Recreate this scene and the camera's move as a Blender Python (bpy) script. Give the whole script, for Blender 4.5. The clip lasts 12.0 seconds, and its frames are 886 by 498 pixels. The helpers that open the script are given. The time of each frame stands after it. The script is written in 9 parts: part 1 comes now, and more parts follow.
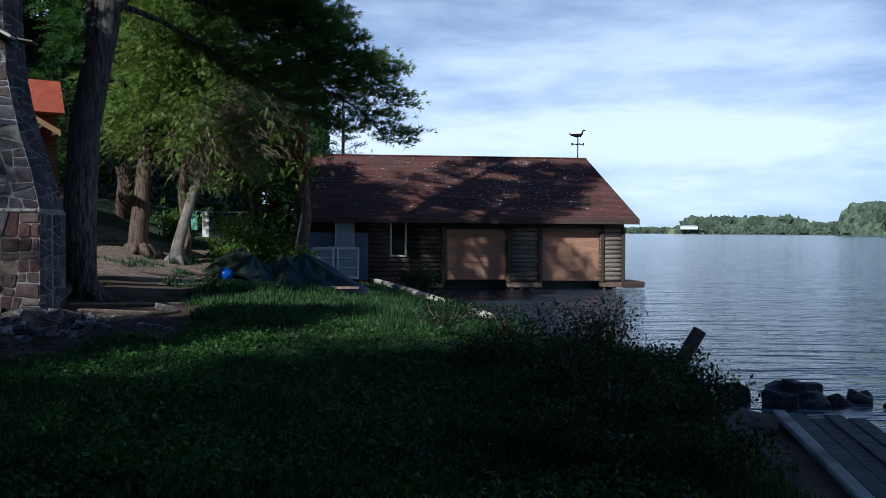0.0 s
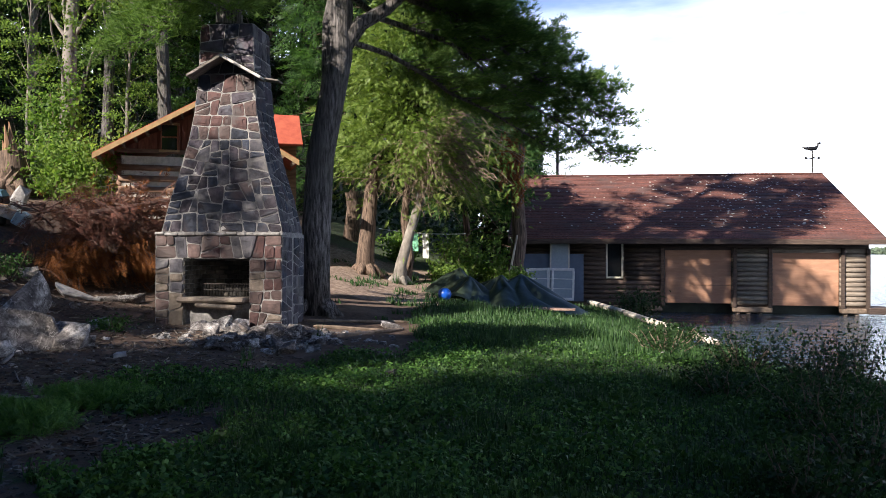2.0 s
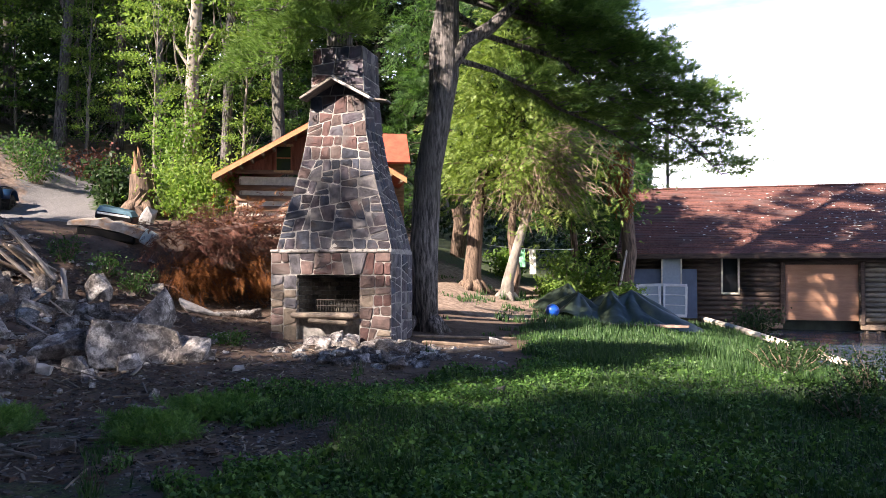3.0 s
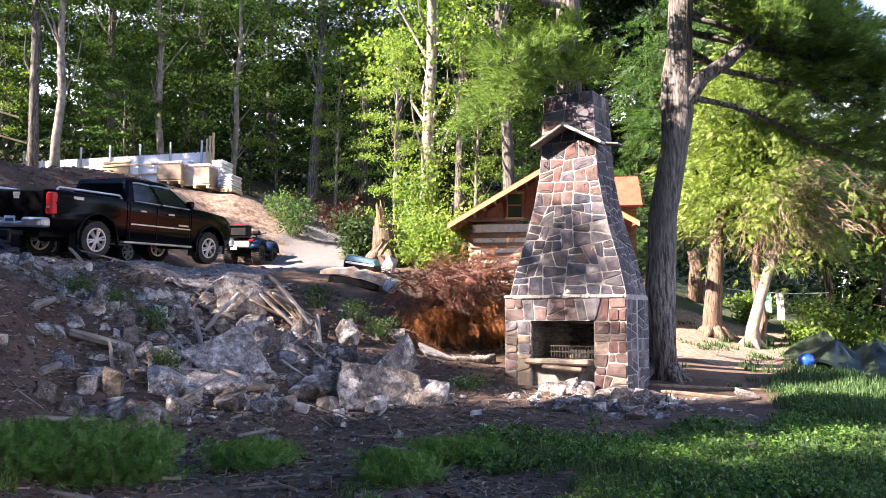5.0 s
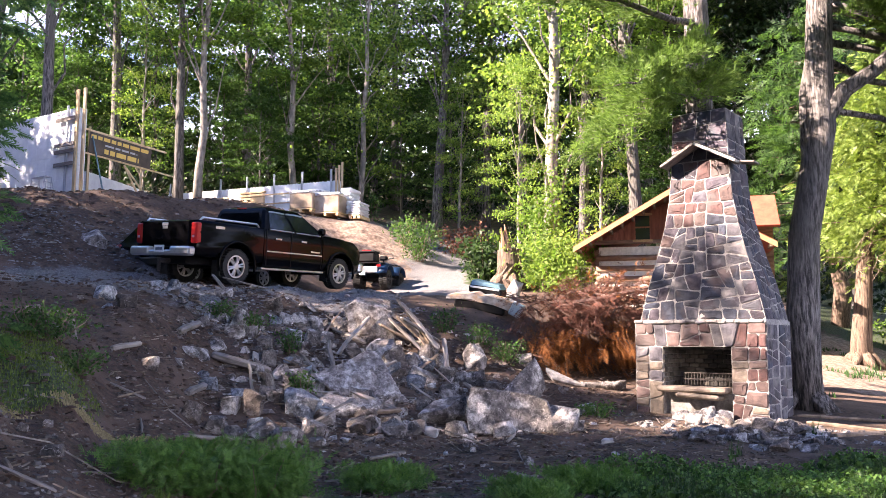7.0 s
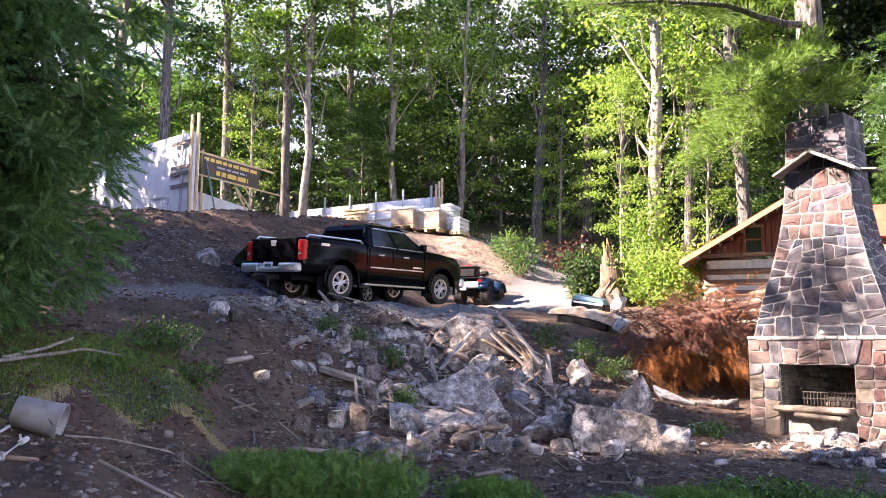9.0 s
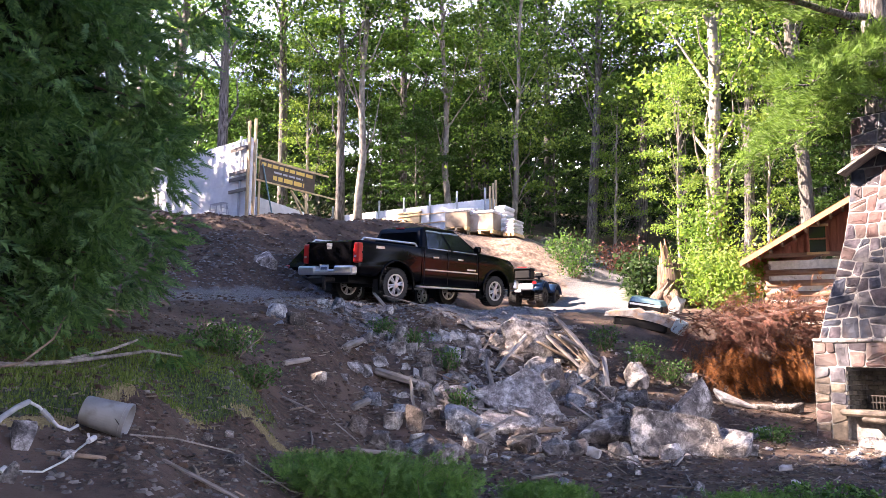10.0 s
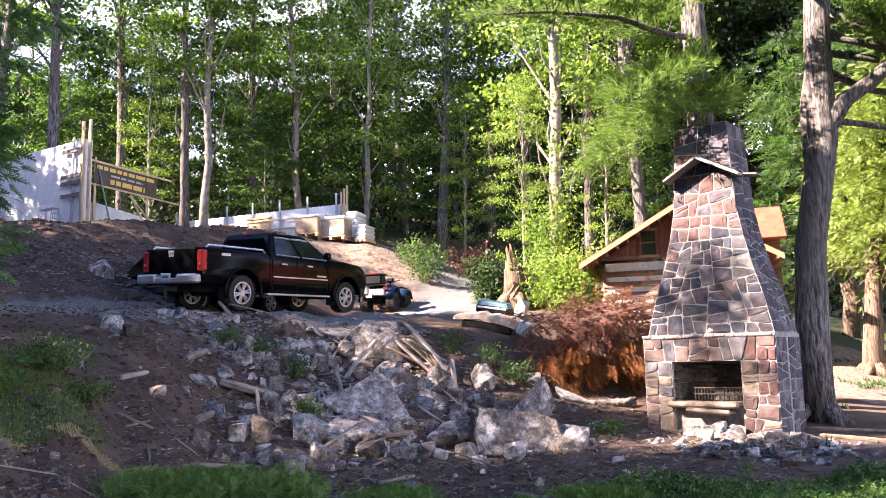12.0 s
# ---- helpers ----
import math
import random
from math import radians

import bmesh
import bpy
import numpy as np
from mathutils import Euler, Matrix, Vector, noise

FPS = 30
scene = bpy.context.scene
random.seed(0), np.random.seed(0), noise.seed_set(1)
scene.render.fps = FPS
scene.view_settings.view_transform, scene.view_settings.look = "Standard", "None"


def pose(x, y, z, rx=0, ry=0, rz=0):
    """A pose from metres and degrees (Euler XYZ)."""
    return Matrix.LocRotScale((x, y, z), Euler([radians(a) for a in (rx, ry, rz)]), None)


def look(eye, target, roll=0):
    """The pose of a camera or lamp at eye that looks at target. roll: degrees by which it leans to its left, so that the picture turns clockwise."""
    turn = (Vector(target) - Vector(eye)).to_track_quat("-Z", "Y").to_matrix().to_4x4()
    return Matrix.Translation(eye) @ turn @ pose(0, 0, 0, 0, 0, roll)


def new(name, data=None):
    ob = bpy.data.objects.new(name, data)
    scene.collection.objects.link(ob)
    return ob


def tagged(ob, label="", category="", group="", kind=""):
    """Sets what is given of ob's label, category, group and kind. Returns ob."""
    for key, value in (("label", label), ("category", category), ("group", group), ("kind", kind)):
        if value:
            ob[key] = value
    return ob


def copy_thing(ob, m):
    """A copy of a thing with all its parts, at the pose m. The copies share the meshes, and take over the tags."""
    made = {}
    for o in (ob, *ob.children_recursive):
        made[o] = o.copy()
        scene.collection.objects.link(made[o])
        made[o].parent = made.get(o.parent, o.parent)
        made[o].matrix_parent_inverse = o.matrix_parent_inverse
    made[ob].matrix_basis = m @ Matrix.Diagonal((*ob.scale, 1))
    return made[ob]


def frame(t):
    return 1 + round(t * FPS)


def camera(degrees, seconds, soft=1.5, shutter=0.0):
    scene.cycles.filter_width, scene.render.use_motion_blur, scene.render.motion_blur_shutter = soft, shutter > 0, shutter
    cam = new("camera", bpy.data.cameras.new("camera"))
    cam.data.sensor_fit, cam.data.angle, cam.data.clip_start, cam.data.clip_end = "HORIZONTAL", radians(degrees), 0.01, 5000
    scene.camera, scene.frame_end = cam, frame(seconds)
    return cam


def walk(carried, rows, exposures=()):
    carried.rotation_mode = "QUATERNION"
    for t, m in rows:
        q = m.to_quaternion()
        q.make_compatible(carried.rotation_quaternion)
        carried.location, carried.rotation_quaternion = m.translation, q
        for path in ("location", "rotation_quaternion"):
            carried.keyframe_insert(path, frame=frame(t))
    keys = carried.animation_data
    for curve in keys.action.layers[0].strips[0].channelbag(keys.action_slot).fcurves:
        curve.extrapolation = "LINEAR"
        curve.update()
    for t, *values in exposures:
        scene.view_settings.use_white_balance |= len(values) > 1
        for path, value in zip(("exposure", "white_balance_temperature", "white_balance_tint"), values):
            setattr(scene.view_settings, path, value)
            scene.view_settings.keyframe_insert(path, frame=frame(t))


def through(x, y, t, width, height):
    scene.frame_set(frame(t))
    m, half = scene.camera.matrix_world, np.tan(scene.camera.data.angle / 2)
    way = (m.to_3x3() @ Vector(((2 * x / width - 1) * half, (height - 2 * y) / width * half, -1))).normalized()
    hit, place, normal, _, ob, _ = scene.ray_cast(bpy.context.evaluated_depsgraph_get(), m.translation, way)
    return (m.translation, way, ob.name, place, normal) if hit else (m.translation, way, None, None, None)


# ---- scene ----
cam = camera(57.67, 12.0, soft=0.35)
# seconds, place in metres, heading, pitch and lean in degrees
PATH = [
    (0.0, 0.180, 0.006, 1.574, 0.00, -1.25, 0.30),
    (0.5, 0.162, 0.003, 1.581, 3.52, -0.92, 0.40),
    (1.0, 0.137, 0.017, 1.577, 8.61, -0.41, 0.31),
    (1.5, 0.117, 0.024, 1.578, 12.15, -0.28, 0.27),
    (2.0, 0.096, 0.030, 1.581, 15.05, 0.17, 0.25),
    (2.5, 0.082, 0.036, 1.584, 18.33, 0.56, 0.11),
    (3.0, 0.063, 0.048, 1.584, 22.58, 1.28, 0.00),
    (5.0, -0.010, 0.030, 1.598, 38.75, 4.48, -0.03),
    (5.5, -0.020, 0.010, 1.605, 41.18, 5.25, 0.12),
    (6.0, -0.038, 0.004, 1.611, 43.75, 5.64, 0.18),
    (6.5, -0.050, -0.009, 1.613, 45.68, 5.91, 0.26),
    (7.0, -0.059, -0.016, 1.613, 47.48, 6.15, 0.19),
    (9.0, -0.111, -0.037, 1.616, 54.57, 7.18, 0.50),
    (9.5, -0.120, -0.038, 1.615, 56.44, 7.24, 0.56),
    (10.0, -0.123, -0.039, 1.612, 58.44, 7.31, 0.57),
    (10.5, -0.117, -0.037, 1.611, 59.43, 7.33, 0.39),
    (11.0, -0.105, -0.036, 1.611, 59.62, 7.46, 0.37),
    (11.5, -0.066, -0.022, 1.616, 58.12, 7.67, 0.12),
    (12.0, -0.032, 0.022, 1.617, 48.00, 7.62, -1.31),
]
EXPOSURES = [(0.0, -0.15, 5300, 6), (0.9, -0.05, 5550, 7), (1.5, 0.7, 6050, 10), (2.5, 1.68, 6600, 16), (3.0, 2.1, 6800, 19), (5.0, 2.9, 7000, 24), (7.0, 3.0, 7100, 27), (9.0, 3.2, 7200, 29), (10.5, 3.25, 7200, 29), (12.0, 3.08, 7200, 29)]
walk(cam, [(t, pose(x, y, z, 90 + pitch, 0, yaw) @ pose(0, 0, 0, 0, 0, lean)) for t, x, y, z, yaw, pitch, lean in PATH], EXPOSURES)

# ---- sky and sun ----
SUN_AZ, SUN_EL = 150.0, 33.0          # degrees left of the lake view, degrees up
TO_SUN = Vector((-math.sin(radians(SUN_AZ)) * math.cos(radians(SUN_EL)), math.cos(radians(SUN_AZ)) * math.cos(radians(SUN_EL)), math.sin(radians(SUN_EL))))
world = bpy.data.worlds.new("sky_world")
scene.world = world
world.use_nodes = True
wn, wl = world.node_tree.nodes, world.node_tree.links
sky = wn.new("ShaderNodeTexSky")
sky.sky_type, sky.sun_disc = "NISHITA", False
sky.sun_elevation, sky.sun_rotation = radians(SUN_EL), math.atan2(TO_SUN.x, TO_SUN.y)
sky.air_density, sky.dust_density, sky.ozone_density = 1.0, 0.1, 4.0
# thin white cloud over the blue
tc, mp, nz, rp, mx = (wn.new(k) for k in ("ShaderNodeTexCoord", "ShaderNodeMapping", "ShaderNodeTexNoise", "ShaderNodeValToRGB", "ShaderNodeMix"))
mp.inputs["Scale"].default_value = (1.0, 1.0, 4.5)
mp.inputs["Rotation"].default_value = (0.12, 0.25, 0.0)
nz.inputs["Scale"].default_value, nz.inputs["Detail"].default_value, nz.inputs["Roughness"].default_value = 1.7, 7.0, 0.55
rp.color_ramp.elements[0].position, rp.color_ramp.elements[1].position = 0.4, 0.6
rp.color_ramp.elements[0].color = (0.2, 0.2, 0.2, 1)
mx.data_type = "RGBA"
mx.inputs["B"].default_value = (24.5, 26.0, 28.5, 1)
bgn = wn["Background"]
bgn.inputs["Strength"].default_value = 0.041
wl.new(tc.outputs["Generated"], mp.inputs["Vector"])
wl.new(mp.outputs["Vector"], nz.inputs["Vector"])
wl.new(nz.outputs["Fac"], rp.inputs["Fac"])
# cloud is kept low and fades out overhead, to cut fill light
sep, low, mul = wn.new("ShaderNodeSeparateXYZ"), wn.new("ShaderNodeMapRange"), wn.new("ShaderNodeMath")
low.inputs["From Min"].default_value, low.inputs["From Max"].default_value = 0.55, 0.12
mul.operation = "MULTIPLY"
wl.new(tc.outputs["Generated"], sep.inputs["Vector"])
wl.new(sep.outputs["Z"], low.inputs["Value"])
wl.new(rp.outputs["Color"], mul.inputs[0])
wl.new(low.outputs["Result"], mul.inputs[1])
wl.new(mul.outputs["Value"], mx.inputs["Factor"])
blue = wn.new("ShaderNodeMix")          # the deep blue of a clear autumn morning
blue.data_type, blue.blend_type = "RGBA", "MULTIPLY"
blue.inputs["Factor"].default_value, blue.inputs["B"].default_value = 1.0, (0.8, 1.15, 1.6, 1)
wl.new(sky.outputs["Color"], blue.inputs["A"])
wl.new(blue.outputs["Result"], mx.inputs["A"])
wl.new(mx.outputs["Result"], bgn.inputs["Color"])
sun = new("sun", bpy.data.lights.new("sun", "SUN"))
sun.data.energy, sun.data.angle, sun.data.color = 5.0, radians(0.55), (1.0, 0.91, 0.77)
sun.matrix_world = look((0, 0, 60), Vector((0, 0, 60)) - TO_SUN)


# ---- materials ----
def mat(name, dark, light, scale=8.0, rough=0.8, bump=0.0, metal=0.0, stain=None, stain_scale=0.7, stretch=(1, 1, 1), piece=0.0, island=0.0,
        detail=6.0, spread=(0.35, 0.65), stain_range=(0.5, 0.65), local=False, relief=0.02):
    """Two tones of grain, wider stains, relief, and a shade of its own for each piece."""
    m = bpy.data.materials.new(name)
    m.use_nodes = True
    n, l = m.node_tree.nodes, m.node_tree.links
    p = n["Principled BSDF"]
    where = n.new("ShaderNodeTexCoord") if local else n.new("ShaderNodeNewGeometry")
    place = where.outputs["Object"] if local else where.outputs["Position"]
    mp = n.new("ShaderNodeMapping")
    mp.inputs["Scale"].default_value = stretch
    l.new(place, mp.inputs["Vector"])
    tex = n.new("ShaderNodeTexNoise")
    tex.inputs["Scale"].default_value, tex.inputs["Detail"].default_value, tex.inputs["Roughness"].default_value = scale, detail, 0.64
    l.new(mp.outputs["Vector"], tex.inputs["Vector"])
    ramp = n.new("ShaderNodeValToRGB")
    e = ramp.color_ramp.elements
    e[0].position, e[1].position = spread
    e[0].color, e[1].color = (*dark, 1), (*light, 1)
    l.new(tex.outputs["Fac"], ramp.inputs["Fac"])
    colour = ramp.outputs["Color"]
    if stain:
        t2, r2, mix = n.new("ShaderNodeTexNoise"), n.new("ShaderNodeValToRGB"), n.new("ShaderNodeMix")
        t2.inputs["Scale"].default_value, t2.inputs["Detail"].default_value = stain_scale, 5.0
        l.new(mp.outputs["Vector"], t2.inputs["Vector"])
        r2.color_ramp.elements[0].position, r2.color_ramp.elements[1].position = stain_range
        l.new(t2.outputs["Fac"], r2.inputs["Fac"])
        mix.data_type = "RGBA"
        mix.inputs["B"].default_value = (*stain, 1)
        l.new(r2.outputs["Color"], mix.inputs["Factor"])
        l.new(colour, mix.inputs["A"])
        colour = mix.outputs["Result"]
    for amount, kind in ((piece, "ShaderNodeObjectInfo"), (island, "ShaderNodeNewGeometry")):
        if amount:
            info, rng, hsv = n.new(kind), n.new("ShaderNodeMapRange"), n.new("ShaderNodeHueSaturation")
            rng.inputs["To Min"].default_value, rng.inputs["To Max"].default_value = 1 - amount, 1 + amount
            l.new(info.outputs["Random" if kind.endswith("Info") else "Random Per Island"], rng.inputs["Value"])
            l.new(rng.outputs["Result"], hsv.inputs["Value"])
            l.new(colour, hsv.inputs["Color"])
            colour = hsv.outputs["Color"]
    l.new(colour, p.inputs["Base Color"])
    p.inputs["Roughness"].default_value, p.inputs["Metallic"].default_value = rough, metal
    if bump:
        b = n.new("ShaderNodeBump")
        b.inputs["Strength"].default_value, b.inputs["Distance"].default_value = min(1.0, bump), relief
        l.new(tex.outputs["Fac"], b.inputs["Height"])
        l.new(b.outputs["Normal"], p.inputs["Normal"])
    return m


def leaf_mat(name, dark, light, through=0.45, rough=0.5):
    """Leaves: each one its own tint, light shining through."""
    m = bpy.data.materials.new(name)
    m.use_nodes = True
    n, l = m.node_tree.nodes, m.node_tree.links
    geo, ramp = n.new("ShaderNodeNewGeometry"), n.new("ShaderNodeValToRGB")
    ramp.color_ramp.elements[0].color, ramp.color_ramp.elements[1].color = (*dark, 1), (*light, 1)
    l.new(geo.outputs["Random Per Island"], ramp.inputs["Fac"])
    p, tr, mix = n["Principled BSDF"], n.new("ShaderNodeBsdfTranslucent"), n.new("ShaderNodeMixShader")
    p.inputs["Roughness"].default_value = rough
    p.inputs["Specular IOR Level"].default_value = 0.25
    warm = n.new("ShaderNodeMix")
    warm.data_type, warm.blend_type = "RGBA", "MULTIPLY"
    warm.inputs["Factor"].default_value = 1.0
    warm.inputs["B"].default_value = (1.2, 1.3, 0.7, 1)
    l.new(ramp.outputs["Color"], p.inputs["Base Color"])
    l.new(ramp.outputs["Color"], warm.inputs["A"])
    l.new(warm.outputs["Result"], tr.inputs["Color"])
    mix.inputs["Fac"].default_value = through
    l.new(p.outputs["BSDF"], mix.inputs[1])
    l.new(tr.outputs["BSDF"], mix.inputs[2])
    l.new(mix.outputs["Shader"], n["Material Output"].inputs["Surface"])
    return m


def plain(name, colour, rough=0.5, metal=0.0, coat=0.0):
    m = mat(name, tuple(c * 0.88 for c in colour), colour, 14.0, rough, 0.0, metal)
    m.node_tree.nodes["Principled BSDF"].inputs["Coat Weight"].default_value = coat
    return m


def glass_mat(name, tint=(0.02, 0.025, 0.03)):
    """Window glass before a dark inside: a dark, glossy sheet."""
    m = plain(name, tint, 0.06)
    m.node_tree.nodes["Principled BSDF"].inputs["IOR"].default_value = 1.5
    return m


def rock_mat(name, dark, light, pale, piece=0.3, vein=0.012, scale=5.0):
    """Broken stone: two tones, fine speckle, pale lime crusts and thin cracks, with relief at three scales."""
    m = mat(name, dark, light, scale, 0.92, 0.0, piece=piece, stain=pale, stain_scale=scale * 0.55, stain_range=(0.5, 0.62), detail=9.0)
    n, l = m.node_tree.nodes, m.node_tree.links
    p = n["Principled BSDF"]
    colour = p.inputs["Base Color"].links[0].from_socket
    geo, warp, cell, edge = n.new("ShaderNodeNewGeometry"), n.new("ShaderNodeTexNoise"), n.new("ShaderNodeTexVoronoi"), n.new("ShaderNodeMapRange")
    warp.inputs["Scale"].default_value, warp.inputs["Detail"].default_value = 4.0, 6.0
    bend, shift = n.new("ShaderNodeVectorMath"), n.new("ShaderNodeVectorMath")
    bend.operation, shift.operation = "SCALE", "ADD"
    bend.inputs["Scale"].default_value = 1.1
    l.new(geo.outputs["Position"], warp.inputs["Vector"])
    l.new(warp.outputs["Color"], bend.inputs[0])
    l.new(bend.outputs[0], shift.inputs[0])
    l.new(geo.outputs["Position"], shift.inputs[1])
    cell.feature = "DISTANCE_TO_EDGE"
    cell.inputs["Scale"].default_value = 2.3
    l.new(shift.outputs[0], cell.inputs["Vector"])
    edge.inputs["From Min"].default_value, edge.inputs["From Max"].default_value = vein, 0.0
    edge.inputs["To Max"].default_value = 0.75
    l.new(cell.outputs["Distance"], edge.inputs["Value"])
    speck, sramp, smix, vmix = n.new("ShaderNodeTexNoise"), n.new("ShaderNodeMapRange"), n.new("ShaderNodeMix"), n.new("ShaderNodeMix")
    speck.inputs["Scale"].default_value, speck.inputs["Detail"].default_value, speck.inputs["Roughness"].default_value = 42.0, 6.0, 0.7
    l.new(geo.outputs["Position"], speck.inputs["Vector"])
    sramp.inputs["From Min"].default_value, sramp.inputs["From Max"].default_value = 0.32, 0.68
    sramp.inputs["To Min"].default_value, sramp.inputs["To Max"].default_value = 0.58, 1.38
    l.new(speck.outputs["Fac"], sramp.inputs["Value"])
    # weathered blotches and dark cracks, a hand's width and a finger's width
    blot, bramp, crack, cramp, both, grain = (n.new("ShaderNode" + kind) for kind in ("TexNoise", "MapRange", "TexVoronoi", "MapRange", "Math", "Math"))
    blot.inputs["Scale"].default_value, blot.inputs["Detail"].default_value, blot.inputs["Roughness"].default_value = 11.0, 8.0, 0.72
    bramp.inputs["From Min"].default_value, bramp.inputs["From Max"].default_value = 0.38, 0.6
    bramp.inputs["To Min"].default_value, bramp.inputs["To Max"].default_value = 0.5, 1.3
    crack.feature = "DISTANCE_TO_EDGE"
    crack.inputs["Scale"].default_value = 4.2
    cramp.inputs["From Min"].default_value, cramp.inputs["From Max"].default_value = 0.0, 0.03
    cramp.inputs["To Min"].default_value = 0.45
    both.operation = grain.operation = "MULTIPLY"
    l.new(geo.outputs["Position"], blot.inputs["Vector"])
    l.new(shift.outputs[0], crack.inputs["Vector"])
    l.new(blot.outputs["Fac"], bramp.inputs["Value"])
    l.new(crack.outputs["Distance"], cramp.inputs["Value"])
    l.new(bramp.outputs["Result"], both.inputs[0])
    l.new(cramp.outputs["Result"], both.inputs[1])
    l.new(both.outputs[0], grain.inputs[0])
    l.new(sramp.outputs["Result"], grain.inputs[1])
    smix.data_type, smix.blend_type = "RGBA", "MULTIPLY"
    smix.inputs["Factor"].default_value = 1.0
    l.new(colour, smix.inputs["A"])
    l.new(grain.outputs[0], smix.inputs["B"])
    vmix.data_type = "RGBA"
    vmix.inputs["B"].default_value = (*(c * 1.15 for c in pale), 1)
    l.new(edge.outputs["Result"], vmix.inputs["Factor"])
    l.new(smix.outputs["Result"], vmix.inputs["A"])
    l.new(vmix.outputs["Result"], p.inputs["Base Color"])
    normal = None
    for tex, strength, dist in ((n["Noise Texture"], 1.0, 0.06), (blot, 1.0, 0.03), (speck, 0.8, 0.012)):
        b = n.new("ShaderNodeBump")
        b.inputs["Strength"].default_value, b.inputs["Distance"].default_value = strength, dist
        l.new(tex.outputs["Fac"], b.inputs["Height"])
        if normal:
            l.new(normal, b.inputs["Normal"])
        normal = b.outputs["Normal"]
    l.new(normal, p.inputs["Normal"])
    return m


M = {}
M["stone_dark"] = mat("stone_dark", (0.014, 0.018, 0.029), (0.045, 0.052, 0.076), 7, 0.85, 0.5, piece=0.3, stain=(0.075, 0.055, 0.055), stain_scale=2.5)
M["stone_red"] = mat("stone_red", (0.048, 0.025, 0.025), (0.11, 0.054, 0.05), 7, 0.85, 0.5, piece=0.25, stain=(0.08, 0.065, 0.065), stain_scale=3)
M["stone_pink"] = mat("stone_pink", (0.055, 0.036, 0.035), (0.12, 0.078, 0.072), 8, 0.85, 0.5, piece=0.25, stain=(0.11, 0.085, 0.08), stain_scale=3)
M["stone_tan"] = mat("stone_tan", (0.1, 0.08, 0.065), (0.21, 0.17, 0.135), 10, 0.85, 0.6, piece=0.22, stain=(0.12, 0.095, 0.08), stain_scale=4)
M["stone_grey"] = mat("stone_grey", (0.036, 0.035, 0.043), (0.09, 0.085, 0.1), 9, 0.85, 0.5, piece=0.3, stain=(0.16, 0.15, 0.15), stain_scale=3)
M["stone_plum"] = mat("stone_plum", (0.027, 0.023, 0.032), (0.072, 0.058, 0.073), 8, 0.85, 0.6, piece=0.3, stain=(0.06, 0.062, 0.075), stain_scale=4)
M["mortar"] = mat("mortar", (0.17, 0.163, 0.158), (0.33, 0.316, 0.306), 16, 0.95, 0.8, stain=(0.12, 0.11, 0.107), stain_scale=3.0)
M["firebrick"] = mat("firebrick", (0.05, 0.045, 0.04), (0.16, 0.14, 0.11), 6, 0.9, 0.5, piece=0.3, stain=(0.02, 0.02, 0.02), stain_scale=1.5)
M["soot"] = mat("soot", (0.01, 0.01, 0.01), (0.03, 0.028, 0.026), 6, 0.95, 0.3)
M["iron"] = mat("iron", (0.015, 0.015, 0.016), (0.05, 0.04, 0.035), 20, 0.7, 0.3, 0.4)
M["rock"] = rock_mat("rock", (0.07, 0.062, 0.06), (0.2, 0.175, 0.165), (0.4, 0.38, 0.37))
M["rock_blue"] = rock_mat("rock_blue", (0.075, 0.085, 0.105), (0.2, 0.215, 0.245), (0.4, 0.41, 0.42))
M["rock_brown"] = rock_mat("rock_brown", (0.06, 0.048, 0.043), (0.18, 0.145, 0.128), (0.33, 0.3, 0.28))
M["slab"] = rock_mat("slab", (0.16, 0.135, 0.125), (0.34, 0.3, 0.285), (0.5, 0.47, 0.45), vein=0.022)
M["rock_vein"] = rock_mat("rock_vein", (0.075, 0.068, 0.068), (0.2, 0.18, 0.175), (0.42, 0.4, 0.39), vein=0.022)
M["white_rock"] = mat("white_rock", (0.19, 0.18, 0.175), (0.42, 0.4, 0.385), 8, 0.85, 0.6)
M["gravel"] = mat("gravel", (0.07, 0.068, 0.071), (0.22, 0.214, 0.22), 30, 0.9, 0.7, island=0.35)
M["pebble"] = mat("pebble", (0.035, 0.029, 0.026), (0.17, 0.153, 0.142), 3, 0.9, 0.4, island=0.6)
M["bark"] = mat("bark", (0.032, 0.029, 0.029), (0.235, 0.213, 0.207), 15, 0.95, 1.0, stretch=(1.5, 1.5, 0.22), stain=(0.1, 0.095, 0.085), stain_scale=0.8, spread=(0.4, 0.62), relief=0.09)
M["bark_red"] = mat("bark_red", (0.03, 0.02, 0.015), (0.2, 0.137, 0.1), 16, 0.95, 1.0, stretch=(1.6, 1.6, 0.14))
M["bark_pale"] = mat("bark_pale", (0.1, 0.088, 0.077), (0.26, 0.235, 0.205), 6, 0.9, 0.6, stretch=(1, 1, 0.5), stain=(0.13, 0.12, 0.11), stain_scale=1.2, stain_range=(0.55, 0.62))
M["twig"] = mat("twig", (0.12, 0.085, 0.06), (0.31, 0.235, 0.175), 8, 0.9, 0.4, island=0.3)
M["wood_grey"] = mat("wood_grey", (0.1, 0.086, 0.076), (0.3, 0.262, 0.235), 5, 0.9, 0.6, stretch=(0.35, 3, 3), piece=0.25, local=True)
M["wood_pale"] = mat("wood_pale", (0.32, 0.3, 0.28), (0.6, 0.58, 0.55), 5, 0.85, 0.4, stretch=(0.4, 3, 3), local=True)
M["wood_new"] = mat("wood_new", (0.42, 0.29, 0.16), (0.62, 0.46, 0.28), 5, 0.75, 0.2, stretch=(3, 3, 0.4), piece=0.15)
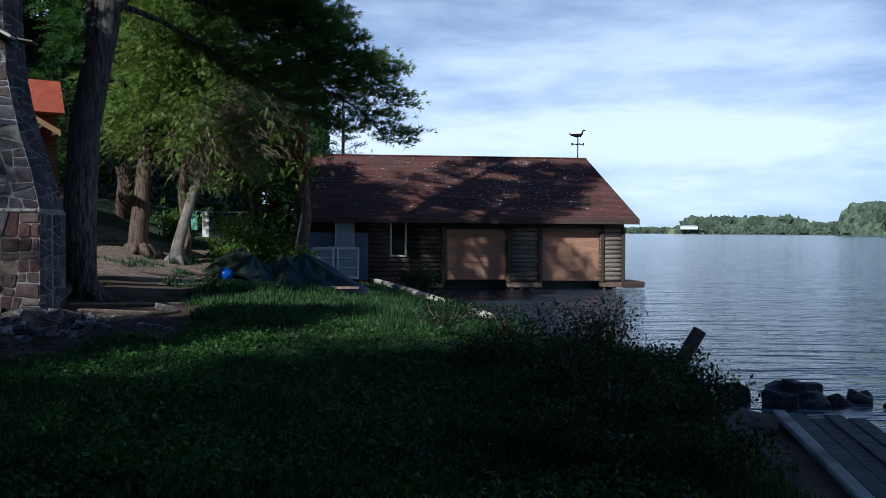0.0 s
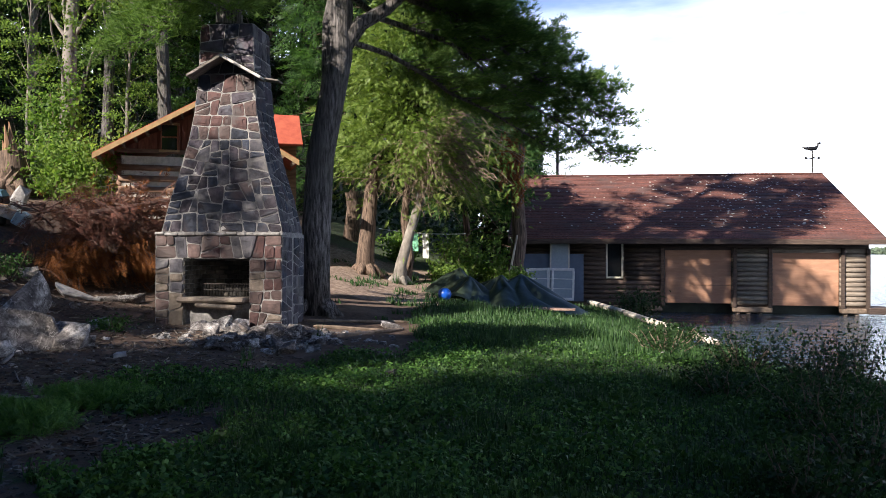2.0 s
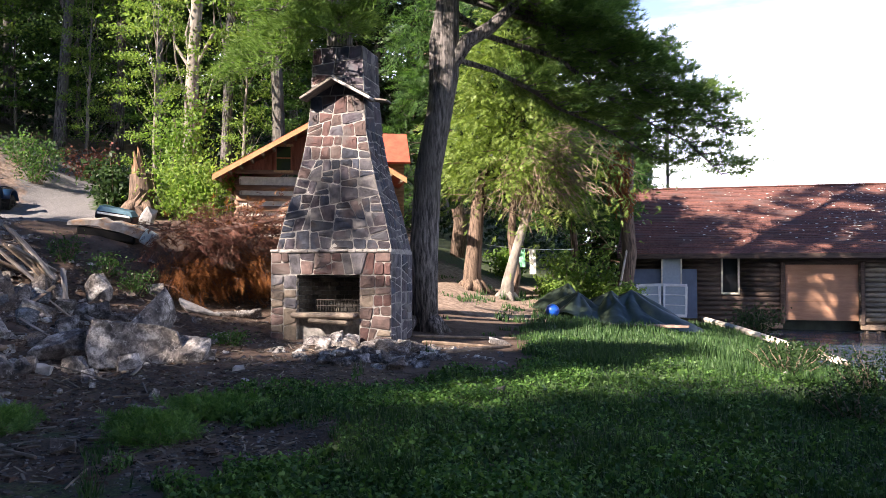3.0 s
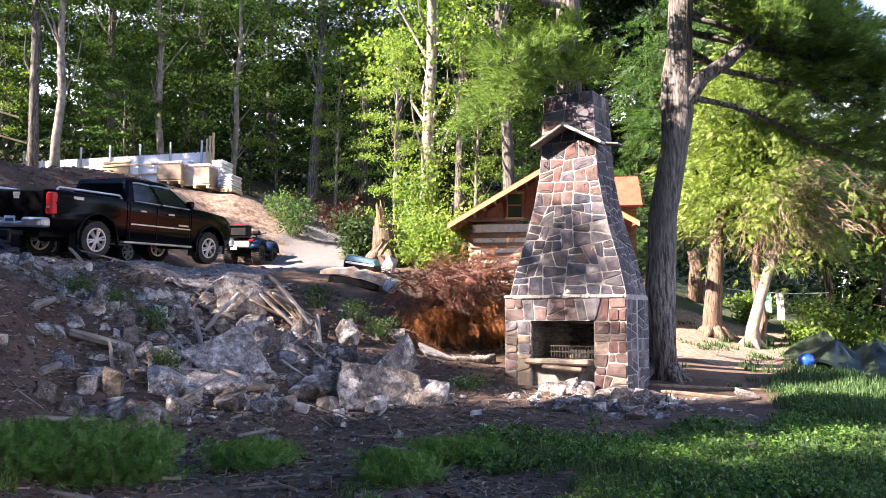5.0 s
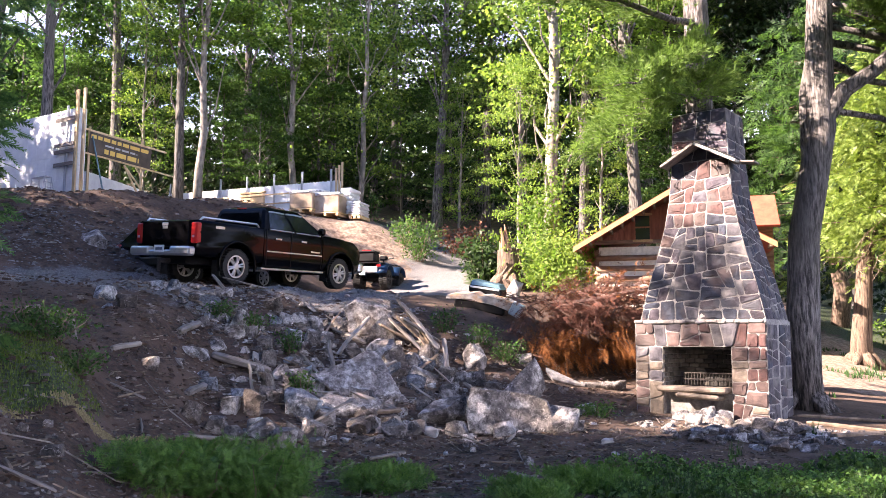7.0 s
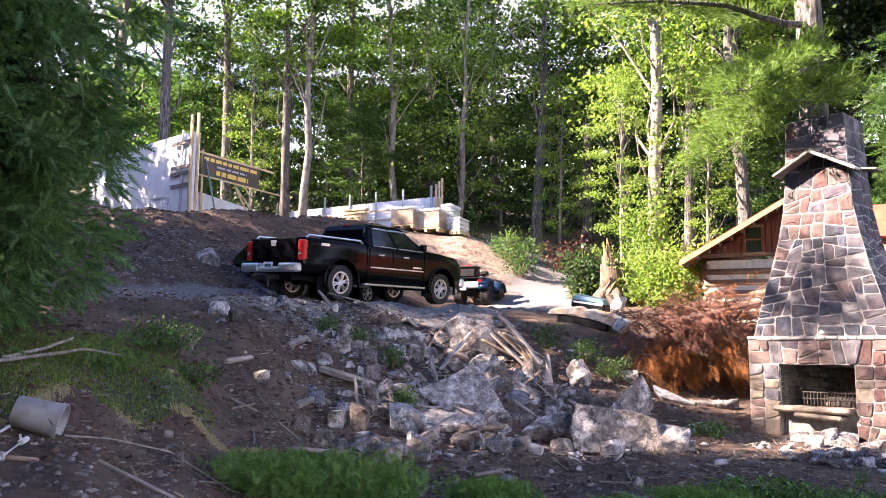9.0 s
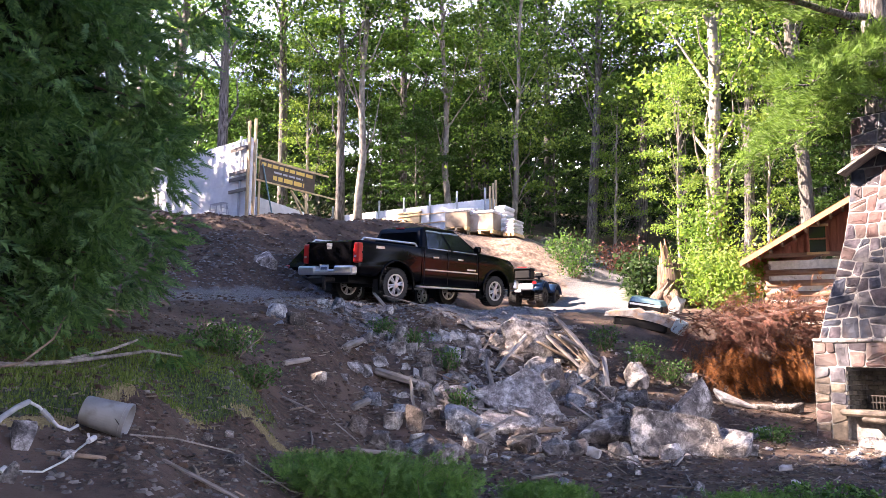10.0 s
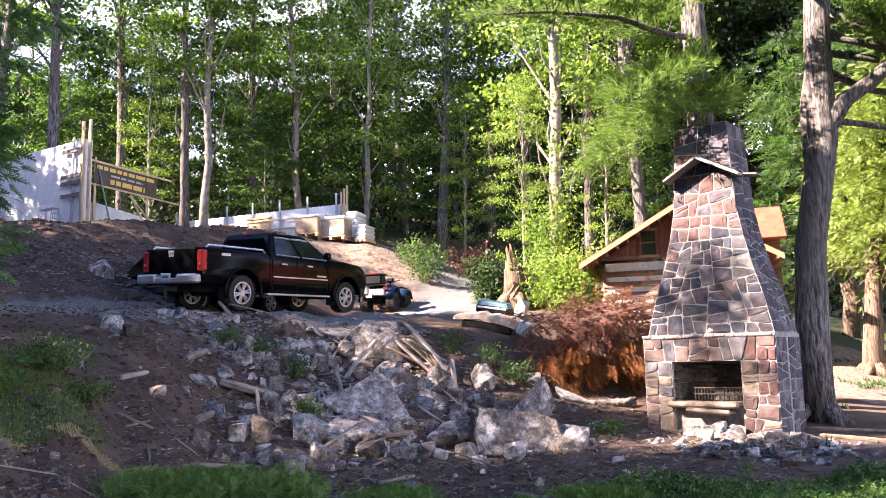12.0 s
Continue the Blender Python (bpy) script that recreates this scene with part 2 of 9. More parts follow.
M["wood_trim"] = mat("wood_trim", (0.3, 0.19, 0.085), (0.42, 0.28, 0.135), 5, 0.7, 0.2)
M["wood_old"] = mat("wood_old", (0.1, 0.075, 0.055), (0.26, 0.19, 0.14), 6, 0.9, 0.5, piece=0.2)
# leaf tones graded bright to dark, sun and shade put into the colour
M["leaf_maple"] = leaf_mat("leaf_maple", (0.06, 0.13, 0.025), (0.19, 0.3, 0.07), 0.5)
M["leaf_sun_tone"] = leaf_mat("leaf_sun_tone", (0.085, 0.165, 0.035), (0.235, 0.33, 0.085), 0.5)
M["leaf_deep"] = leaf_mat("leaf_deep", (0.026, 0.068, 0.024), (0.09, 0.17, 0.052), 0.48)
# the next two carry deep shade in the leaf colour
M["leaf_half_shade"] = leaf_mat("leaf_half_shade", (0.012, 0.032, 0.012), (0.045, 0.085, 0.028), 0.4)
M["leaf_shade"] = leaf_mat("leaf_shade", (0.008, 0.02, 0.008), (0.026, 0.052, 0.018), 0.25)
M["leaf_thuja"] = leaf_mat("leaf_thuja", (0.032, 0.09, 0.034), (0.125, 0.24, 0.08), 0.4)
# the thuja leaf again, paler and yellower to carry sunlight
M["leaf_thuja_sun_tone"] = leaf_mat("leaf_thuja_sun_tone", (0.085, 0.145, 0.03), (0.24, 0.32, 0.085), 0.4)
M["leaf_pine"] = leaf_mat("leaf_pine", (0.055, 0.115, 0.03), (0.19, 0.3, 0.08), 0.42)
M["twig_dead"] = mat("twig_dead", (0.05, 0.03, 0.026), (0.17, 0.105, 0.085), 8, 0.9, 0.4, island=0.4)
M["leaf_dead"] = leaf_mat("leaf_dead", (0.1, 0.034, 0.011), (0.3, 0.115, 0.035), 0.2, 0.8)
M["leaf_rust"] = leaf_mat("leaf_rust", (0.055, 0.026, 0.024), (0.18, 0.074, 0.054), 0.18, 0.8)
M["grass"] = leaf_mat("grass", (0.02, 0.055, 0.02), (0.07, 0.137, 0.046), 0.3)
M["grass_dry"] = leaf_mat("grass_dry", (0.16, 0.13, 0.07), (0.33, 0.27, 0.16), 0.3)
M["weed"] = leaf_mat("weed", (0.034, 0.105, 0.022), (0.13, 0.255, 0.062), 0.35)
M["herb"] = leaf_mat("herb", (0.025, 0.066, 0.017), (0.088, 0.176, 0.044), 0.3)
M["moss"] = leaf_mat("moss", (0.05, 0.09, 0.015), (0.15, 0.2, 0.045), 0.3)


# ---- mesh helpers ----
class Mesh:
    """Collects vertices and faces of one mesh."""

    def __init__(self):
        self.v, self.f = [], []

    def add(self, verts, faces):
        k = len(self.v)
        self.v += [tuple(p) for p in verts]
        self.f += [tuple(i + k for i in q) for q in faces]
        return self

    def box(self, c, s, m=None, taper=1.0):
        """A box of size s about c; m turns it, taper narrows its top."""
        x, y, z = s[0] / 2, s[1] / 2, s[2] / 2
        pts = [Vector((a * x * (taper if d > 0 else 1), b * y * (taper if d > 0 else 1), d * z)) for d in (-1, 1) for a, b in ((-1, -1), (1, -1), (1, 1), (-1, 1))]
        if m is not None:
            pts = [m @ p for p in pts]
        return self.add([p + Vector(c) for p in pts], [(3, 2, 1, 0), (4, 5, 6, 7), (0, 1, 5, 4), (1, 2, 6, 5), (2, 3, 7, 6), (3, 0, 4, 7)])

    def soft_box(self, c, s, b=0.01, m=None):
        """A box with chamfered edges."""
        x, y, z = (k / 2 for k in s)
        b = min(b, x * 0.9, y * 0.9, z * 0.9)
        pts, ids = [], {}
        for sx in (-1, 1):
            for sy in (-1, 1):
                for sz in (-1, 1):
                    for ax in range(3):
                        q = [sx * (x - b), sy * (y - b), sz * (z - b)]
                        q[ax] += (sx, sy, sz)[ax] * b
                        ids[sx, sy, sz, ax] = len(pts)
                        pts.append(Vector(q))
        faces = []
        for ax in range(3):
            o = [i for i in range(3) if i != ax]
            for sg in (-1, 1):
                ring = []
                for a, bb in ((-1, -1), (1, -1), (1, 1), (-1, 1)):
                    k = [0, 0, 0]
                    k[ax], k[o[0]], k[o[1]] = sg, a, bb
                    ring.append(ids[(*k, ax)])
                faces.append(ring if (sg > 0) == (ax != 1) else ring[::-1])
            for a in (-1, 1):
                for bb in (-1, 1):
                    k0, k1 = [0, 0, 0], [0, 0, 0]
                    k0[o[0]] = k1[o[0]] = a
                    k0[o[1]] = k1[o[1]] = bb
                    k0[ax], k1[ax] = -1, 1
                    q = [ids[(*k0, o[0])], ids[(*k1, o[0])], ids[(*k1, o[1])], ids[(*k0, o[1])]]
                    faces.append(q)
        for sx in (-1, 1):
            for sy in (-1, 1):
                for sz in (-1, 1):
                    faces.append([ids[sx, sy, sz, i] for i in range(3)])
        if m is not None:
            pts = [m @ p for p in pts]
        return self.add([p + Vector(c) for p in pts], faces)

    def tube(self, pts, radii, n=8, cap=True):
        pts = [Vector(p) for p in pts]
        radii = radii if hasattr(radii, "__len__") else [radii] * len(pts)
        k, verts, faces = len(pts), [], []
        up = Vector((0.13, 0.27, 0.95))
        for i, (p, r) in enumerate(zip(pts, radii)):
            d = (pts[min(i + 1, k - 1)] - pts[max(i - 1, 0)]).normalized()
            a = d.cross(up if abs(d.dot(up)) < 0.95 else Vector((1, 0, 0))).normalized()
            b = d.cross(a)
            verts += [p + (a * math.cos(2 * math.pi * j / n) + b * math.sin(2 * math.pi * j / n)) * r for j in range(n)]
        for i in range(k - 1):
            faces += [(i * n + j, i * n + (j + 1) % n, (i + 1) * n + (j + 1) % n, (i + 1) * n + j) for j in range(n)]
        if cap:
            faces += [tuple(range(n))[::-1], tuple(range((k - 1) * n, k * n))]
        return self.add(verts, faces)

    def ring(self, c, axis, r_out, r_in, depth, n=20):
        """A flat ring or wheel band about axis."""
        ax = Vector(axis).normalized()
        a = ax.cross(Vector((0, 0, 1)) if abs(ax.z) < 0.9 else Vector((1, 0, 0))).normalized()
        b = ax.cross(a)
        v, f = [], []
        for j in range(n):
            d = a * math.cos(2 * math.pi * j / n) + b * math.sin(2 * math.pi * j / n)
            for r, h in ((r_out, -1), (r_out, 1), (r_in, 1), (r_in, -1)):
                v.append(Vector(c) + d * r + ax * (h * depth / 2))
        for j in range(n):
            k = (j + 1) % n
            f += [(j * 4 + i, k * 4 + i, k * 4 + (i + 1) % 4, j * 4 + (i + 1) % 4) for i in range(4)]
        return self.add(v, f)

    def data(self, name, material, smooth=False):
        me = bpy.data.meshes.new(name)
        me.from_pydata(self.v, [], self.f)
        me.materials.append(material)
        if smooth:
            me.shade_smooth()
        b = bmesh.new()
        b.from_mesh(me)
        bmesh.ops.recalc_face_normals(b, faces=b.faces)
        b.to_mesh(me)
        b.free()
        return me


def part(name, mesh, material, parent=None, label="", smooth=False):
    """One mesh object, a part of parent; mesh is a Mesh or mesh data."""
    ob = new(name, mesh.data(name, material, smooth) if isinstance(mesh, Mesh) else mesh)
    if parent is not None:
        ob.parent = parent
    return tagged(ob, label)


def thing(name, place, label, category, group="", kind=""):
    """An Empty at the base of a thing, to hold its parts."""
    ob = new(name)
    ob.matrix_world = place if isinstance(place, Matrix) else Matrix.Translation(place)
    ob.empty_display_size = 0.1
    return tagged(ob, label, category, group, kind)


def polys(name, corners, material, smooth=False):
    """Mesh data from an array of separate faces: (count, corners, 3)."""
    c = np.asarray(corners, dtype=np.float32)
    n, k = c.shape[:2]
    me = bpy.data.meshes.new(name)
    me.vertices.add(n * k)
    me.vertices.foreach_set("co", c.reshape(-1))
    me.loops.add(n * k)
    me.loops.foreach_set("vertex_index", np.arange(n * k, dtype=np.int32))
    me.polygons.add(n)
    me.polygons.foreach_set("loop_start", np.arange(0, n * k, k, dtype=np.int32))
    me.update(calc_edges=True)
    me.materials.append(material)
    return me


# ---- the lie of the land ----
SHORE = -0.38
LAND = {}          # bearing (degrees left of the lake view): distance, height


def slope(bearing, *pairs):
    LAND[bearing] = np.array([(0, 0), *pairs], dtype=float)


slope(-130, (10, -0.1), (40, -0.6), (90, -2))
slope(-80, (6, -0.1), (9, -0.5), (13, -1.2), (30, -2))
slope(-40, (3.6, -0.05), (4.6, -0.2), (7.5, -0.35), (9, -0.8), (20, -2))
slope(-25, (4.8, -0.04), (6.2, -0.17), (9, -0.3), (10.5, -0.8), (20, -2))
slope(-12, (10, -0.05), (13.2, -0.25), (14.8, -0.8), (30, -2))
slope(-4, (12, 0.0), (15.6, -0.2), (17, -0.75), (40, -2))
slope(4, (14, 0.1), (24.2, -0.1), (25.6, -0.6), (60, -2))
slope(9, (14, 0.15), (22, 0.15), (28, 0.2), (40, 0.2), (60, -1))
slope(16, (10, 0.12), (14, 0.2), (20, 0.4), (26, 1.0), (40, 2.5), (80, 6))
slope(24, (10, 0.12), (15, 0.35), (18, 0.6), (24, 1.4), (40, 4), (80, 10))
slope(31, (9, 0.1), (14, 0.36), (17, 0.8), (21, 2.0), (30, 4.5), (80, 14))
slope(38, (9, 0.08), (14, 0.4), (16.5, 0.8), (20, 2.3), (24, 3.0), (40, 7), (80, 16))
slope(45, (9, 0.05), (12, 0.25), (14, 0.65), (16, 1.4), (18.5, 2.3), (22, 2.75), (30, 4.3), (36, 5.5), (80, 17))
slope(54, (9, 0.05), (12, 0.35), (14, 0.9), (16, 1.75), (18, 2.55), (24, 2.8), (26, 3.4), (29, 5.6), (31, 6.1), (36, 6.5), (80, 17))
slope(62, (9, 0.1), (11.5, 0.45), (13, 0.95), (15, 1.85), (17, 2.6), (22.5, 2.75), (24.5, 4.0), (27.8, 6.2), (36, 6.8), (80, 17))
slope(69, (6.5, 0.3), (9.5, 0.6), (11, 1.05), (13, 1.9), (15, 2.5), (19.5, 2.75), (21.5, 3.8), (26, 5.97), (34, 6.5), (80, 17))
slope(74, (5, 0.5), (7.5, 0.75), (8.3, 0.92), (8.8, 1.32), (12, 1.75), (15, 2.5), (18.5, 2.8), (20.5, 3.8), (25, 5.7), (34, 6.4), (80, 17))
slope(80, (3, 0.35), (5, 0.72), (6.4, 0.93), (7.0, 1.0), (7.4, 1.3), (10, 1.68), (14, 2.4), (20, 3.2), (27, 5.9), (80, 17))
slope(95, (3, 0.4), (5, 0.8), (6, 1.0), (6.5, 1.28), (10, 1.8), (20, 3.5), (80, 12))
slope(130, (10, 0.6), (40, 2.5), (80, 6))
slope(180, (10, 0.2), (40, 1), (80, 2))
BEARINGS = sorted(LAND)
D_GRID = np.concatenate([np.arange(0, 40, 0.1), np.arange(40, 90.1, 1.0)])


def _smooth(z):
    """Rounds the breaks of a profile over about half a metre."""
    k = np.array([1, 2, 3, 2, 1]) / 9
    return np.concatenate([z[:2], np.convolve(z, k, "valid"), z[-2:]])


PROFILE = np.array([_smooth(np.interp(D_GRID, LAND[b][:, 0], LAND[b][:, 1])) for b in BEARINGS + [BEARINGS[0]]])


def ground(x, y):
    """The height of the bare ground."""
    d = math.hypot(x, y)
    b = math.degrees(math.atan2(-x, y))
    if b < BEARINGS[0]:
        b += 360
    edges = BEARINGS + [BEARINGS[0] + 360]
    i = max(0, min(len(edges) - 2, int(np.searchsorted(edges, b)) - 1))
    s = (b - edges[i]) / (edges[i + 1] - edges[i])
    s = s * s * (3 - 2 * s)
    k = np.searchsorted(D_GRID, min(d, 90.0))
    k = max(1, min(len(D_GRID) - 1, k))
    u = (min(d, 90.0) - D_GRID[k - 1]) / (D_GRID[k] - D_GRID[k - 1])
    row = PROFILE[i] * (1 - s) + PROFILE[i + 1] * s
    z = row[k - 1] * (1 - u) + row[k] * u
    bank = min(1.0, max(0.0, (d - 8) / 6)) * min(1.0, max(0.0, (b - 30) / 12)) * min(1.0, max(0.0, (115 - b) / 15))
    z += noise.noise((x * 0.9, y * 0.9, 0)) * (0.035 + 0.09 * bank) + noise.noise((x * 3.1, y * 3.1, 5)) * (0.012 + 0.035 * bank)
    return z


def polar(bearing, d):
    return -d * math.sin(radians(bearing)), d * math.cos(radians(bearing))

# ---- leaves, sprays and needles ----
RNG = np.random.default_rng(7)


def unit(v):
    return v / np.maximum(np.linalg.norm(v, axis=-1, keepdims=True), 1e-9)


def leaves(centres, size, flat=0.6, ratio=0.75):
    """Diamond leaves about the centres, more level the larger flat is."""
    n = len(centres)
    nor = unit(RNG.normal(size=(n, 3)) * (1 - flat) + np.array([0, 0, flat]))
    a = unit(np.cross(nor, RNG.normal(size=(n, 3))))
    b = np.cross(nor, a)
    s = size * RNG.uniform(0.6, 1.3, (n, 1))
    tip = nor * s * -0.25
    return np.stack([centres - a * s * 0.5, centres + b * s * ratio * 0.5, centres + a * s * 0.5 + tip, centres - b * s * ratio * 0.5], axis=1)


def fans(centres, ways, size, fingers=7, spread=1.0, width=0.16, droop=0.15):
    """Flat fans of narrow fingers, as on thuja twigs."""
    n = len(centres)
    d = unit(ways)
    u = unit(np.cross(d, unit(RNG.normal(size=(n, 3)) * 0.7 + np.array([0, 0, 0.6]))))
    out = []
    for k in range(fingers):
        th = (k / (fingers - 1) - 0.5) * 2 * spread + RNG.normal(0, 0.08, (n, 1))
        f = unit(d * np.cos(th) + u * np.sin(th) + np.array([0, 0, -droop]) + RNG.normal(0, 0.08, (n, 3)))
        s = size * RNG.uniform(0.7, 1.2, (n, 1)) * (1 - 0.35 * abs(k / (fingers - 1) - 0.5) * 2)
        side = unit(np.cross(f, RNG.normal(size=(n, 3)) * 0.3 + np.cross(d, u))) * s * width
        base = centres + d * s * 0.12 * (1 - abs(th))
        out.append(np.stack([base, base + f * s * 0.55 + side, base + f * s, base + f * s * 0.55 - side], axis=1))
    return np.concatenate(out)


def needles(centres, ways, length, count=10, width=0.05, spread=0.9):
    """Tufts of long needles."""
    out = []
    n = len(centres)
    for _ in range(count):
        f = unit(unit(ways) + RNG.normal(0, spread * 0.6, (n, 3)))
        s = length * RNG.uniform(0.65, 1.15, (n, 1))
        side = unit(np.cross(f, RNG.normal(size=(n, 3)))) * s * width
        out.append(np.stack([centres - side, centres + side, centres + f * s], axis=1))
    return np.concatenate(out)


def fronds(centres, ways, size, leaflets=9, width=0.07, reach_out=0.34):
    """Flat feathery sprays: small scaly leaflets along both sides of a drooping stem."""
    n = len(centres)
    w = unit(ways)
    s = unit(np.cross(w, RNG.normal(size=(n, 3)) + np.array([0, 0, 0.4])))
    l = size * RNG.uniform(0.6, 1.25, (n, 1))
    tris = []
    for k in range(leaflets):
        u = (k + 0.5) / leaflets
        sg = 1 if k % 2 else -1
        p = centres + w * l * u + np.array([0, 0, -0.22]) * l * u * u
        reach = l * (reach_out * (1 - u) + 0.38 * reach_out)
        tip = p + (w * 0.75 + s * sg * 0.75 * (1 if k < leaflets - 1 else 0)) * reach + np.array([0, 0, -0.1]) * reach
        half = w * l * width
        tris.append(np.stack([p - half, p + half, tip], axis=1))
    return np.concatenate(tris)


def crook(a, b, n=6, wob=0.06, sag=0.0, rnd=random):
    """A crooked line from a to b."""
    a, b = Vector(a), Vector(b)
    l = (b - a).length
    pts = []
    for i in range(n + 1):
        s = i / n
        p = a.lerp(b, s)
        if 0 < i < n:
            p += Vector((rnd.gauss(0, wob), rnd.gauss(0, wob), rnd.gauss(0, wob * 0.6))) * l * 0.5
        p.z += sag * l * (4 * s * (1 - s))
        pts.append(p)
    return pts


def roots(parent, place, r, n=5, rnd=random, material="bark"):
    """Root flares, each a part of its own."""
    for i in range(n):
        mesh = Mesh()
        a = 2 * math.pi * (i + rnd.random() * 0.6) / n
        d = Vector((math.cos(a), math.sin(a), 0))
        mesh.tube([Vector(place) + d * r * 0.35 + Vector((0, 0, r * 0.9)), Vector(place) + d * r * 1.0 + Vector((0, 0, r * 0.45)), Vector(place) + d * r * 1.9 + Vector((0, 0, -r * 0.35))],
                  [r * 0.5, r * 0.45, r * 0.2], 6)
        part("root", mesh, M[material], parent, smooth=True)


def broadleaf(name, seed, height, trunk_r, crown_from, crown_r, clumps, per, leaf, bark, foliage, label, lean=(0, 0), flat=0.6, layer=0.13):
    """A broad-leaved tree: a tapered trunk, limbs and many small leaves in layered clumps."""
    rnd = random.Random(seed)
    tree = thing(name, (0, 0, 0), label, "tree", "forest trees")
    wood = Mesh()
    top = Vector((lean[0], lean[1], height * 0.93))
    line = crook((0, 0, -0.3), top, 9, 0.006, 0, rnd)
    wood.tube(line, [trunk_r * (1.0 - 0.85 * (i / 9) ** 1.15) * (1.25 if i == 0 else 1) for i in range(10)], 9)
    centres = []
    for i in range(clumps):
        s = (i + 0.5) / clumps
        z = height * (crown_from + (1.0 - crown_from) * s ** 0.85)
        bulge = math.sin(math.pi * min(1, 0.12 + 0.86 * s)) ** 0.7
        a = i * 2.4 + rnd.uniform(-0.6, 0.6)
        r = crown_r * bulge * rnd.uniform(0.35, 1.05)
        k = min(8, int(z / height * 9))
        c = line[k].lerp(line[k + 1], 0.5)
        p = Vector((c.x + r * math.cos(a), c.y + r * math.sin(a), z + rnd.uniform(-0.4, 0.4)))
        centres.append(p)
        if i % 2 == 0:
            root = line[max(1, k - 1)]
            wood.tube(crook(root, p, 4, 0.06, 0.04, rnd), [trunk_r * 0.28, trunk_r * 0.2, trunk_r * 0.13, trunk_r * 0.08, 0.012], 5, False)
    c = np.array(centres)
    size = crown_r * 0.24
    pts = np.repeat(c, per, axis=0) + RNG.normal(size=(len(c) * per, 3)) * np.array([size, size, size * layer]) * RNG.uniform(0.4, 1.15, (len(c) * per, 1))
    part("trunk", wood, bark, tree, smooth=True)
    part("crown", polys("crown", leaves(pts, leaf, flat), foliage), foliage, tree)
    return tree


def thuja(name, place, seed, height, radius, sprays, size, foliage, label, trunk_r=0.22, bare=0.12, fingers=7, skirt=0.0, lopsided=(0, 0), width=0.085, twigs=0):
    """An arborvitae: drooping fans of scaly twigs on many short limbs."""
    rnd = random.Random(seed)
    tree = thing(name, place, label, "tree")
    wood = Mesh()
    line = crook((0, 0, -0.3), (lopsided[0], lopsided[1], height), 8, 0.02, 0, rnd)
    wood.tube(line, [trunk_r * (1 - 0.9 * i / 8) for i in range(9)], 8)
    n_limbs = 90
    starts, ends = [], []
    for i in range(n_limbs):
        s = bare + (1 - bare) * (i + rnd.random()) / n_limbs
        a = i * 2.4 + rnd.uniform(-0.4, 0.4)
        r = radius * (1 - s ** 1.6) ** 0.8 * rnd.uniform(0.72, 1.12) + 0.15
        k = min(7, int(s * 8))
        p0 = line[k].lerp(line[k + 1], s * 8 - k)
        p1 = p0 + Vector((math.cos(a) * r, math.sin(a) * r, r * rnd.uniform(-0.25, 0.12) - skirt * (1 - s)))
        starts.append(p0)
        ends.append(p1)
        part("limb", Mesh().tube([p0, p0.lerp(p1, 0.55) + Vector((0, 0, 0.06 * r)), p1], [0.035, 0.022, 0.006], 5, False), M["bark_red"], tree)
    st, en = np.array(starts), np.array(ends)
    m = sprays // 26                          # clumps of sprays hang together, with gaps between
    pick = RNG.integers(0, n_limbs, m)
    t = RNG.uniform(0.3, 1.08, (m, 1)) ** 0.55
    way = unit(en[pick] - st[pick])
    spread = radius * 0.17
    hub = st[pick] + (en[pick] - st[pick]) * t + RNG.normal(size=(m, 3)) * np.array([spread, spread, spread * 0.9])
    hub, way = np.repeat(hub, 26, axis=0), np.repeat(way, 26, axis=0)
    turn = RNG.normal(size=(m * 26, 3))
    c = hub + turn * max(size * 0.55, radius * 0.06) * np.array([1.0, 1.0, 0.7])
    ways = unit(way * 0.8 + unit(turn) * 0.9 + np.array([0, 0, -0.15]))
    k = sprays // (20 if foliage.name == "leaf_thuja_sun_tone" else 8)      # dark core leaves that paint shade inside the crown
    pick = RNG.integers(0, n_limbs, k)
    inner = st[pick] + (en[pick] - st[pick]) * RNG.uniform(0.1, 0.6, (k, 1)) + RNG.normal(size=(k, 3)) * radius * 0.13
    part("inner_foliage", polys("inner_foliage", leaves(inner, size * 1.5, 0.2, 0.5), M["leaf_shade"]), M["leaf_shade"], tree)
    part("trunk", wood, M["bark_red"], tree, smooth=True)
    part("crown", polys("crown", fronds(c, ways, size * 1.25, fingers, width, 0.26 if fingers > 9 else 0.34), foliage), foliage, tree)
    if twigs:
        bare_wood = Mesh()
        for i in range(twigs):
            a, s = rnd.uniform(math.pi * 0.9, math.pi * 2.1), rnd.uniform(0.3, 0.62)
            p = Vector((math.cos(a) * radius * 0.55, math.sin(a) * radius * 0.55, height * s))
            q = p + Vector((math.cos(a) + rnd.gauss(0, 0.5), math.sin(a) + rnd.gauss(0, 0.5), rnd.uniform(-0.9, 0.2))).normalized() * radius * rnd.uniform(0.4, 0.75)
            bare_wood.tube(crook(p, q, 4, 0.16, 0.05, rnd), [0.022, 0.017, 0.013, 0.01, 0.005], 4, False)
        part("twig_tangle", bare_wood, M["twig"], tree, "tangle of bare grey-brown twigs")
    return tree


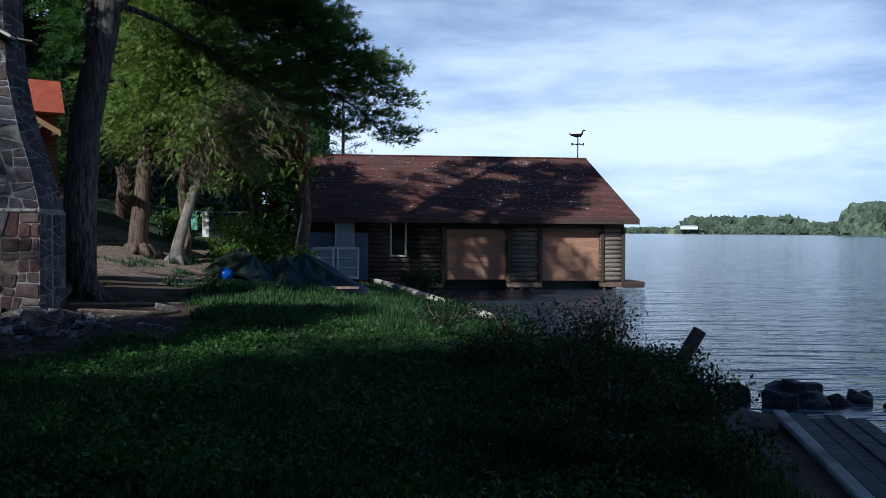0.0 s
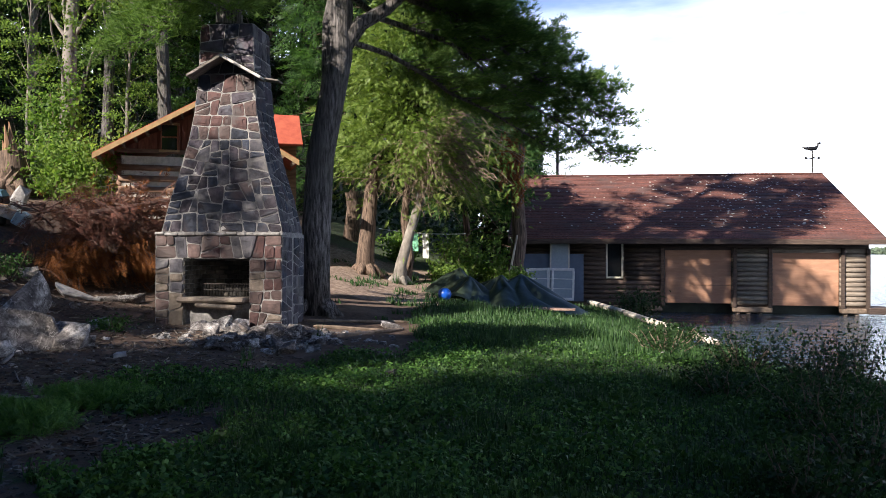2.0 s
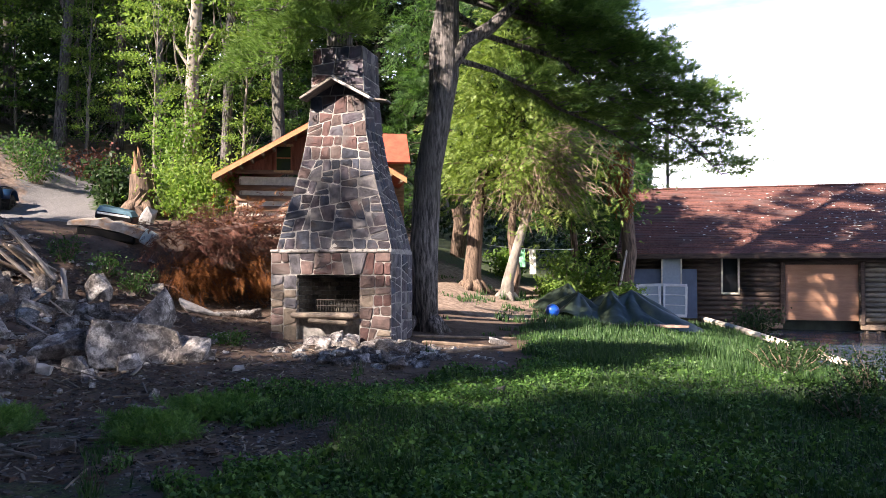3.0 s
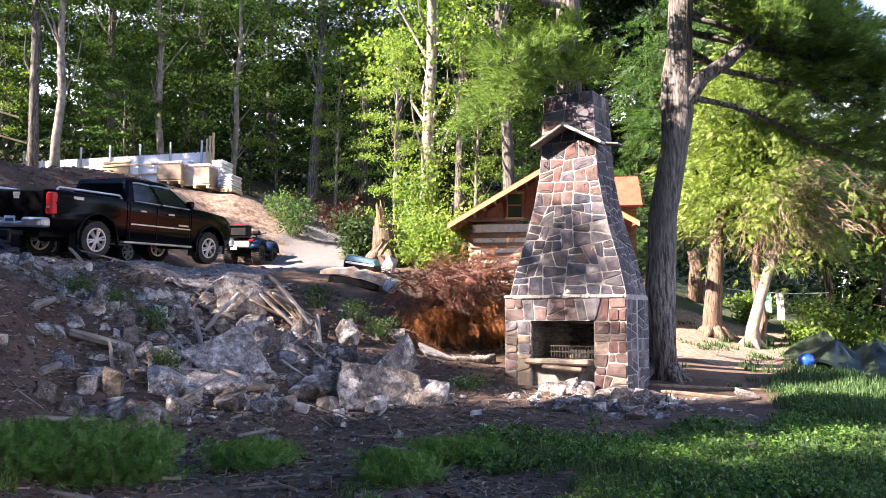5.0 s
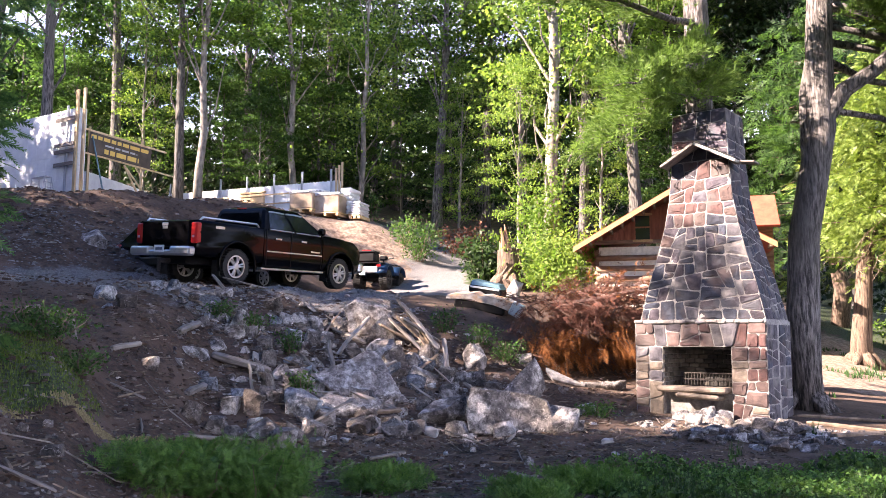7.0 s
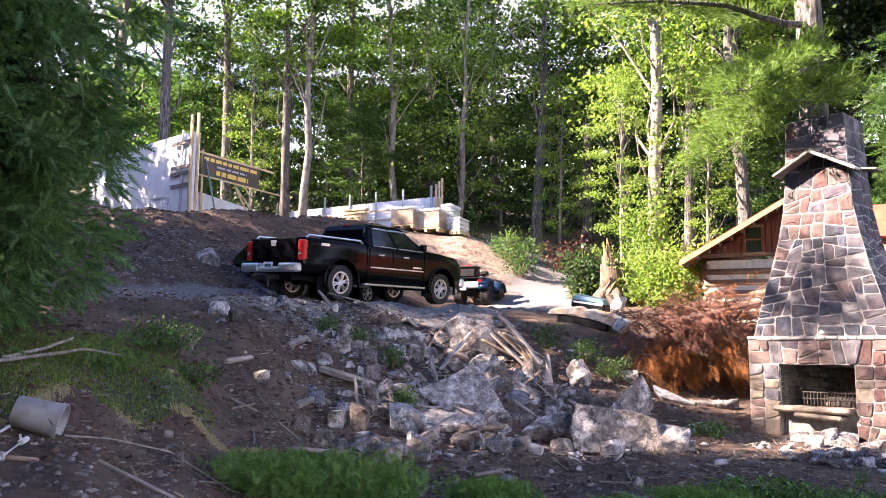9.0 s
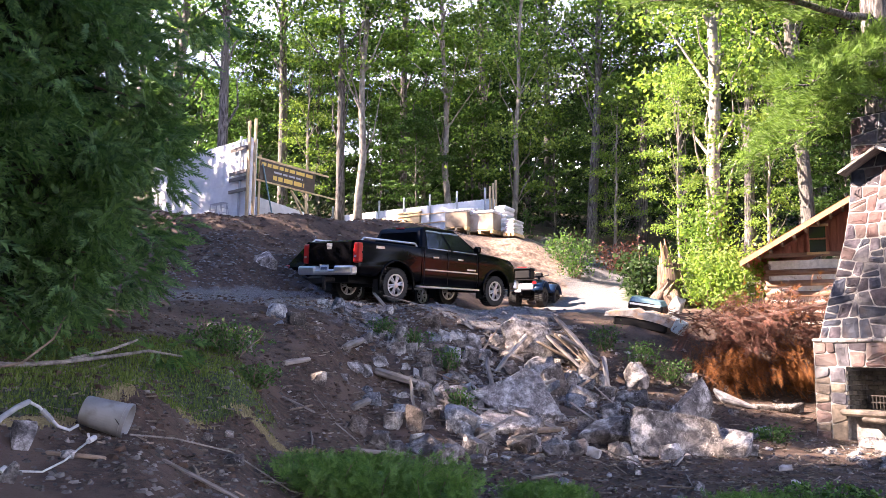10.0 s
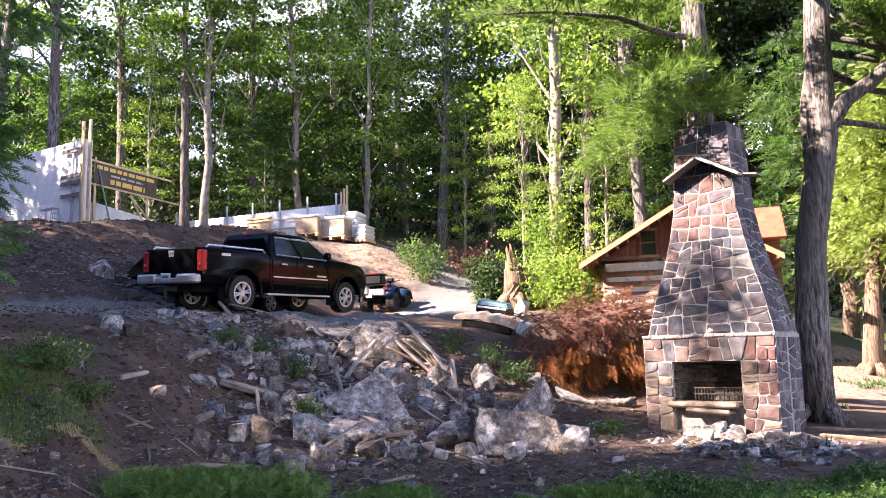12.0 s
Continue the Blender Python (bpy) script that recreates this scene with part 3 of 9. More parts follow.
def bough(wood, tufts, a, b, r, side_len, n_side, seed, sag=0.05, ways=None, up=0.15):
    """A pine bough: a limb with side twigs; collects tuft places in tufts."""
    rnd = random.Random(seed)
    line = crook(a, b, 6, 0.04, sag, rnd)
    wood.tube(line, [r * (1 - 0.85 * i / 6) for i in range(7)], 6, False)
    axis = (Vector(b) - Vector(a)).normalized()
    across = axis.cross(Vector((0, 0, 1))).normalized()
    for i in range(n_side):
        s = 0.2 + 0.8 * (i + rnd.random()) / n_side
        k = min(5, int(s * 6))
        p = line[k].lerp(line[k + 1], s * 6 - k)
        sg = 1 if i % 2 else -1
        d = (across * sg * rnd.uniform(0.5, 1.0) + axis * rnd.uniform(0.4, 0.9) + Vector((0, 0, rnd.uniform(-0.1, 0.3) + up))).normalized()
        l = side_len * rnd.uniform(0.5, 1.1) * (1.15 - 0.6 * s)
        q = p + d * l
        wood.tube([p, p.lerp(q, 0.5) + Vector((0, 0, 0.04)), q], [0.018, 0.012, 0.004], 4, False)
        m = max(6, int(l * 60))
        for j in range(m):
            u = 0.3 + 0.75 * j / m
            tufts.append((*(p.lerp(q, u) + Vector((rnd.gauss(0, 0.13), rnd.gauss(0, 0.13), rnd.gauss(0.02, 0.06)))), *(d + Vector((0, 0, 0.35)))))


# ---- ground and water ----
M["soil"] = mat("soil", (0.023, 0.013, 0.009), (0.092, 0.055, 0.038), 7, 0.95, 0.9)


def ground_mat():
    """Soil with stones, under grass and gravel where these lie."""
    m = mat("ground", (0.021, 0.0115, 0.0075), (0.088, 0.05, 0.034), 13, 0.95, 1.0, stain=(0.1, 0.063, 0.045), stain_scale=1.4, detail=10.0)
    n, l = m.node_tree.nodes, m.node_tree.links
    p = n["Principled BSDF"]
    colour = p.inputs["Base Color"].links[0].from_socket
    geo = n.new("ShaderNodeNewGeometry")
    fine = n.new("ShaderNodeTexNoise")
    fine.inputs["Scale"].default_value, fine.inputs["Detail"].default_value = 3.5, 8.0
    l.new(geo.outputs["Position"], fine.inputs["Vector"])
    for name, dark, light, scale in (("gravel_cover", (0.055, 0.052, 0.054), (0.19, 0.183, 0.187), 38.0), ("bare_cover", (0.13, 0.088, 0.068), (0.27, 0.2, 0.155), 9.0), ("grass_cover", (0.012, 0.02, 0.007), (0.05, 0.08, 0.022), 26.0)):
        at, tex, ramp, add, step, mix = (n.new(k) for k in ("ShaderNodeAttribute", "ShaderNodeTexNoise", "ShaderNodeValToRGB", "ShaderNodeMath", "ShaderNodeMapRange", "ShaderNodeMix"))
        at.attribute_name = name
        tex.inputs["Scale"].default_value, tex.inputs["Detail"].default_value = scale, 5.0
        l.new(geo.outputs["Position"], tex.inputs["Vector"])
        ramp.color_ramp.elements[0].position, ramp.color_ramp.elements[1].position = 0.38, 0.64
        ramp.color_ramp.elements[0].color, ramp.color_ramp.elements[1].color = (*dark, 1), (*light, 1)
        l.new(tex.outputs["Fac"], ramp.inputs["Fac"])
        add.operation = "ADD"
        l.new(at.outputs["Fac"], add.inputs[0])
        l.new(fine.outputs["Fac"], add.inputs[1])
        step.inputs["From Min"].default_value, step.inputs["From Max"].default_value = 0.92, 1.12
        l.new(add.outputs["Value"], step.inputs["Value"])
        mix.data_type = "RGBA"
        l.new(step.outputs["Result"], mix.inputs["Factor"])
        l.new(colour, mix.inputs["A"])
        l.new(ramp.outputs["Color"], mix.inputs["B"])
        colour = mix.outputs["Result"]
    l.new(colour, p.inputs["Base Color"])
    return m


def blend(x, lo, hi):
    s = min(1.0, max(0.0, (x - lo) / (hi - lo)))
    return s * s * (3 - 2 * s)


def grassy(x, y):
    """How much grass grows at a place, 0 to 1."""
    d, b = math.hypot(x, y), math.degrees(math.atan2(-x, y))
    lawn = blend(b, 42, 30) * blend(b, -60, -40) * (1 - blend(b, 12, 20) * blend(d, 10.3, 11.8) * blend(d, 20, 18.5))
    lawn *= 1 - blend(b, 20, 27) * blend(d, 9.2, 10.6)
    lawn *= 1 - 0.75 * bare(x, y)
    lawn *= 1 - blend(x - 0.13 * (y - 6), 2.4, 2.75) * blend(y, 10, 8.5)
    front = blend(b, 36, 42) * blend(d, 9.6, 8.4) * blend(b, 71, 64) * 0.72
    front *= max(0.0, min(1.0, 0.4 + 2.0 * noise.noise((x * 0.75, y * 0.75, 41))))      # patchy
    ledge = blend(b, 68, 74) * blend(d, 7.3 + (80 - b) * 0.14, 7.6 + (80 - b) * 0.14) * blend(d, 11.5, 9.5) * blend(b, 112, 100)
    verge = blend(b, 36, 39) * blend(b, 47, 45) * blend(d, 23, 24.5) * blend(d, 33, 30)
    back = blend(d, 29, 34) * 0.5
    path = 1 - 0.8 * blend(b, 27, 31) * blend(d, 5.8, 6.8) * blend(d, 8.6, 7.6) * blend(b, 60, 40)
    return max(lawn * path, front * path, ledge, verge, back)


def bare(x, y):
    """Tan soil under the old thujas, paled to carry sunlight, and the sandy end of the mound."""
    d, b = math.hypot(x, y), math.degrees(math.atan2(-x, y))
    mound = 0.62 * blend(b, 48.5, 50.5) * blend(b, 62, 57) * blend(d, 24.2, 25.5) * blend(d, 34, 32)
    return mound + 0.9 * blend(b, 13, 16.5) * blend(b, 30, 26) * blend(d, 17.5, 19) * blend(d, 28, 25)


def gravelly(x, y):
    d, b = math.hypot(x, y), math.degrees(math.atan2(-x, y))
    terrace = blend(b, 49, 52) * blend(b, 84, 76) * blend(d, 16.2, 17.2) * blend(d, 22.5 - 0.25 * max(0, b - 62), 21.5 - 0.25 * max(0, b - 62))
    spill = blend(b, 60, 64) * blend(b, 80, 76) * blend(d, 14.0, 15.0) * blend(d, 20, 18)
    lane = blend(b, 42.5, 44.5) * blend(b, 53, 50.5) * blend(d, 20, 22) * blend(d, 44, 40)
    return max(terrace * 0.85, spill * 0.8, lane)


def build_ground():
    bearings = np.concatenate([np.arange(-34, 94, 0.5), np.arange(94, 326, 4.0)])
    dists = [0.35]
    while dists[-1] < 34:
        dists.append(dists[-1] * 1.021 + 0.006)
    while dists[-1] < 95:
        dists.append(dists[-1] * 1.06)
    dists += [150, 300, 900, 3000]
    verts, grass, gravel, soil = [(0, 0, 0)], [0.8], [0.0], [0.0]
    for b in bearings:
        for d in dists:
            x, y = polar(b, d)
            z = ground(x, y)
            if d > 90:
                z = z + (d - 90) * 0.12 if z > 3 else z - 1.0
                z = min(z, 60)
            verts.append((x, y, z))
            grass.append(grassy(x, y))
            gravel.append(gravelly(x, y))
            soil.append(bare(x, y))
    nb, nd = len(bearings), len(dists)
    faces = []
    for i in range(nb):
        j = (i + 1) % nb
        a0, b0 = 1 + i * nd, 1 + j * nd
        faces.append((0, a0, b0))
        faces += [(a0 + k, a0 + k + 1, b0 + k + 1, b0 + k) for k in range(nd - 1)]
    me = bpy.data.meshes.new("ground")
    me.from_pydata(verts, [], [f[::-1] for f in faces])
    me.shade_smooth()
    for name, values in (("grass_cover", grass), ("gravel_cover", gravel), ("bare_cover", soil)):
        me.attributes.new(name, "FLOAT", "POINT").data.foreach_set("value", np.array(values, dtype=np.float32))
    me.materials.append(ground_mat())
    return tagged(new("ground", me), "bare dark soil, lawn and grey gravel rising to a wooded hill", "ground", kind="structure")


build_ground()


def water_mat():
    m = plain("lake_water", (0.035, 0.055, 0.08), 0.1)
    n, l = m.node_tree.nodes, m.node_tree.links
    p = n["Principled BSDF"]
    p.inputs["IOR"].default_value = 1.33
    geo, mp, mp2 = n.new("ShaderNodeNewGeometry"), n.new("ShaderNodeMapping"), n.new("ShaderNodeMapping")
    mp.inputs["Scale"].default_value, mp.inputs["Rotation"].default_value = (0.35, 1.6, 1), (0, 0, -0.1)
    mp2.inputs["Scale"].default_value, mp2.inputs["Rotation"].default_value = (1.3, 4.0, 1), (0, 0, 0.15)
    height = None
    for k, (mapping, scale) in enumerate(((mp, 1.1), (mp2, 1.6))):
        l.new(geo.outputs["Position"], mapping.inputs["Vector"])
        t = n.new("ShaderNodeTexNoise")
        t.inputs["Scale"].default_value, t.inputs["Detail"].default_value = scale, 4.0
        l.new(mapping.outputs["Vector"], t.inputs["Vector"])
        b = n.new("ShaderNodeBump")
        b.inputs["Strength"].default_value, b.inputs["Distance"].default_value = (0.62, 0.5)[k], (0.26, 0.07)[k]
        l.new(t.outputs["Fac"], b.inputs["Height"])
        if height:
            l.new(height, b.inputs["Normal"])
        height = b.outputs["Normal"]
    l.new(height, p.inputs["Normal"])
    return m


M["water"] = water_mat()
lake = Mesh().add([(-900, -300, SHORE), (3000, -300, SHORE), (3000, 3200, SHORE), (-900, 3200, SHORE)], [(0, 1, 2, 3)])
tagged(part("lake_water", lake, M["water"]), "blue rippled lake water", "water", kind="structure")


def far_shore():
    """Wooded banks across the lake: stretches by bearing, distance, tree height."""
    rnd = random.Random(3)
    # greyed leaf colour carries the distance haze
    M["far_wood"] = mat("far_wood", (0.035, 0.06, 0.045), (0.12, 0.155, 0.09), 0.35, 0.95, 0.0, island=0.45)
    M["far_field"] = mat("far_field", (0.16, 0.22, 0.1), (0.22, 0.28, 0.13), 0.05, 0.95)
    base = bmesh.new()
    bmesh.ops.create_icosphere(base, subdivisions=2, radius=1.0)
    ball = np.array([v.co[:] for v in base.verts])
    tris = np.array([[v.index for v in f.verts] for f in base.faces])
    base.free()
    for b0, b1, d, low, high, n in ((-10, -17.3, 1500, 8, 13, 90), (-16.2, -24.6, 1350, 20, 29, 170), (-18.5, -24, 1250, 8, 15, 90), (-23.5, -27, 1200, 12, 18, 70), (-26.3, -36, 820, 20, 30, 150),
                                    (-36, -60, 900, 14, 26, 60), (-10, 4, 1600, 8, 13, 60)):
        vs, fs = [], []
        n *= 3
        for i in range(n):
            b = b0 + (b1 - b0) * (i + rnd.random()) / n
            edge = min(1.0, 0.45 + 6 * min((i + 0.5) / n, 1 - (i + 0.5) / n))
            h = rnd.uniform(low * 0.7, high * 0.92) * edge
            x, y = polar(b, d + rnd.uniform(-30, 60))
            w = h * rnd.uniform(0.2, 0.42)
            for z, f in ((h * 0.6, 1.0), (h * 0.25, 1.15)):
                wob = 1 + np.array([noise.noise(Vector(p) * 2.2 + Vector((i, z, 0))) for p in ball])[:, None] * 0.9
                vs.append(ball * wob * np.array([w * f, w * f, h * 0.45]) + np.array([x + rnd.uniform(-3, 3), y, SHORE + z]))
                fs.append(tris + len(ball) * len(fs))
        me = bpy.data.meshes.new("far_woods")
        me.from_pydata(np.concatenate(vs).tolist(), [], np.concatenate(fs).tolist())
        me.materials.append(M["far_wood"])
        tagged(new("far_woods", me), "green woods along the far lake shore, haze put into their colour", "woods", kind="stuff")
    field = Mesh()
    c = polar(-17.0, 1330)
    field.box((c[0], c[1], SHORE + 3), (70, 20, 9), Matrix.Rotation(radians(-17), 3, "Z"), 0.8)
    tagged(part("far_meadow", field, M["far_field"]), "pale green meadow on the far shore", "meadow", kind="structure")
    c = polar(-17.0, 1310)
    house = thing("far_house", (c[0], c[1], SHORE + 7.2), "long low white house on the far shore", "house")
    part("wall", Mesh().box((0, 0, 2.5), (26, 8, 5), Matrix.Rotation(radians(-17), 3, "Z")), plain("far_white", (0.8, 0.8, 0.8)), house)
    part("roof", Mesh().box((0, 0, 5.8), (27, 9, 1.8), Matrix.Rotation(radians(-17), 3, "Z"), 0.6), plain("far_roof", (0.3, 0.3, 0.32)), house)


far_shore()


# ---- boathouse ----
def basis(origin, x_way):
    """A frame at origin with its x axis along x_way, level."""
    u = Vector((x_way[0], x_way[1], 0)).normalized()
    v = Vector((-u.y, u.x, 0))
    return Matrix(((u.x, v.x, 0, origin[0]), (u.y, v.y, 0, origin[1]), (0, 0, 1, origin[2]), (0, 0, 0, 1)))


M["log_dark"] = mat("log_dark", (0.035, 0.022, 0.017), (0.1, 0.066, 0.05), 7, 0.8, 0.5, stretch=(0.4, 2, 4), piece=0.25)
M["log_pale"] = mat("log_pale", (0.12, 0.095, 0.075), (0.27, 0.225, 0.18), 7, 0.85, 0.5, stretch=(0.4, 2, 4), piece=0.22)
M["plywood"] = mat("plywood", (0.3, 0.155, 0.095), (0.42, 0.225, 0.14), 3, 0.75, 0.15, stretch=(0.6, 1, 3), stain=(0.33, 0.18, 0.115), stain_scale=2, piece=0.08)
M["shingle"] = mat("shingle", (0.065, 0.025, 0.021), (0.16, 0.066, 0.052), 14, 0.95, 0.6, stain=(0.09, 0.05, 0.045), stain_scale=1.0, island=0.25)
M["lichen"] = plain("lichen", (0.5, 0.47, 0.42), 0.95)
M["white_paint"] = mat("white_paint", (0.62, 0.62, 0.62), (0.8, 0.8, 0.79), 8, 0.6, 0.1)
M["cream_paint"] = mat("cream_paint", (0.5, 0.46, 0.36), (0.66, 0.61, 0.5), 8, 0.6, 0.1)
M["glass"] = glass_mat("dark_glass")
# one flat pale blue for window and sash panes
M["pane_pale"] = plain("pale_blue_glass", (0.36, 0.42, 0.48), 0.12)
M["blue_board"] = mat("blue_board", (0.075, 0.1, 0.15), (0.12, 0.155, 0.22), 2, 0.45, 0.05)
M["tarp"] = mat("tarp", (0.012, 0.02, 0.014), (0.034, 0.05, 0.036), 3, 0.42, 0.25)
M["black_metal"] = plain("black_metal", (0.012, 0.012, 0.014), 0.45, 0.5)
M["dock_wood"] = mat("dock_wood", (0.035, 0.032, 0.032), (0.12, 0.11, 0.107), 6, 0.85, 0.6, stretch=(0.5, 3, 3), piece=0.3, local=True)
M["pole_pale"] = mat("pole_pale", (0.4, 0.36, 0.3), (0.62, 0.57, 0.5), 5, 0.85, 0.4, stain=(0.25, 0.2, 0.16), stain_scale=2)


def boathouse():
    L, H_EAVE, H_RIDGE, HALF = 10.86, 2.1, 4.52, 5.9
    house = thing("boathouse", basis((-4.38, 26.6, 0), (10.79, 1.2)), "long dark log-sided boathouse with a mossy red shingle roof", "boathouse")
    # openings along the front: start, end, bottom, top
    holes = [(4.68, 6.76, -0.06, 1.66), (8.0, 10.02, -0.1, 1.6), (2.8, 3.36, 0.72, 1.94), (1.02, 1.62, 0.75, 1.98)]
    core = Mesh()
    xs = sorted({0.0, L, *(v for h in holes for v in h[:2])})
    for a, b in zip(xs, xs[1:]):
        hole = [h for h in holes if h[0] <= a and b <= h[1]]
        lo, hi = -0.16, H_EAVE
        if hole:
            if hole[0][2] - lo > 0.12:
                core.box(((a + b) / 2, 0.09, (lo + hole[0][2]) / 2), (b - a, 0.1, hole[0][2] - lo))
            core.box(((a + b) / 2, 0.09, (hole[0][3] + hi) / 2), (b - a, 0.1, hi - hole[0][3]))
        else:
            core.box(((a + b) / 2, 0.09, (lo + hi) / 2), (b - a, 0.1, hi - lo))
    core.box((0.06, HALF, 1.0), (0.1, HALF * 2 - 0.3, 2.3)).box((L - 0.06, HALF, 0.95), (0.1, HALF * 2 - 0.3, 2.3)).box((L / 2, HALF * 2 - 0.09, 1.0), (L - 0.24, 0.1, 2.3))
    part("wall", core, M["log_dark"], house)
    for x in (0.06, L - 0.06):
        g = Mesh().add([(x - 0.05, 0.15, 2.1), (x - 0.05, HALF * 2 - 0.15, 2.1), (x - 0.05, HALF, 4.4), (x + 0.05, 0.15, 2.1), (x + 0.05, HALF * 2 - 0.15, 2.1), (x + 0.05, HALF, 4.4)],
                       [(0, 1, 2), (5, 4, 3), (0, 3, 4, 1), (1, 4, 5, 2), (2, 5, 3, 0)])
        part("gable", g, M["log_dark"], house)
    # half-round siding logs, broken at the openings
    step = 0.152
    for i in range(15):
        z = -0.1 + step * (i + 0.5)
        if z > H_EAVE - 0.03:
            break
        cuts = [h[:2] for h in sorted(holes) if h[2] - 0.03 < z < h[3] + 0.03]
        a = 0.02
        for c0, c1 in [*cuts, (L, L)]:
            if c0 - a > 0.05:
                log = Mesh().tube([(a, 0.03, z), ((a + c0) / 2, 0.028, z), (c0, 0.03, z)], step * 0.52, 8)
                # logs right of the first boat door and below 1.7 m are paler
                part("siding_log", log, M["log_pale"] if a > 6.5 and z < 1.7 else M["log_dark"], house, smooth=True)
            a = c1
    for x in (4.6, 6.84, 7.92, 10.1, L - 0.02):
        part("post", Mesh().soft_box((x, -0.03, 0.78), (0.12, 0.14, 1.9), 0.015), M["log_dark"], house)
    # boarded boat doors: a tall sheet over a short one
    for x0, x1, z0, z1, split in ((4.68, 6.76, -0.06, 1.66, 0.52), (8.0, 10.02, -0.1, 1.6, None)):
        door = part("boat_door", Mesh().box(((x0 + x1) / 2, 0.1, (z0 + z1) / 2), (x1 - x0, 0.03, z1 - z0 - 0.01)), M["wood_old"], house, "boat opening boarded up with plywood")
        for a, b in ((z0, split), (split, z1)) if split else ((z0, z1),):
            part("plywood_sheet", Mesh().soft_box(((x0 + x1) / 2, 0.07 - (0.012 if split and a == split else 0), (a + b) / 2), (x1 - x0 - 0.03, 0.018, b - a - 0.008), 0.004), M["plywood"], door)
    # windows
    for x0, x1, z0, z1, glass, paint in ((2.8, 3.36, 0.72, 1.94, M["glass"], M["cream_paint"]), (1.02, 1.62, 0.75, 1.98, M["pane_pale"], M["white_paint"])):
        win = part("window", Mesh().box(((x0 + x1) / 2, 0.1, (z0 + z1) / 2), (x1 - x0 - 0.08, 0.012, z1 - z0 - 0.08)), glass, house, "tall narrow window")
        for c, s in ((((x0 + x1) / 2, 0, z0 + 0.03), (x1 - x0, 0.07, 0.06)), (((x0 + x1) / 2, 0, z1 - 0.03), (x1 - x0, 0.07, 0.06)),
                     ((x0 + 0.03, 0, (z0 + z1) / 2), (0.06, 0.066, z1 - z0 - 0.12)), ((x1 - 0.03, 0, (z0 + z1) / 2), (0.06, 0.066, z1 - z0 - 0.12))):
            part("window_frame", Mesh().soft_box(c, s, 0.008), paint, win)
    # roof: stepped shingle courses on two slopes
    rnd = random.Random(2)
    over, end = 0.5, 0.36
    rise = (H_RIDGE - H_EAVE) / HALF
    for side in (0, 1):
        courses, n = Mesh(), 42
        for i in range(n):
            t0, t1 = i / n, (i + 1) / n
            y0, y1 = -over + (HALF + over) * t0, -over + (HALF + over) * t1
            z0, z1 = H_EAVE + rise * y0 + 0.1, H_EAVE + rise * y1 + 0.1
            x = -end
            while x < L + end - 0.01:
                w = min(rnd.choice((0.9, 1.0, 1.1)), L + end - x)
                j = rnd.uniform(0, 0.012)
                q = [(x, y0, z0 + 0.03 + j), (x + w, y0, z0 + 0.03 + j), (x + w, y1 + 0.02, z1 + 0.012 + j), (x, y1 + 0.02, z1 + 0.012 + j), (x, y0, z0 - 0.01), (x + w, y0, z0 - 0.01), (x + w, y1, z1 - 0.03), (x, y1, z1 - 0.03)]
                if side:
                    q = [(p[0], 2 * HALF - p[1], p[2]) for p in q]
                courses.add(q, [(0, 1, 2, 3), (0, 4, 5, 1), (4, 7, 6, 5), (0, 3, 7, 4), (1, 5, 6, 2)])
                x += w
        tagged(part("roof", courses, M["shingle"], house), kind="stuff")
        y = -over - 0.01 if not side else 2 * HALF + over + 0.01
        part("fascia", Mesh().soft_box((L / 2, y, H_EAVE - rise * over + 0.03), (L + 2 * end, 0.03, 0.16), 0.006), M["log_dark"], house)
    for x in (-end - 0.015, L + end + 0.015):
        for side in (0, 1):
            pts = [(x, -over, H_EAVE - rise * over + 0.02), (x, HALF, H_RIDGE + 0.02)]
            if side:
                pts = [(p[0], 2 * HALF - p[1], p[2]) for p in pts]
            (x0, ya, za), (_, yb, zb) = pts
            b = Mesh().add([(x0 - 0.015, ya, za - 0.08), (x0 - 0.015, yb, zb - 0.08), (x0 - 0.015, yb, zb + 0.1), (x0 - 0.015, ya, za + 0.1), (x0 + 0.015, ya, za - 0.08), (x0 + 0.015, yb, zb - 0.08), (x0 + 0.015, yb, zb + 0.1), (x0 + 0.015, ya, za + 0.1)],
                           [(0, 1, 2, 3), (7, 6, 5, 4), (0, 4, 5, 1), (1, 5, 6, 2), (2, 6, 7, 3), (3, 7, 4, 0)])
            part("barge_board", b, M["log_dark"], house)
    part("ridge_cap", Mesh().soft_box((L / 2, HALF, H_RIDGE + 0.12), (L + 2 * end, 0.3, 0.06), 0.02), M["shingle"], house)
    # lichen flecks on the front slope
    flecks = []
    for i in range(420):
        s = rnd.random()
        x = rnd.uniform(0.2, L) if rnd.random() < 0.4 else rnd.gauss(7.4, 1.6)
        x = min(max(x, -0.2), L + 0.2)
        y = -over + (HALF + over) * (0.12 + 0.86 * s)
        r = rnd.uniform(0.015, 0.05)
        z = H_EAVE + rise * y + 0.145
        flecks.append([(x + r * math.cos(a) * rnd.uniform(0.7, 1.4), y + r * math.sin(a), z + rise * r * math.sin(a)) for a in (0.3, 1.5, 2.6, 3.9, 5.2)])
    tagged(part("lichen", polys("lichen", flecks, M["lichen"]), M["lichen"], house), kind="stuff")
    # sill beams and crib under the wall
    for x0, x1 in ((-0.1, 4.6), (6.8, 8.0), (10.05, L)):
        part("sill_beam", Mesh().soft_box(((x0 + x1) / 2, 0.06, -0.24), (x1 - x0, 0.26, 0.16), 0.02), M["wood_old"], house)
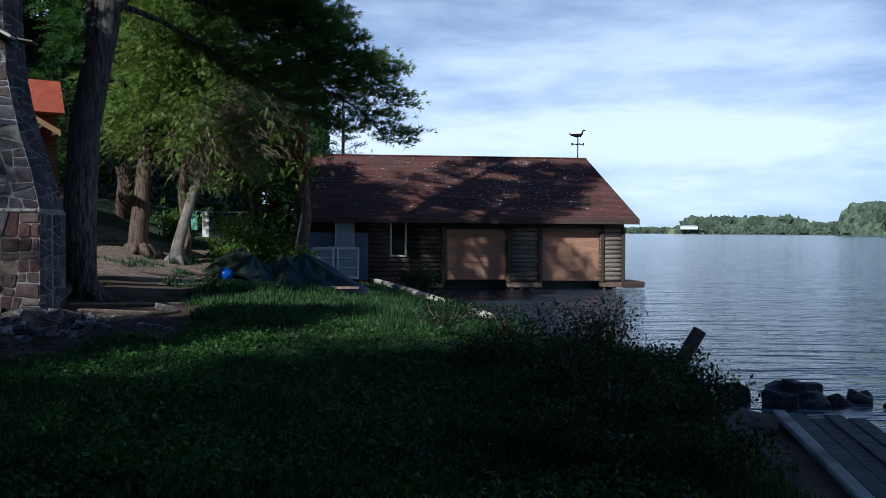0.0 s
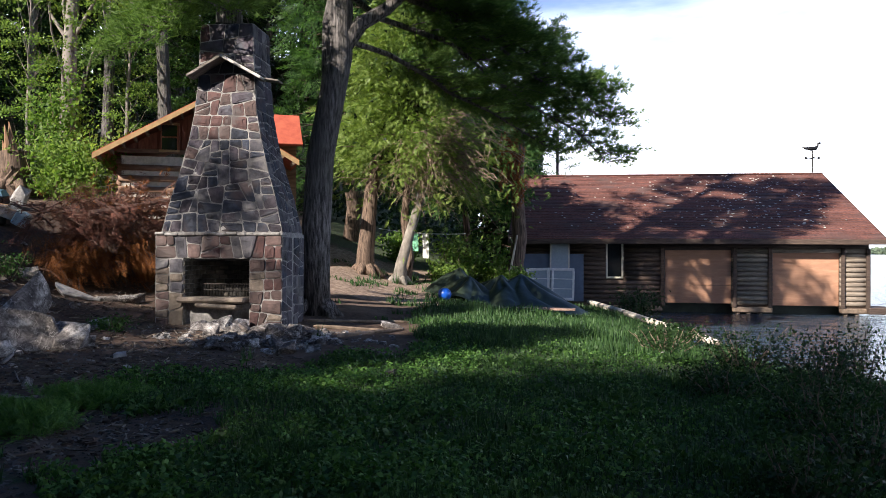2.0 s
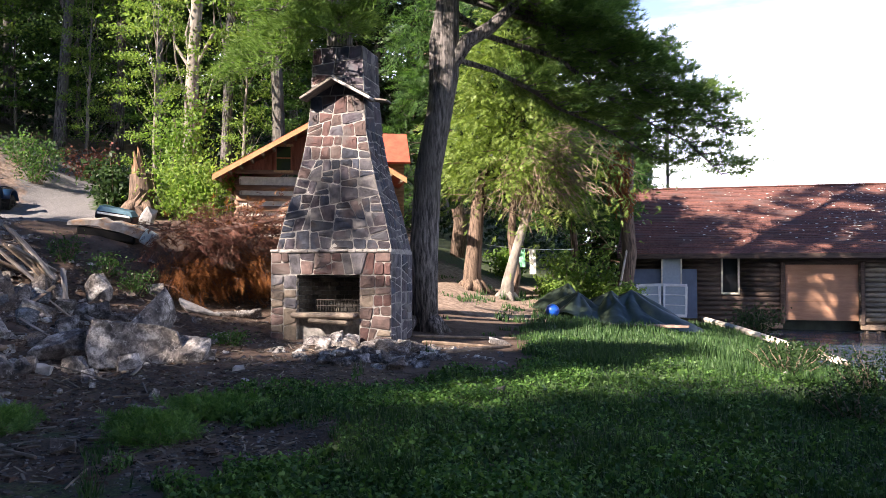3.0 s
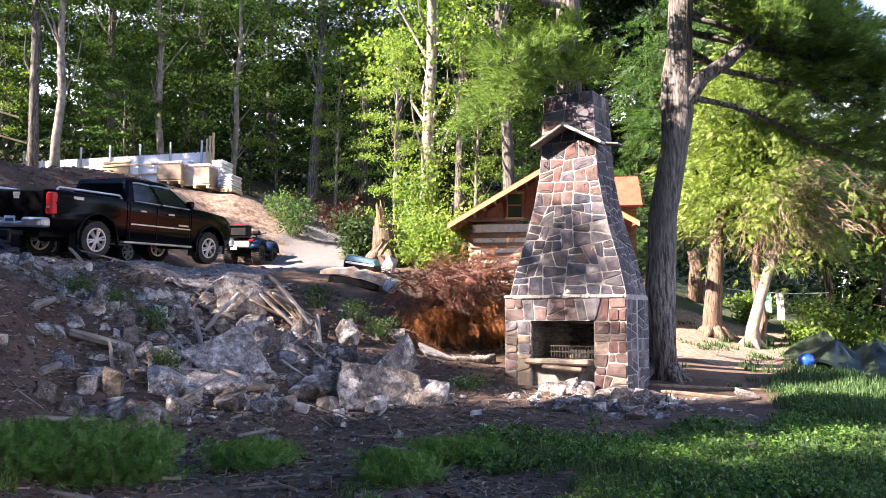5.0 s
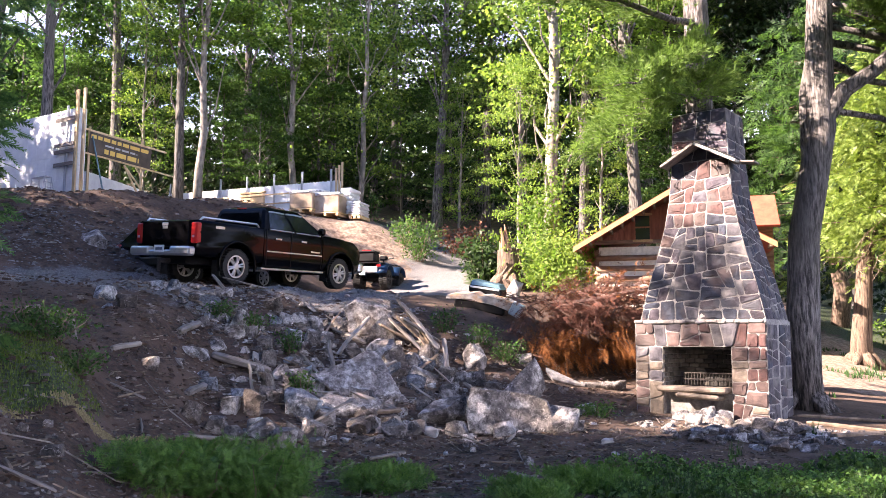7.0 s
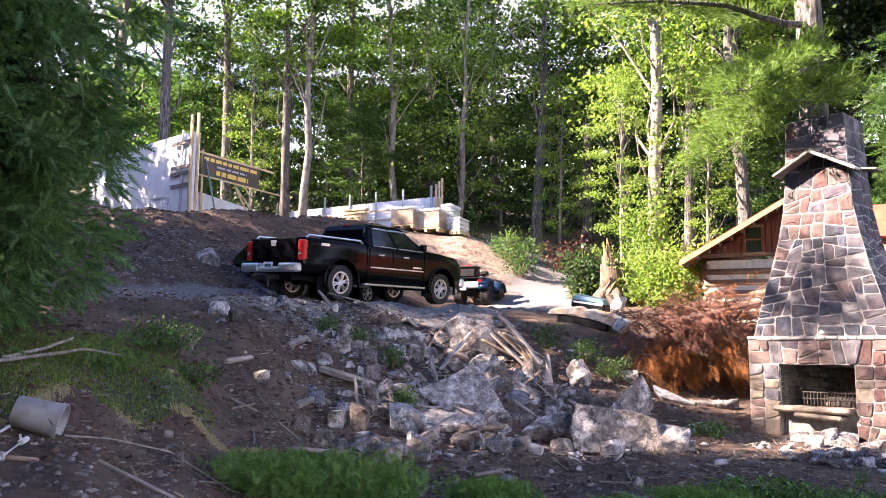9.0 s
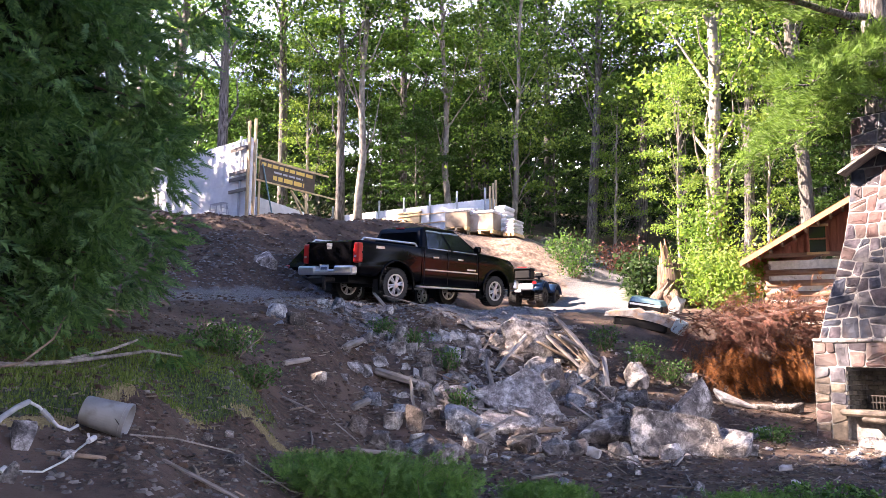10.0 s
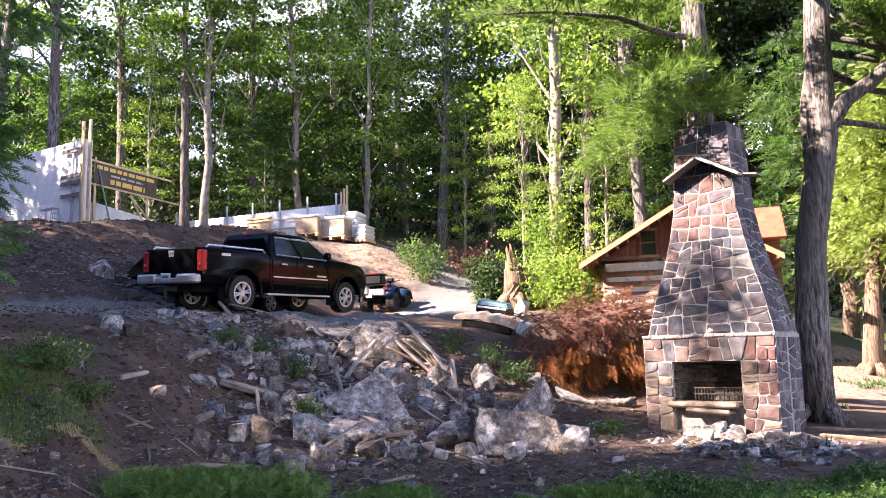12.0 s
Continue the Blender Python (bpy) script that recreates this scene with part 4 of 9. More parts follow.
        for k in range(max(2, int((x1 - x0) / 0.34))):
            part("pile", Mesh().tube([(x0 + 0.15 + k * 0.34, 0.06, -1.4), (x0 + 0.15 + k * 0.34, 0.06, -0.3)], 0.075, 8), M["wood_old"], house)
    # added dark sheet standing in for the black shade under the floor
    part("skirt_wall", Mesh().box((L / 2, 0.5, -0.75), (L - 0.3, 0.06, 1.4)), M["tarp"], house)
    part("deck_end", Mesh().soft_box((L + 0.3, 0.4, -0.22), (0.75, 1.4, 0.2), 0.02), M["log_dark"], house)
    part("inner_floor", Mesh().box((2.3, HALF, -0.06), (4.4, HALF * 2 - 0.4, 0.1)), M["wood_old"], house)
    # weather vane on the ridge end
    vane = thing("weather_vane", house.matrix_world @ Matrix.Translation((L + 0.02, HALF, H_RIDGE + 0.1)), "black metal weather vane with a duck on top", "weather vane")
    part("rod", Mesh().tube([(0, 0, 0), (0, 0, 0.95)], 0.024, 6), M["black_metal"], vane)
    for a in (0, 90):
        d = Vector((math.cos(radians(a)), math.sin(radians(a)), 0)) * 0.22
        part("cross_arm", Mesh().tube([-d + Vector((0, 0, 0.62)), d + Vector((0, 0, 0.62))], 0.02, 6), M["black_metal"], vane)
    part("letter", Mesh().box((0.24, 0, 0.62), (0.07, 0.012, 0.1)), M["black_metal"], vane)
    part("letter", Mesh().box((-0.24, 0, 0.62), (0.07, 0.012, 0.1)), M["black_metal"], vane)
    duck = Mesh().tube([(-0.4, 0, 1.06), (-0.25, 0, 1.0), (-0.05, 0, 0.98), (0.12, 0, 1.0), (0.19, 0, 1.08), (0.2, 0, 1.17), (0.24, 0, 1.2), (0.34, 0, 1.185)], [0.01, 0.05, 0.085, 0.07, 0.035, 0.035, 0.04, 0.012], 8)
    part("duck_figure", duck, M["black_metal"], vane, smooth=True)
    return house


boathouse()


# ---- stone chimney ----
def cells(w, h, size, rnd):
    """Roughly squared stones filling a w by h panel: the panel is split again and again by slanting cuts."""
    done, todo = [], [[(0.0, 0.0), (w, 0.0), (w, h), (0.0, h)]]
    while todo:
        poly = todo.pop()
        xs, ys = [p[0] for p in poly], [p[1] for p in poly]
        dx, dy = max(xs) - min(xs), max(ys) - min(ys)
        area = abs(sum(poly[i - 1][0] * poly[i][1] - poly[i][0] * poly[i - 1][1] for i in range(len(poly)))) / 2
        if area < size * size * rnd.uniform(0.75, 1.9) and max(dx, dy) < size * 2.1:
            done.append(poly)
            continue
        tall = dy * rnd.uniform(0.85, 1.2) > dx * 0.85
        ang = rnd.gauss(0, 0.16) + (0.0 if tall else math.pi / 2)
        nx, ny = -math.sin(ang), math.cos(ang)
        k = rnd.uniform(0.36, 0.64)
        c = (min(xs) + dx * (0.5 if tall else k)) * nx + (min(ys) + dy * (k if tall else 0.5)) * ny
        for side in (1, -1):
            cut = []
            for i in range(len(poly)):
                p, q = poly[i - 1], poly[i]
                fp, fq = side * (p[0] * nx + p[1] * ny - c), side * (q[0] * nx + q[1] * ny - c)
                if (fp < 0) != (fq < 0):
                    u = fp / (fp - fq)
                    cut.append((p[0] + (q[0] - p[0]) * u, p[1] + (q[1] - p[1]) * u))
                if fq >= 0:
                    cut.append(q)
            if len(cut) > 2:
                todo.append(cut)
    return done


def shrink(poly, g):
    """Moves every edge of a convex polygon inwards by g."""
    area = sum(poly[i - 1][0] * poly[i][1] - poly[i][0] * poly[i - 1][1] for i in range(len(poly)))
    poly = poly if area > 0 else poly[::-1]
    out = list(poly)
    for i in range(len(poly)):
        (ax, ay), (bx, by) = poly[i - 1], poly[i]
        l = max(1e-6, math.hypot(bx - ax, by - ay))
        nx, ny = -(by - ay) / l, (bx - ax) / l
        c = ax * nx + ay * ny + g
        cut = []
        for j in range(len(out)):
            p, q = out[j - 1], out[j]
            fp, fq = p[0] * nx + p[1] * ny - c, q[0] * nx + q[1] * ny - c
            if (fp < 0) != (fq < 0):
                u = fp / (fp - fq)
                cut.append((p[0] + (q[0] - p[0]) * u, p[1] + (q[1] - p[1]) * u))
            if fq >= 0:
                cut.append(q)
        out = cut
    return out


def stone_panel(parent, place, w, h, size, seed, materials, proud=0.02, gap=0.008):
    """Lays stones over a panel; place(s, t, out) gives a point of the panel."""
    rnd = random.Random(seed)
    for poly in cells(w, h, size, rnd):
        poly = shrink(poly, gap * rnd.uniform(0.75, 1.35))
        if len(poly) < 3:
            continue
        cx, cy = sum(p[0] for p in poly) / len(poly), sum(p[1] for p in poly) / len(poly)
        ring = []
        for i, p in enumerate(poly):
            for q in (poly[i - 1], poly[(i + 1) % len(poly)]):
                l = math.hypot(q[0] - p[0], q[1] - p[1])
                u = min(0.3, rnd.uniform(0.01, 0.03) / max(l, 0.01))
                ring.append((p[0] + (q[0] - p[0]) * u + rnd.gauss(0, 0.002), p[1] + (q[1] - p[1]) * u + rnd.gauss(0, 0.002)))

        def inset(pts, f):
            return [(cx + (x - cx) * f, cy + (y - cy) * f) for x, y in pts]
        out, tx, ty = 0.3 * proud * rnd.uniform(0.4, 1.8), rnd.uniform(-0.05, 0.05), rnd.uniform(-0.05, 0.05)
        n = len(ring)
        r1, r2 = inset(ring, 0.94), inset(ring, 0.5)
        v = [place(x, y, -0.03) for x, y in ring] + [place(x, y, out * 0.35) for x, y in ring] + [place(x, y, out + tx * (x - cx) + ty * (y - cy)) for x, y in r1]
        v += [place(x, y, out + 0.006 + rnd.gauss(0, 0.004) + tx * (x - cx) + ty * (y - cy)) for x, y in r2]
        f = [(k * n + i, k * n + (i + 1) % n, k * n + n + (i + 1) % n, k * n + n + i) for k in range(3) for i in range(n)] + [tuple(range(3 * n, 4 * n))]
        part("stone", Mesh().add(v, f), M[rnd.choices(*materials)[0]], parent)


def chimney():
    W, D, Z0 = 2.16, 1.2, 0.32
    body = thing("stone_chimney", basis((-6.88, 11.8, Z0), (2.14, 0.31)), "tall free-standing fieldstone chimney with an open fireplace", "chimney")
    S = 1.86 - Z0                       # shelf height above the ground
    # the upper stack: height, width, front, back
    tall = [(S, 2.08, 0.05, 1.17), (2.13, 1.8, 0.1, 1.14), (2.61, 1.5, 0.14, 1.12), (3.1, 1.25, 0.18, 1.1), (3.58, 1.07, 0.2, 1.08), (4.07, 0.98, 0.22, 1.07), (5.04, 0.9, 0.24, 1.05)]
    zs = [r[0] for r in tall]

    def at_z(z, k):
        return float(np.interp(z, zs, [r[k] for r in tall]))
    shift = 0.03
    core = Mesh()
    rings = []
    for z, w, y0, y1 in tall:
        rings.append([(shift - w / 2, y0, z), (shift + w / 2, y0, z), (shift + w / 2, y1, z), (shift - w / 2, y1, z)])
    v = [p for r in rings for p in r]
    f = [(i * 4 + j, i * 4 + (j + 1) % 4, i * 4 + 4 + (j + 1) % 4, i * 4 + 4 + j) for i in range(len(tall) - 1) for j in range(4)] + [(0, 1, 2, 3), tuple(range(len(v) - 4, len(v)))]
    core.add(v, f)
    part("flue_shaft", core, M["mortar"], body)
    # the hearth block round the firebox
    F0, F1, FZ0, FZ1, FD = -0.6, 0.53, 0.5, 1.13, 0.62
    for name, c, size in (("left_jamb", ((-W / 2 + F0) / 2, D / 2, S / 2 - 0.1), (F0 + W / 2, D, S + 0.2)), ("right_jamb", ((W / 2 + F1) / 2, D / 2, S / 2 - 0.1), (W / 2 - F1, D, S + 0.2)),
                          ("lintel", ((F0 + F1) / 2, D / 2, (FZ1 + S) / 2), (F1 - F0, D, S - FZ1)), ("hearth_base", ((F0 + F1) / 2, D / 2 + 0.05, FZ0 / 2 - 0.15), (F1 - F0, D - 0.1, FZ0 + 0.1)),
                          ("firebox_back", ((F0 + F1) / 2, (FD + D) / 2, (FZ0 - 0.1 + FZ1) / 2), (F1 - F0, D - FD, FZ1 - FZ0 + 0.1))):
        part(name, Mesh().box(c, size), M["mortar"], body)
    mix_up = (("stone_dark", "stone_plum", "stone_red", "stone_grey", "stone_pink"), (10, 7, 1, 3, 1))
    mix_top = (("stone_pink", "stone_red", "stone_plum", "stone_dark"), (4, 2, 4, 2))
    mix_base = (("stone_pink", "stone_red", "stone_plum", "stone_grey"), (3, 6, 3, 1))
    mix_head = (("stone_plum", "stone_red", "stone_dark"), (5, 2, 2))
    mix_pier = (("stone_tan", "stone_pink", "stone_grey"), (6, 2, 2))
    mix_side = (("stone_grey", "stone_dark", "stone_plum"), (5, 3, 3))

    def upper(face, z0, z1, pad=0.0):
        """Panel of one face of the stack between two heights."""
        zm = (z0 + z1) / 2
        w = at_z(zm, 1) if face in "fb" else at_z(zm, 3) - at_z(zm, 2)

        def place(s, t, out):
            z = z0 + t
            u = s / w
            x0, x1, y0, y1 = shift - at_z(z, 1) / 2, shift + at_z(z, 1) / 2, at_z(z, 2), at_z(z, 3)
            if face == "f":
                return (x0 + (x1 - x0) * u, y0 - out, z)
            if face == "b":
                return (x1 + (x0 - x1) * u, y1 + out, z)
            if face == "r":
                return (x1 + out, y0 + (y1 - y0) * u, z)
            return (x0 - out, y1 + (y0 - y1) * u, z)
        return place, w, z1 - z0
    for k, (face, z0, z1, size, mixing) in enumerate((("f", S + 0.02, 3.1, 0.225, mix_up), ("f", 3.1, 4.2, 0.215, mix_top), ("f", 4.2, 5.04, 0.27, mix_head), ("r", S + 0.02, 3.6, 0.2, mix_side),
                                                      ("r", 3.6, 5.04, 0.24, mix_side), ("l", S + 0.02, 5.04, 0.36, mix_up), ("b", S + 0.02, 5.04, 0.45, mix_up))):
        place, w, h = upper(face, z0, z1)
        stone_panel(body, place, w, h, size, 11 + k, mixing)

    def flat(x0, z0, y=0.0):
        return lambda s, t, out: (x0 + s, y - out, z0 + t)
    stone_panel(body, flat(-W / 2, 0.0), 0.24, FZ1, 0.17, 31, mix_pier, 0.04)
    stone_panel(body, flat(-W / 2 + 0.24, 0.0), F0 + W / 2 - 0.24, FZ1, 0.24, 32, mix_pier, 0.05)
    stone_panel(body, flat(F1, -0.02), W / 2 - F1, FZ1 + 0.02, 0.23, 33, (("stone_pink", "stone_tan", "stone_red"), (4, 3, 3)), 0.04)
    stone_panel(body, flat(-W / 2, FZ1), W, S - FZ1 - 0.03, 0.25, 34, mix_base, 0.045)
    stone_panel(body, lambda s, t, out: (W / 2 + out, s, t), D * 0.44, S - 0.05, 0.2, 35, mix_side)
    stone_panel(body, lambda s, t, out: (W / 2 + out, D * 0.5 + s, t), D * 0.5, S - 0.05, 0.22, 38, mix_side)
    stone_panel(body, lambda s, t, out: (-W / 2 - out, D - s, t), D, S - 0.05, 0.3, 36, mix_pier)
    stone_panel(body, lambda s, t, out: (W / 2 - s, D + out, t), W, S - 0.05, 0.45, 37, mix_side)
    # uneven lime ledge where the hearth block ends
    x, lrnd = -W / 2 - 0.01, random.Random(8)
    while x < W / 2:
        w = min(lrnd.uniform(0.12, 0.3), W / 2 + 0.012 - x)
        part("ledge_piece", Mesh().soft_box((x + w / 2, 0.09, S - 0.012 + lrnd.uniform(-0.008, 0.01)), (w, 0.24 + lrnd.uniform(0, 0.03), 0.05), 0.014), M["mortar"], body)
        x += w
    # firebox lining, soot, grate and the broken hearth slab
    for j in range(9):
        for i in range(4):
            off = 0.07 if j % 2 else 0.0
            part("firebrick", Mesh().soft_box((F0 + 0.012, 0.08 + off + i * 0.15, FZ0 - 0.06 + j * 0.075), (0.03, 0.14, 0.066), 0.006), M["firebrick"], body)
    for j in range(9):
        for i in range(7):
            part("firebrick", Mesh().soft_box((F0 + 0.1 + i * 0.158 + (0.07 if j % 2 else 0) - 0.03, FD - 0.012, FZ0 - 0.06 + j * 0.075), (0.145, 0.03, 0.066), 0.006), M["firebrick"] if i < 3 else M["soot"], body)
    part("soot_ceiling", Mesh().box(((F0 + F1) / 2, FD / 2 + 0.1, FZ1 - 0.012), (F1 - F0 - 0.02, FD - 0.2, 0.016)), M["soot"], body)
    grate = part("grate", Mesh().soft_box(((F0 + F1) / 2 + 0.05, 0.3, FZ0 + 0.1), (0.86, 0.02, 0.02), 0.004).soft_box(((F0 + F1) / 2 + 0.05, 0.3, FZ0 + 0.2), (0.86, 0.02, 0.02), 0.004), M["iron"], body, "rusty black iron fire grate")
    for i in range(17):
        part("bar", Mesh().tube([(F0 + 0.2 + i * 0.052, 0.3, FZ0), (F0 + 0.2 + i * 0.052, 0.3, FZ0 + 0.2)], 0.008, 5), M["iron"], grate)
    slab = Mesh().soft_box(((F0 + F1) / 2 - 0.05, 0.02, FZ0 - 0.05), (1.16, 0.34, 0.09), 0.03)
    part("hearth_slab", slab, M["stone_tan"], body)
    part("hearth_slab", Mesh().soft_box((0.02, -0.02, FZ0 - 0.15), (0.72, 0.3, 0.08), 0.03, Matrix.Rotation(0.05, 3, "Y")), M["stone_tan"], body)
    # little broken gable cap across the stack
    for sg, l in ((-1, 0.66), (1, 0.78)):
        m = Matrix.Rotation(sg * radians(29), 3, "Y")
        part("cap_board", Mesh().soft_box((shift + sg * l * 0.44, at_z(4.2, 2) - 0.12, 4.42 - abs(l) * 0.2), (l, 0.3, 0.045), 0.008, m), M["wood_pale"] if sg > 0 else M["wood_grey"], body)
        part("cap_shingles", Mesh().soft_box((shift + sg * l * 0.42, at_z(4.2, 2) - 0.09, 4.465 - abs(l) * 0.2), (l * 0.96, 0.27, 0.03), 0.006, m), M["soot"], body)
    part("cap_board", Mesh().soft_box((shift + 0.72, at_z(4.2, 2) + 0.05, 4.09), (0.4, 0.26, 0.03), 0.006, Matrix.Rotation(radians(9), 3, "Y")), M["wood_grey"], body)
    part("flue_cap", Mesh().soft_box((shift + 0.03, 0.65, 5.08), (0.6, 0.5, 0.05), 0.01, Matrix.Rotation(0.07, 3, "Y")), M["black_metal"], body)
    return body


chimney()


# ---- log cabin ----
M["board_red"] = mat("board_red", (0.16, 0.05, 0.03), (0.27, 0.095, 0.055), 5, 0.75, 0.2, stretch=(3, 3, 0.5), piece=0.15)
M["log_brown"] = mat("log_brown", (0.13, 0.075, 0.05), (0.27, 0.17, 0.115), 6, 0.85, 0.5, stretch=(0.5, 0.5, 3), piece=0.2)
M["chinking"] = mat("chinking", (0.5, 0.46, 0.4), (0.68, 0.63, 0.56), 12, 0.95, 0.5)
M["roof_red"] = mat("roof_red", (0.3, 0.06, 0.035), (0.42, 0.1, 0.055), 5, 0.6, 0.2)


def cabin():
    W, H, RISE, DEEP = 3.8, 2.2, 1.1, 6.0
    fx, fy = -12.84, 17.2
    house = thing("log_cabin", basis((fx, fy, 1.73), (4.16, 2.55)), "log cabin with pale chinking, red board gable and red roof", "cabin")
    part("wall", Mesh().box((W / 2, DEEP / 2, H / 2 - 0.4), (W - 0.1, DEEP, H + 0.8)), M["chinking"], house, "pale mortar chinking between the logs")
    for i in range(8):
        z = 0.02 + i * 0.27
        part("wall_log", Mesh().tube([(-0.02, 0.0, z), (W / 2, -0.015, z), (W + 0.02, 0.0, z)], 0.078, 8), M["log_brown"], house, smooth=True)
        part("wall_log", Mesh().tube([(0.02, 0.0, z + 0.14), (0.02, DEEP, z + 0.14)], 0.1, 8), M["log_brown"], house, smooth=True)
        part("wall_log", Mesh().tube([(W - 0.02, 0.0, z + 0.14), (W - 0.02, DEEP, z + 0.14)], 0.1, 8), M["log_brown"], house, smooth=True)
    zb = H + 0.12
    gable = Mesh().add([(0, -0.02, zb), (W, -0.02, zb), (W / 2, -0.02, zb + RISE), (0, 0.1, zb), (W, 0.1, zb), (W / 2, 0.1, zb + RISE)], [(0, 1, 2), (5, 4, 3), (0, 3, 4, 1), (1, 4, 5, 2), (2, 5, 3, 0)])
    part("gable", gable, M["board_red"], house)
    n = 26
    for i in range(n):
        x = (i + 0.5) * W / n
        top = zb + RISE * (1 - abs(x - W / 2) / (W / 2)) - 0.06
        if top - zb > 0.1 and not (0.95 < x < 1.42):
            part("gable_board", Mesh().soft_box((x, -0.045, (zb + top) / 2), (W / n - 0.02, 0.03, top - zb), 0.005), M["board_red"], house)
    part("beam", Mesh().soft_box((W / 2, -0.06, zb), (W + 0.1, 0.1, 0.1), 0.01), M["log_brown"], house)
    win = part("window", Mesh().box((1.18, -0.07, zb + 0.36), (0.36, 0.02, 0.62)), M["glass"], house, "small sash window in a red frame")
    for c, s in (((1.18, -0.09, zb + 0.02), (0.5, 0.06, 0.06)), ((1.18, -0.09, zb + 0.7), (0.5, 0.06, 0.06)), ((0.97, -0.09, zb + 0.36), (0.06, 0.058, 0.62)), ((1.39, -0.09, zb + 0.36), (0.06, 0.058, 0.62)), ((1.18, -0.088, zb + 0.37), (0.36, 0.04, 0.04))):
        part("window_frame", Mesh().soft_box(c, s, 0.006), M["wood_trim"] if s[0] > 0.45 else M["board_red"], win)
    over, end, pitch = 0.54, 0.7, RISE / (W / 2)
    for sg in (-1, 1):
        x_e, z_e = W / 2 + sg * (W / 2 + over), zb - pitch * over + 0.08
        a, b = (x_e, z_e), (W / 2, zb + RISE + 0.08)
        roof = Mesh().add([(a[0], -end, a[1]), (a[0], DEEP, a[1]), (b[0], DEEP, b[1]), (b[0], -end, b[1]), (a[0], -end, a[1] + 0.08), (a[0], DEEP, a[1] + 0.08), (b[0], DEEP, b[1] + 0.08), (b[0], -end, b[1] + 0.08)],
                          [(0, 1, 2, 3), (7, 6, 5, 4), (0, 4, 5, 1), (1, 5, 6, 2), (2, 6, 7, 3), (3, 7, 4, 0)])
        part("roof", roof, M["roof_red"], house)
        barge = Mesh().add([(a[0], -end - 0.03, a[1] - 0.07), (b[0], -end - 0.03, b[1] - 0.07), (b[0], -end - 0.03, b[1] + 0.06), (a[0], -end - 0.03, a[1] + 0.06),
                            (a[0], -end - 0.003, a[1] - 0.07), (b[0], -end - 0.003, b[1] - 0.07), (b[0], -end - 0.003, b[1] + 0.06), (a[0], -end - 0.003, a[1] + 0.06)],
                           [(0, 1, 2, 3), (7, 6, 5, 4), (0, 4, 5, 1), (1, 5, 6, 2), (2, 6, 7, 3), (3, 7, 4, 0)])
        part("barge_board", barge, M["wood_trim"], house)
        for k in range(9):
            s = (k + 0.5) / 9
            x, z = a[0] + (b[0] - a[0]) * s, a[1] + (b[1] - a[1]) * s
            part("rafter_end", Mesh().soft_box((x, -end / 2 - 0.05, z - 0.07), (0.06, end - 0.12, 0.1), 0.005), M["wood_old"], house)
    # a wing behind, its roof sloping towards the lawn
    m = Matrix.Rotation(radians(44), 3, "X")
    part("wing_roof", Mesh().soft_box((3.55, 1.25, 3.2), (2.1, 1.35, 0.08), 0.01, m), M["roof_red"], house)
    part("wing_wall", Mesh().box((3.55, 2.3, 1.3), (1.9, 1.6, 3.2)), M["log_brown"], house)
    return house


cabin()


# ---- vehicles ----
M["truck_black"] = plain("truck_black", (0.003, 0.003, 0.004), 0.16, 0.0, 0.0)
M["truck_black"].node_tree.nodes["Principled BSDF"].inputs["Specular IOR Level"].default_value = 0.08
M["chrome"] = plain("chrome", (0.6, 0.6, 0.62), 0.34, 0.75)
M["rubber"] = mat("rubber", (0.012, 0.012, 0.012), (0.03, 0.029, 0.028), 20, 0.85, 0.3)
M["red_lens"] = plain("red_lens", (0.5, 0.012, 0.014), 0.3)
M["tint_glass"] = glass_mat("tint_glass", (0.003, 0.004, 0.005))
M["tint_glass"].node_tree.nodes["Principled BSDF"].inputs["Specular IOR Level"].default_value = 0.04
M["side_glass"] = glass_mat("side_glass", (0.008, 0.011, 0.014))
M["plate"] = plain("plate", (0.75, 0.76, 0.78), 0.4)
M["utv_blue"] = plain("utv_blue", (0.008, 0.028, 0.07), 0.4)
M["utv_blue"].node_tree.nodes["Principled BSDF"].inputs["Specular IOR Level"].default_value = 0.25
M["black_plastic"] = plain("black_plastic", (0.008, 0.008, 0.009), 0.6)
M["black_plastic"].node_tree.nodes["Principled BSDF"].inputs["Specular IOR Level"].default_value = 0.2
M["galvanised_grey"] = plain("galvanised_grey", (0.22, 0.23, 0.25), 0.5)
M["bar_mark"] = plain("bar_mark", (0.12, 0.13, 0.2), 0.5)


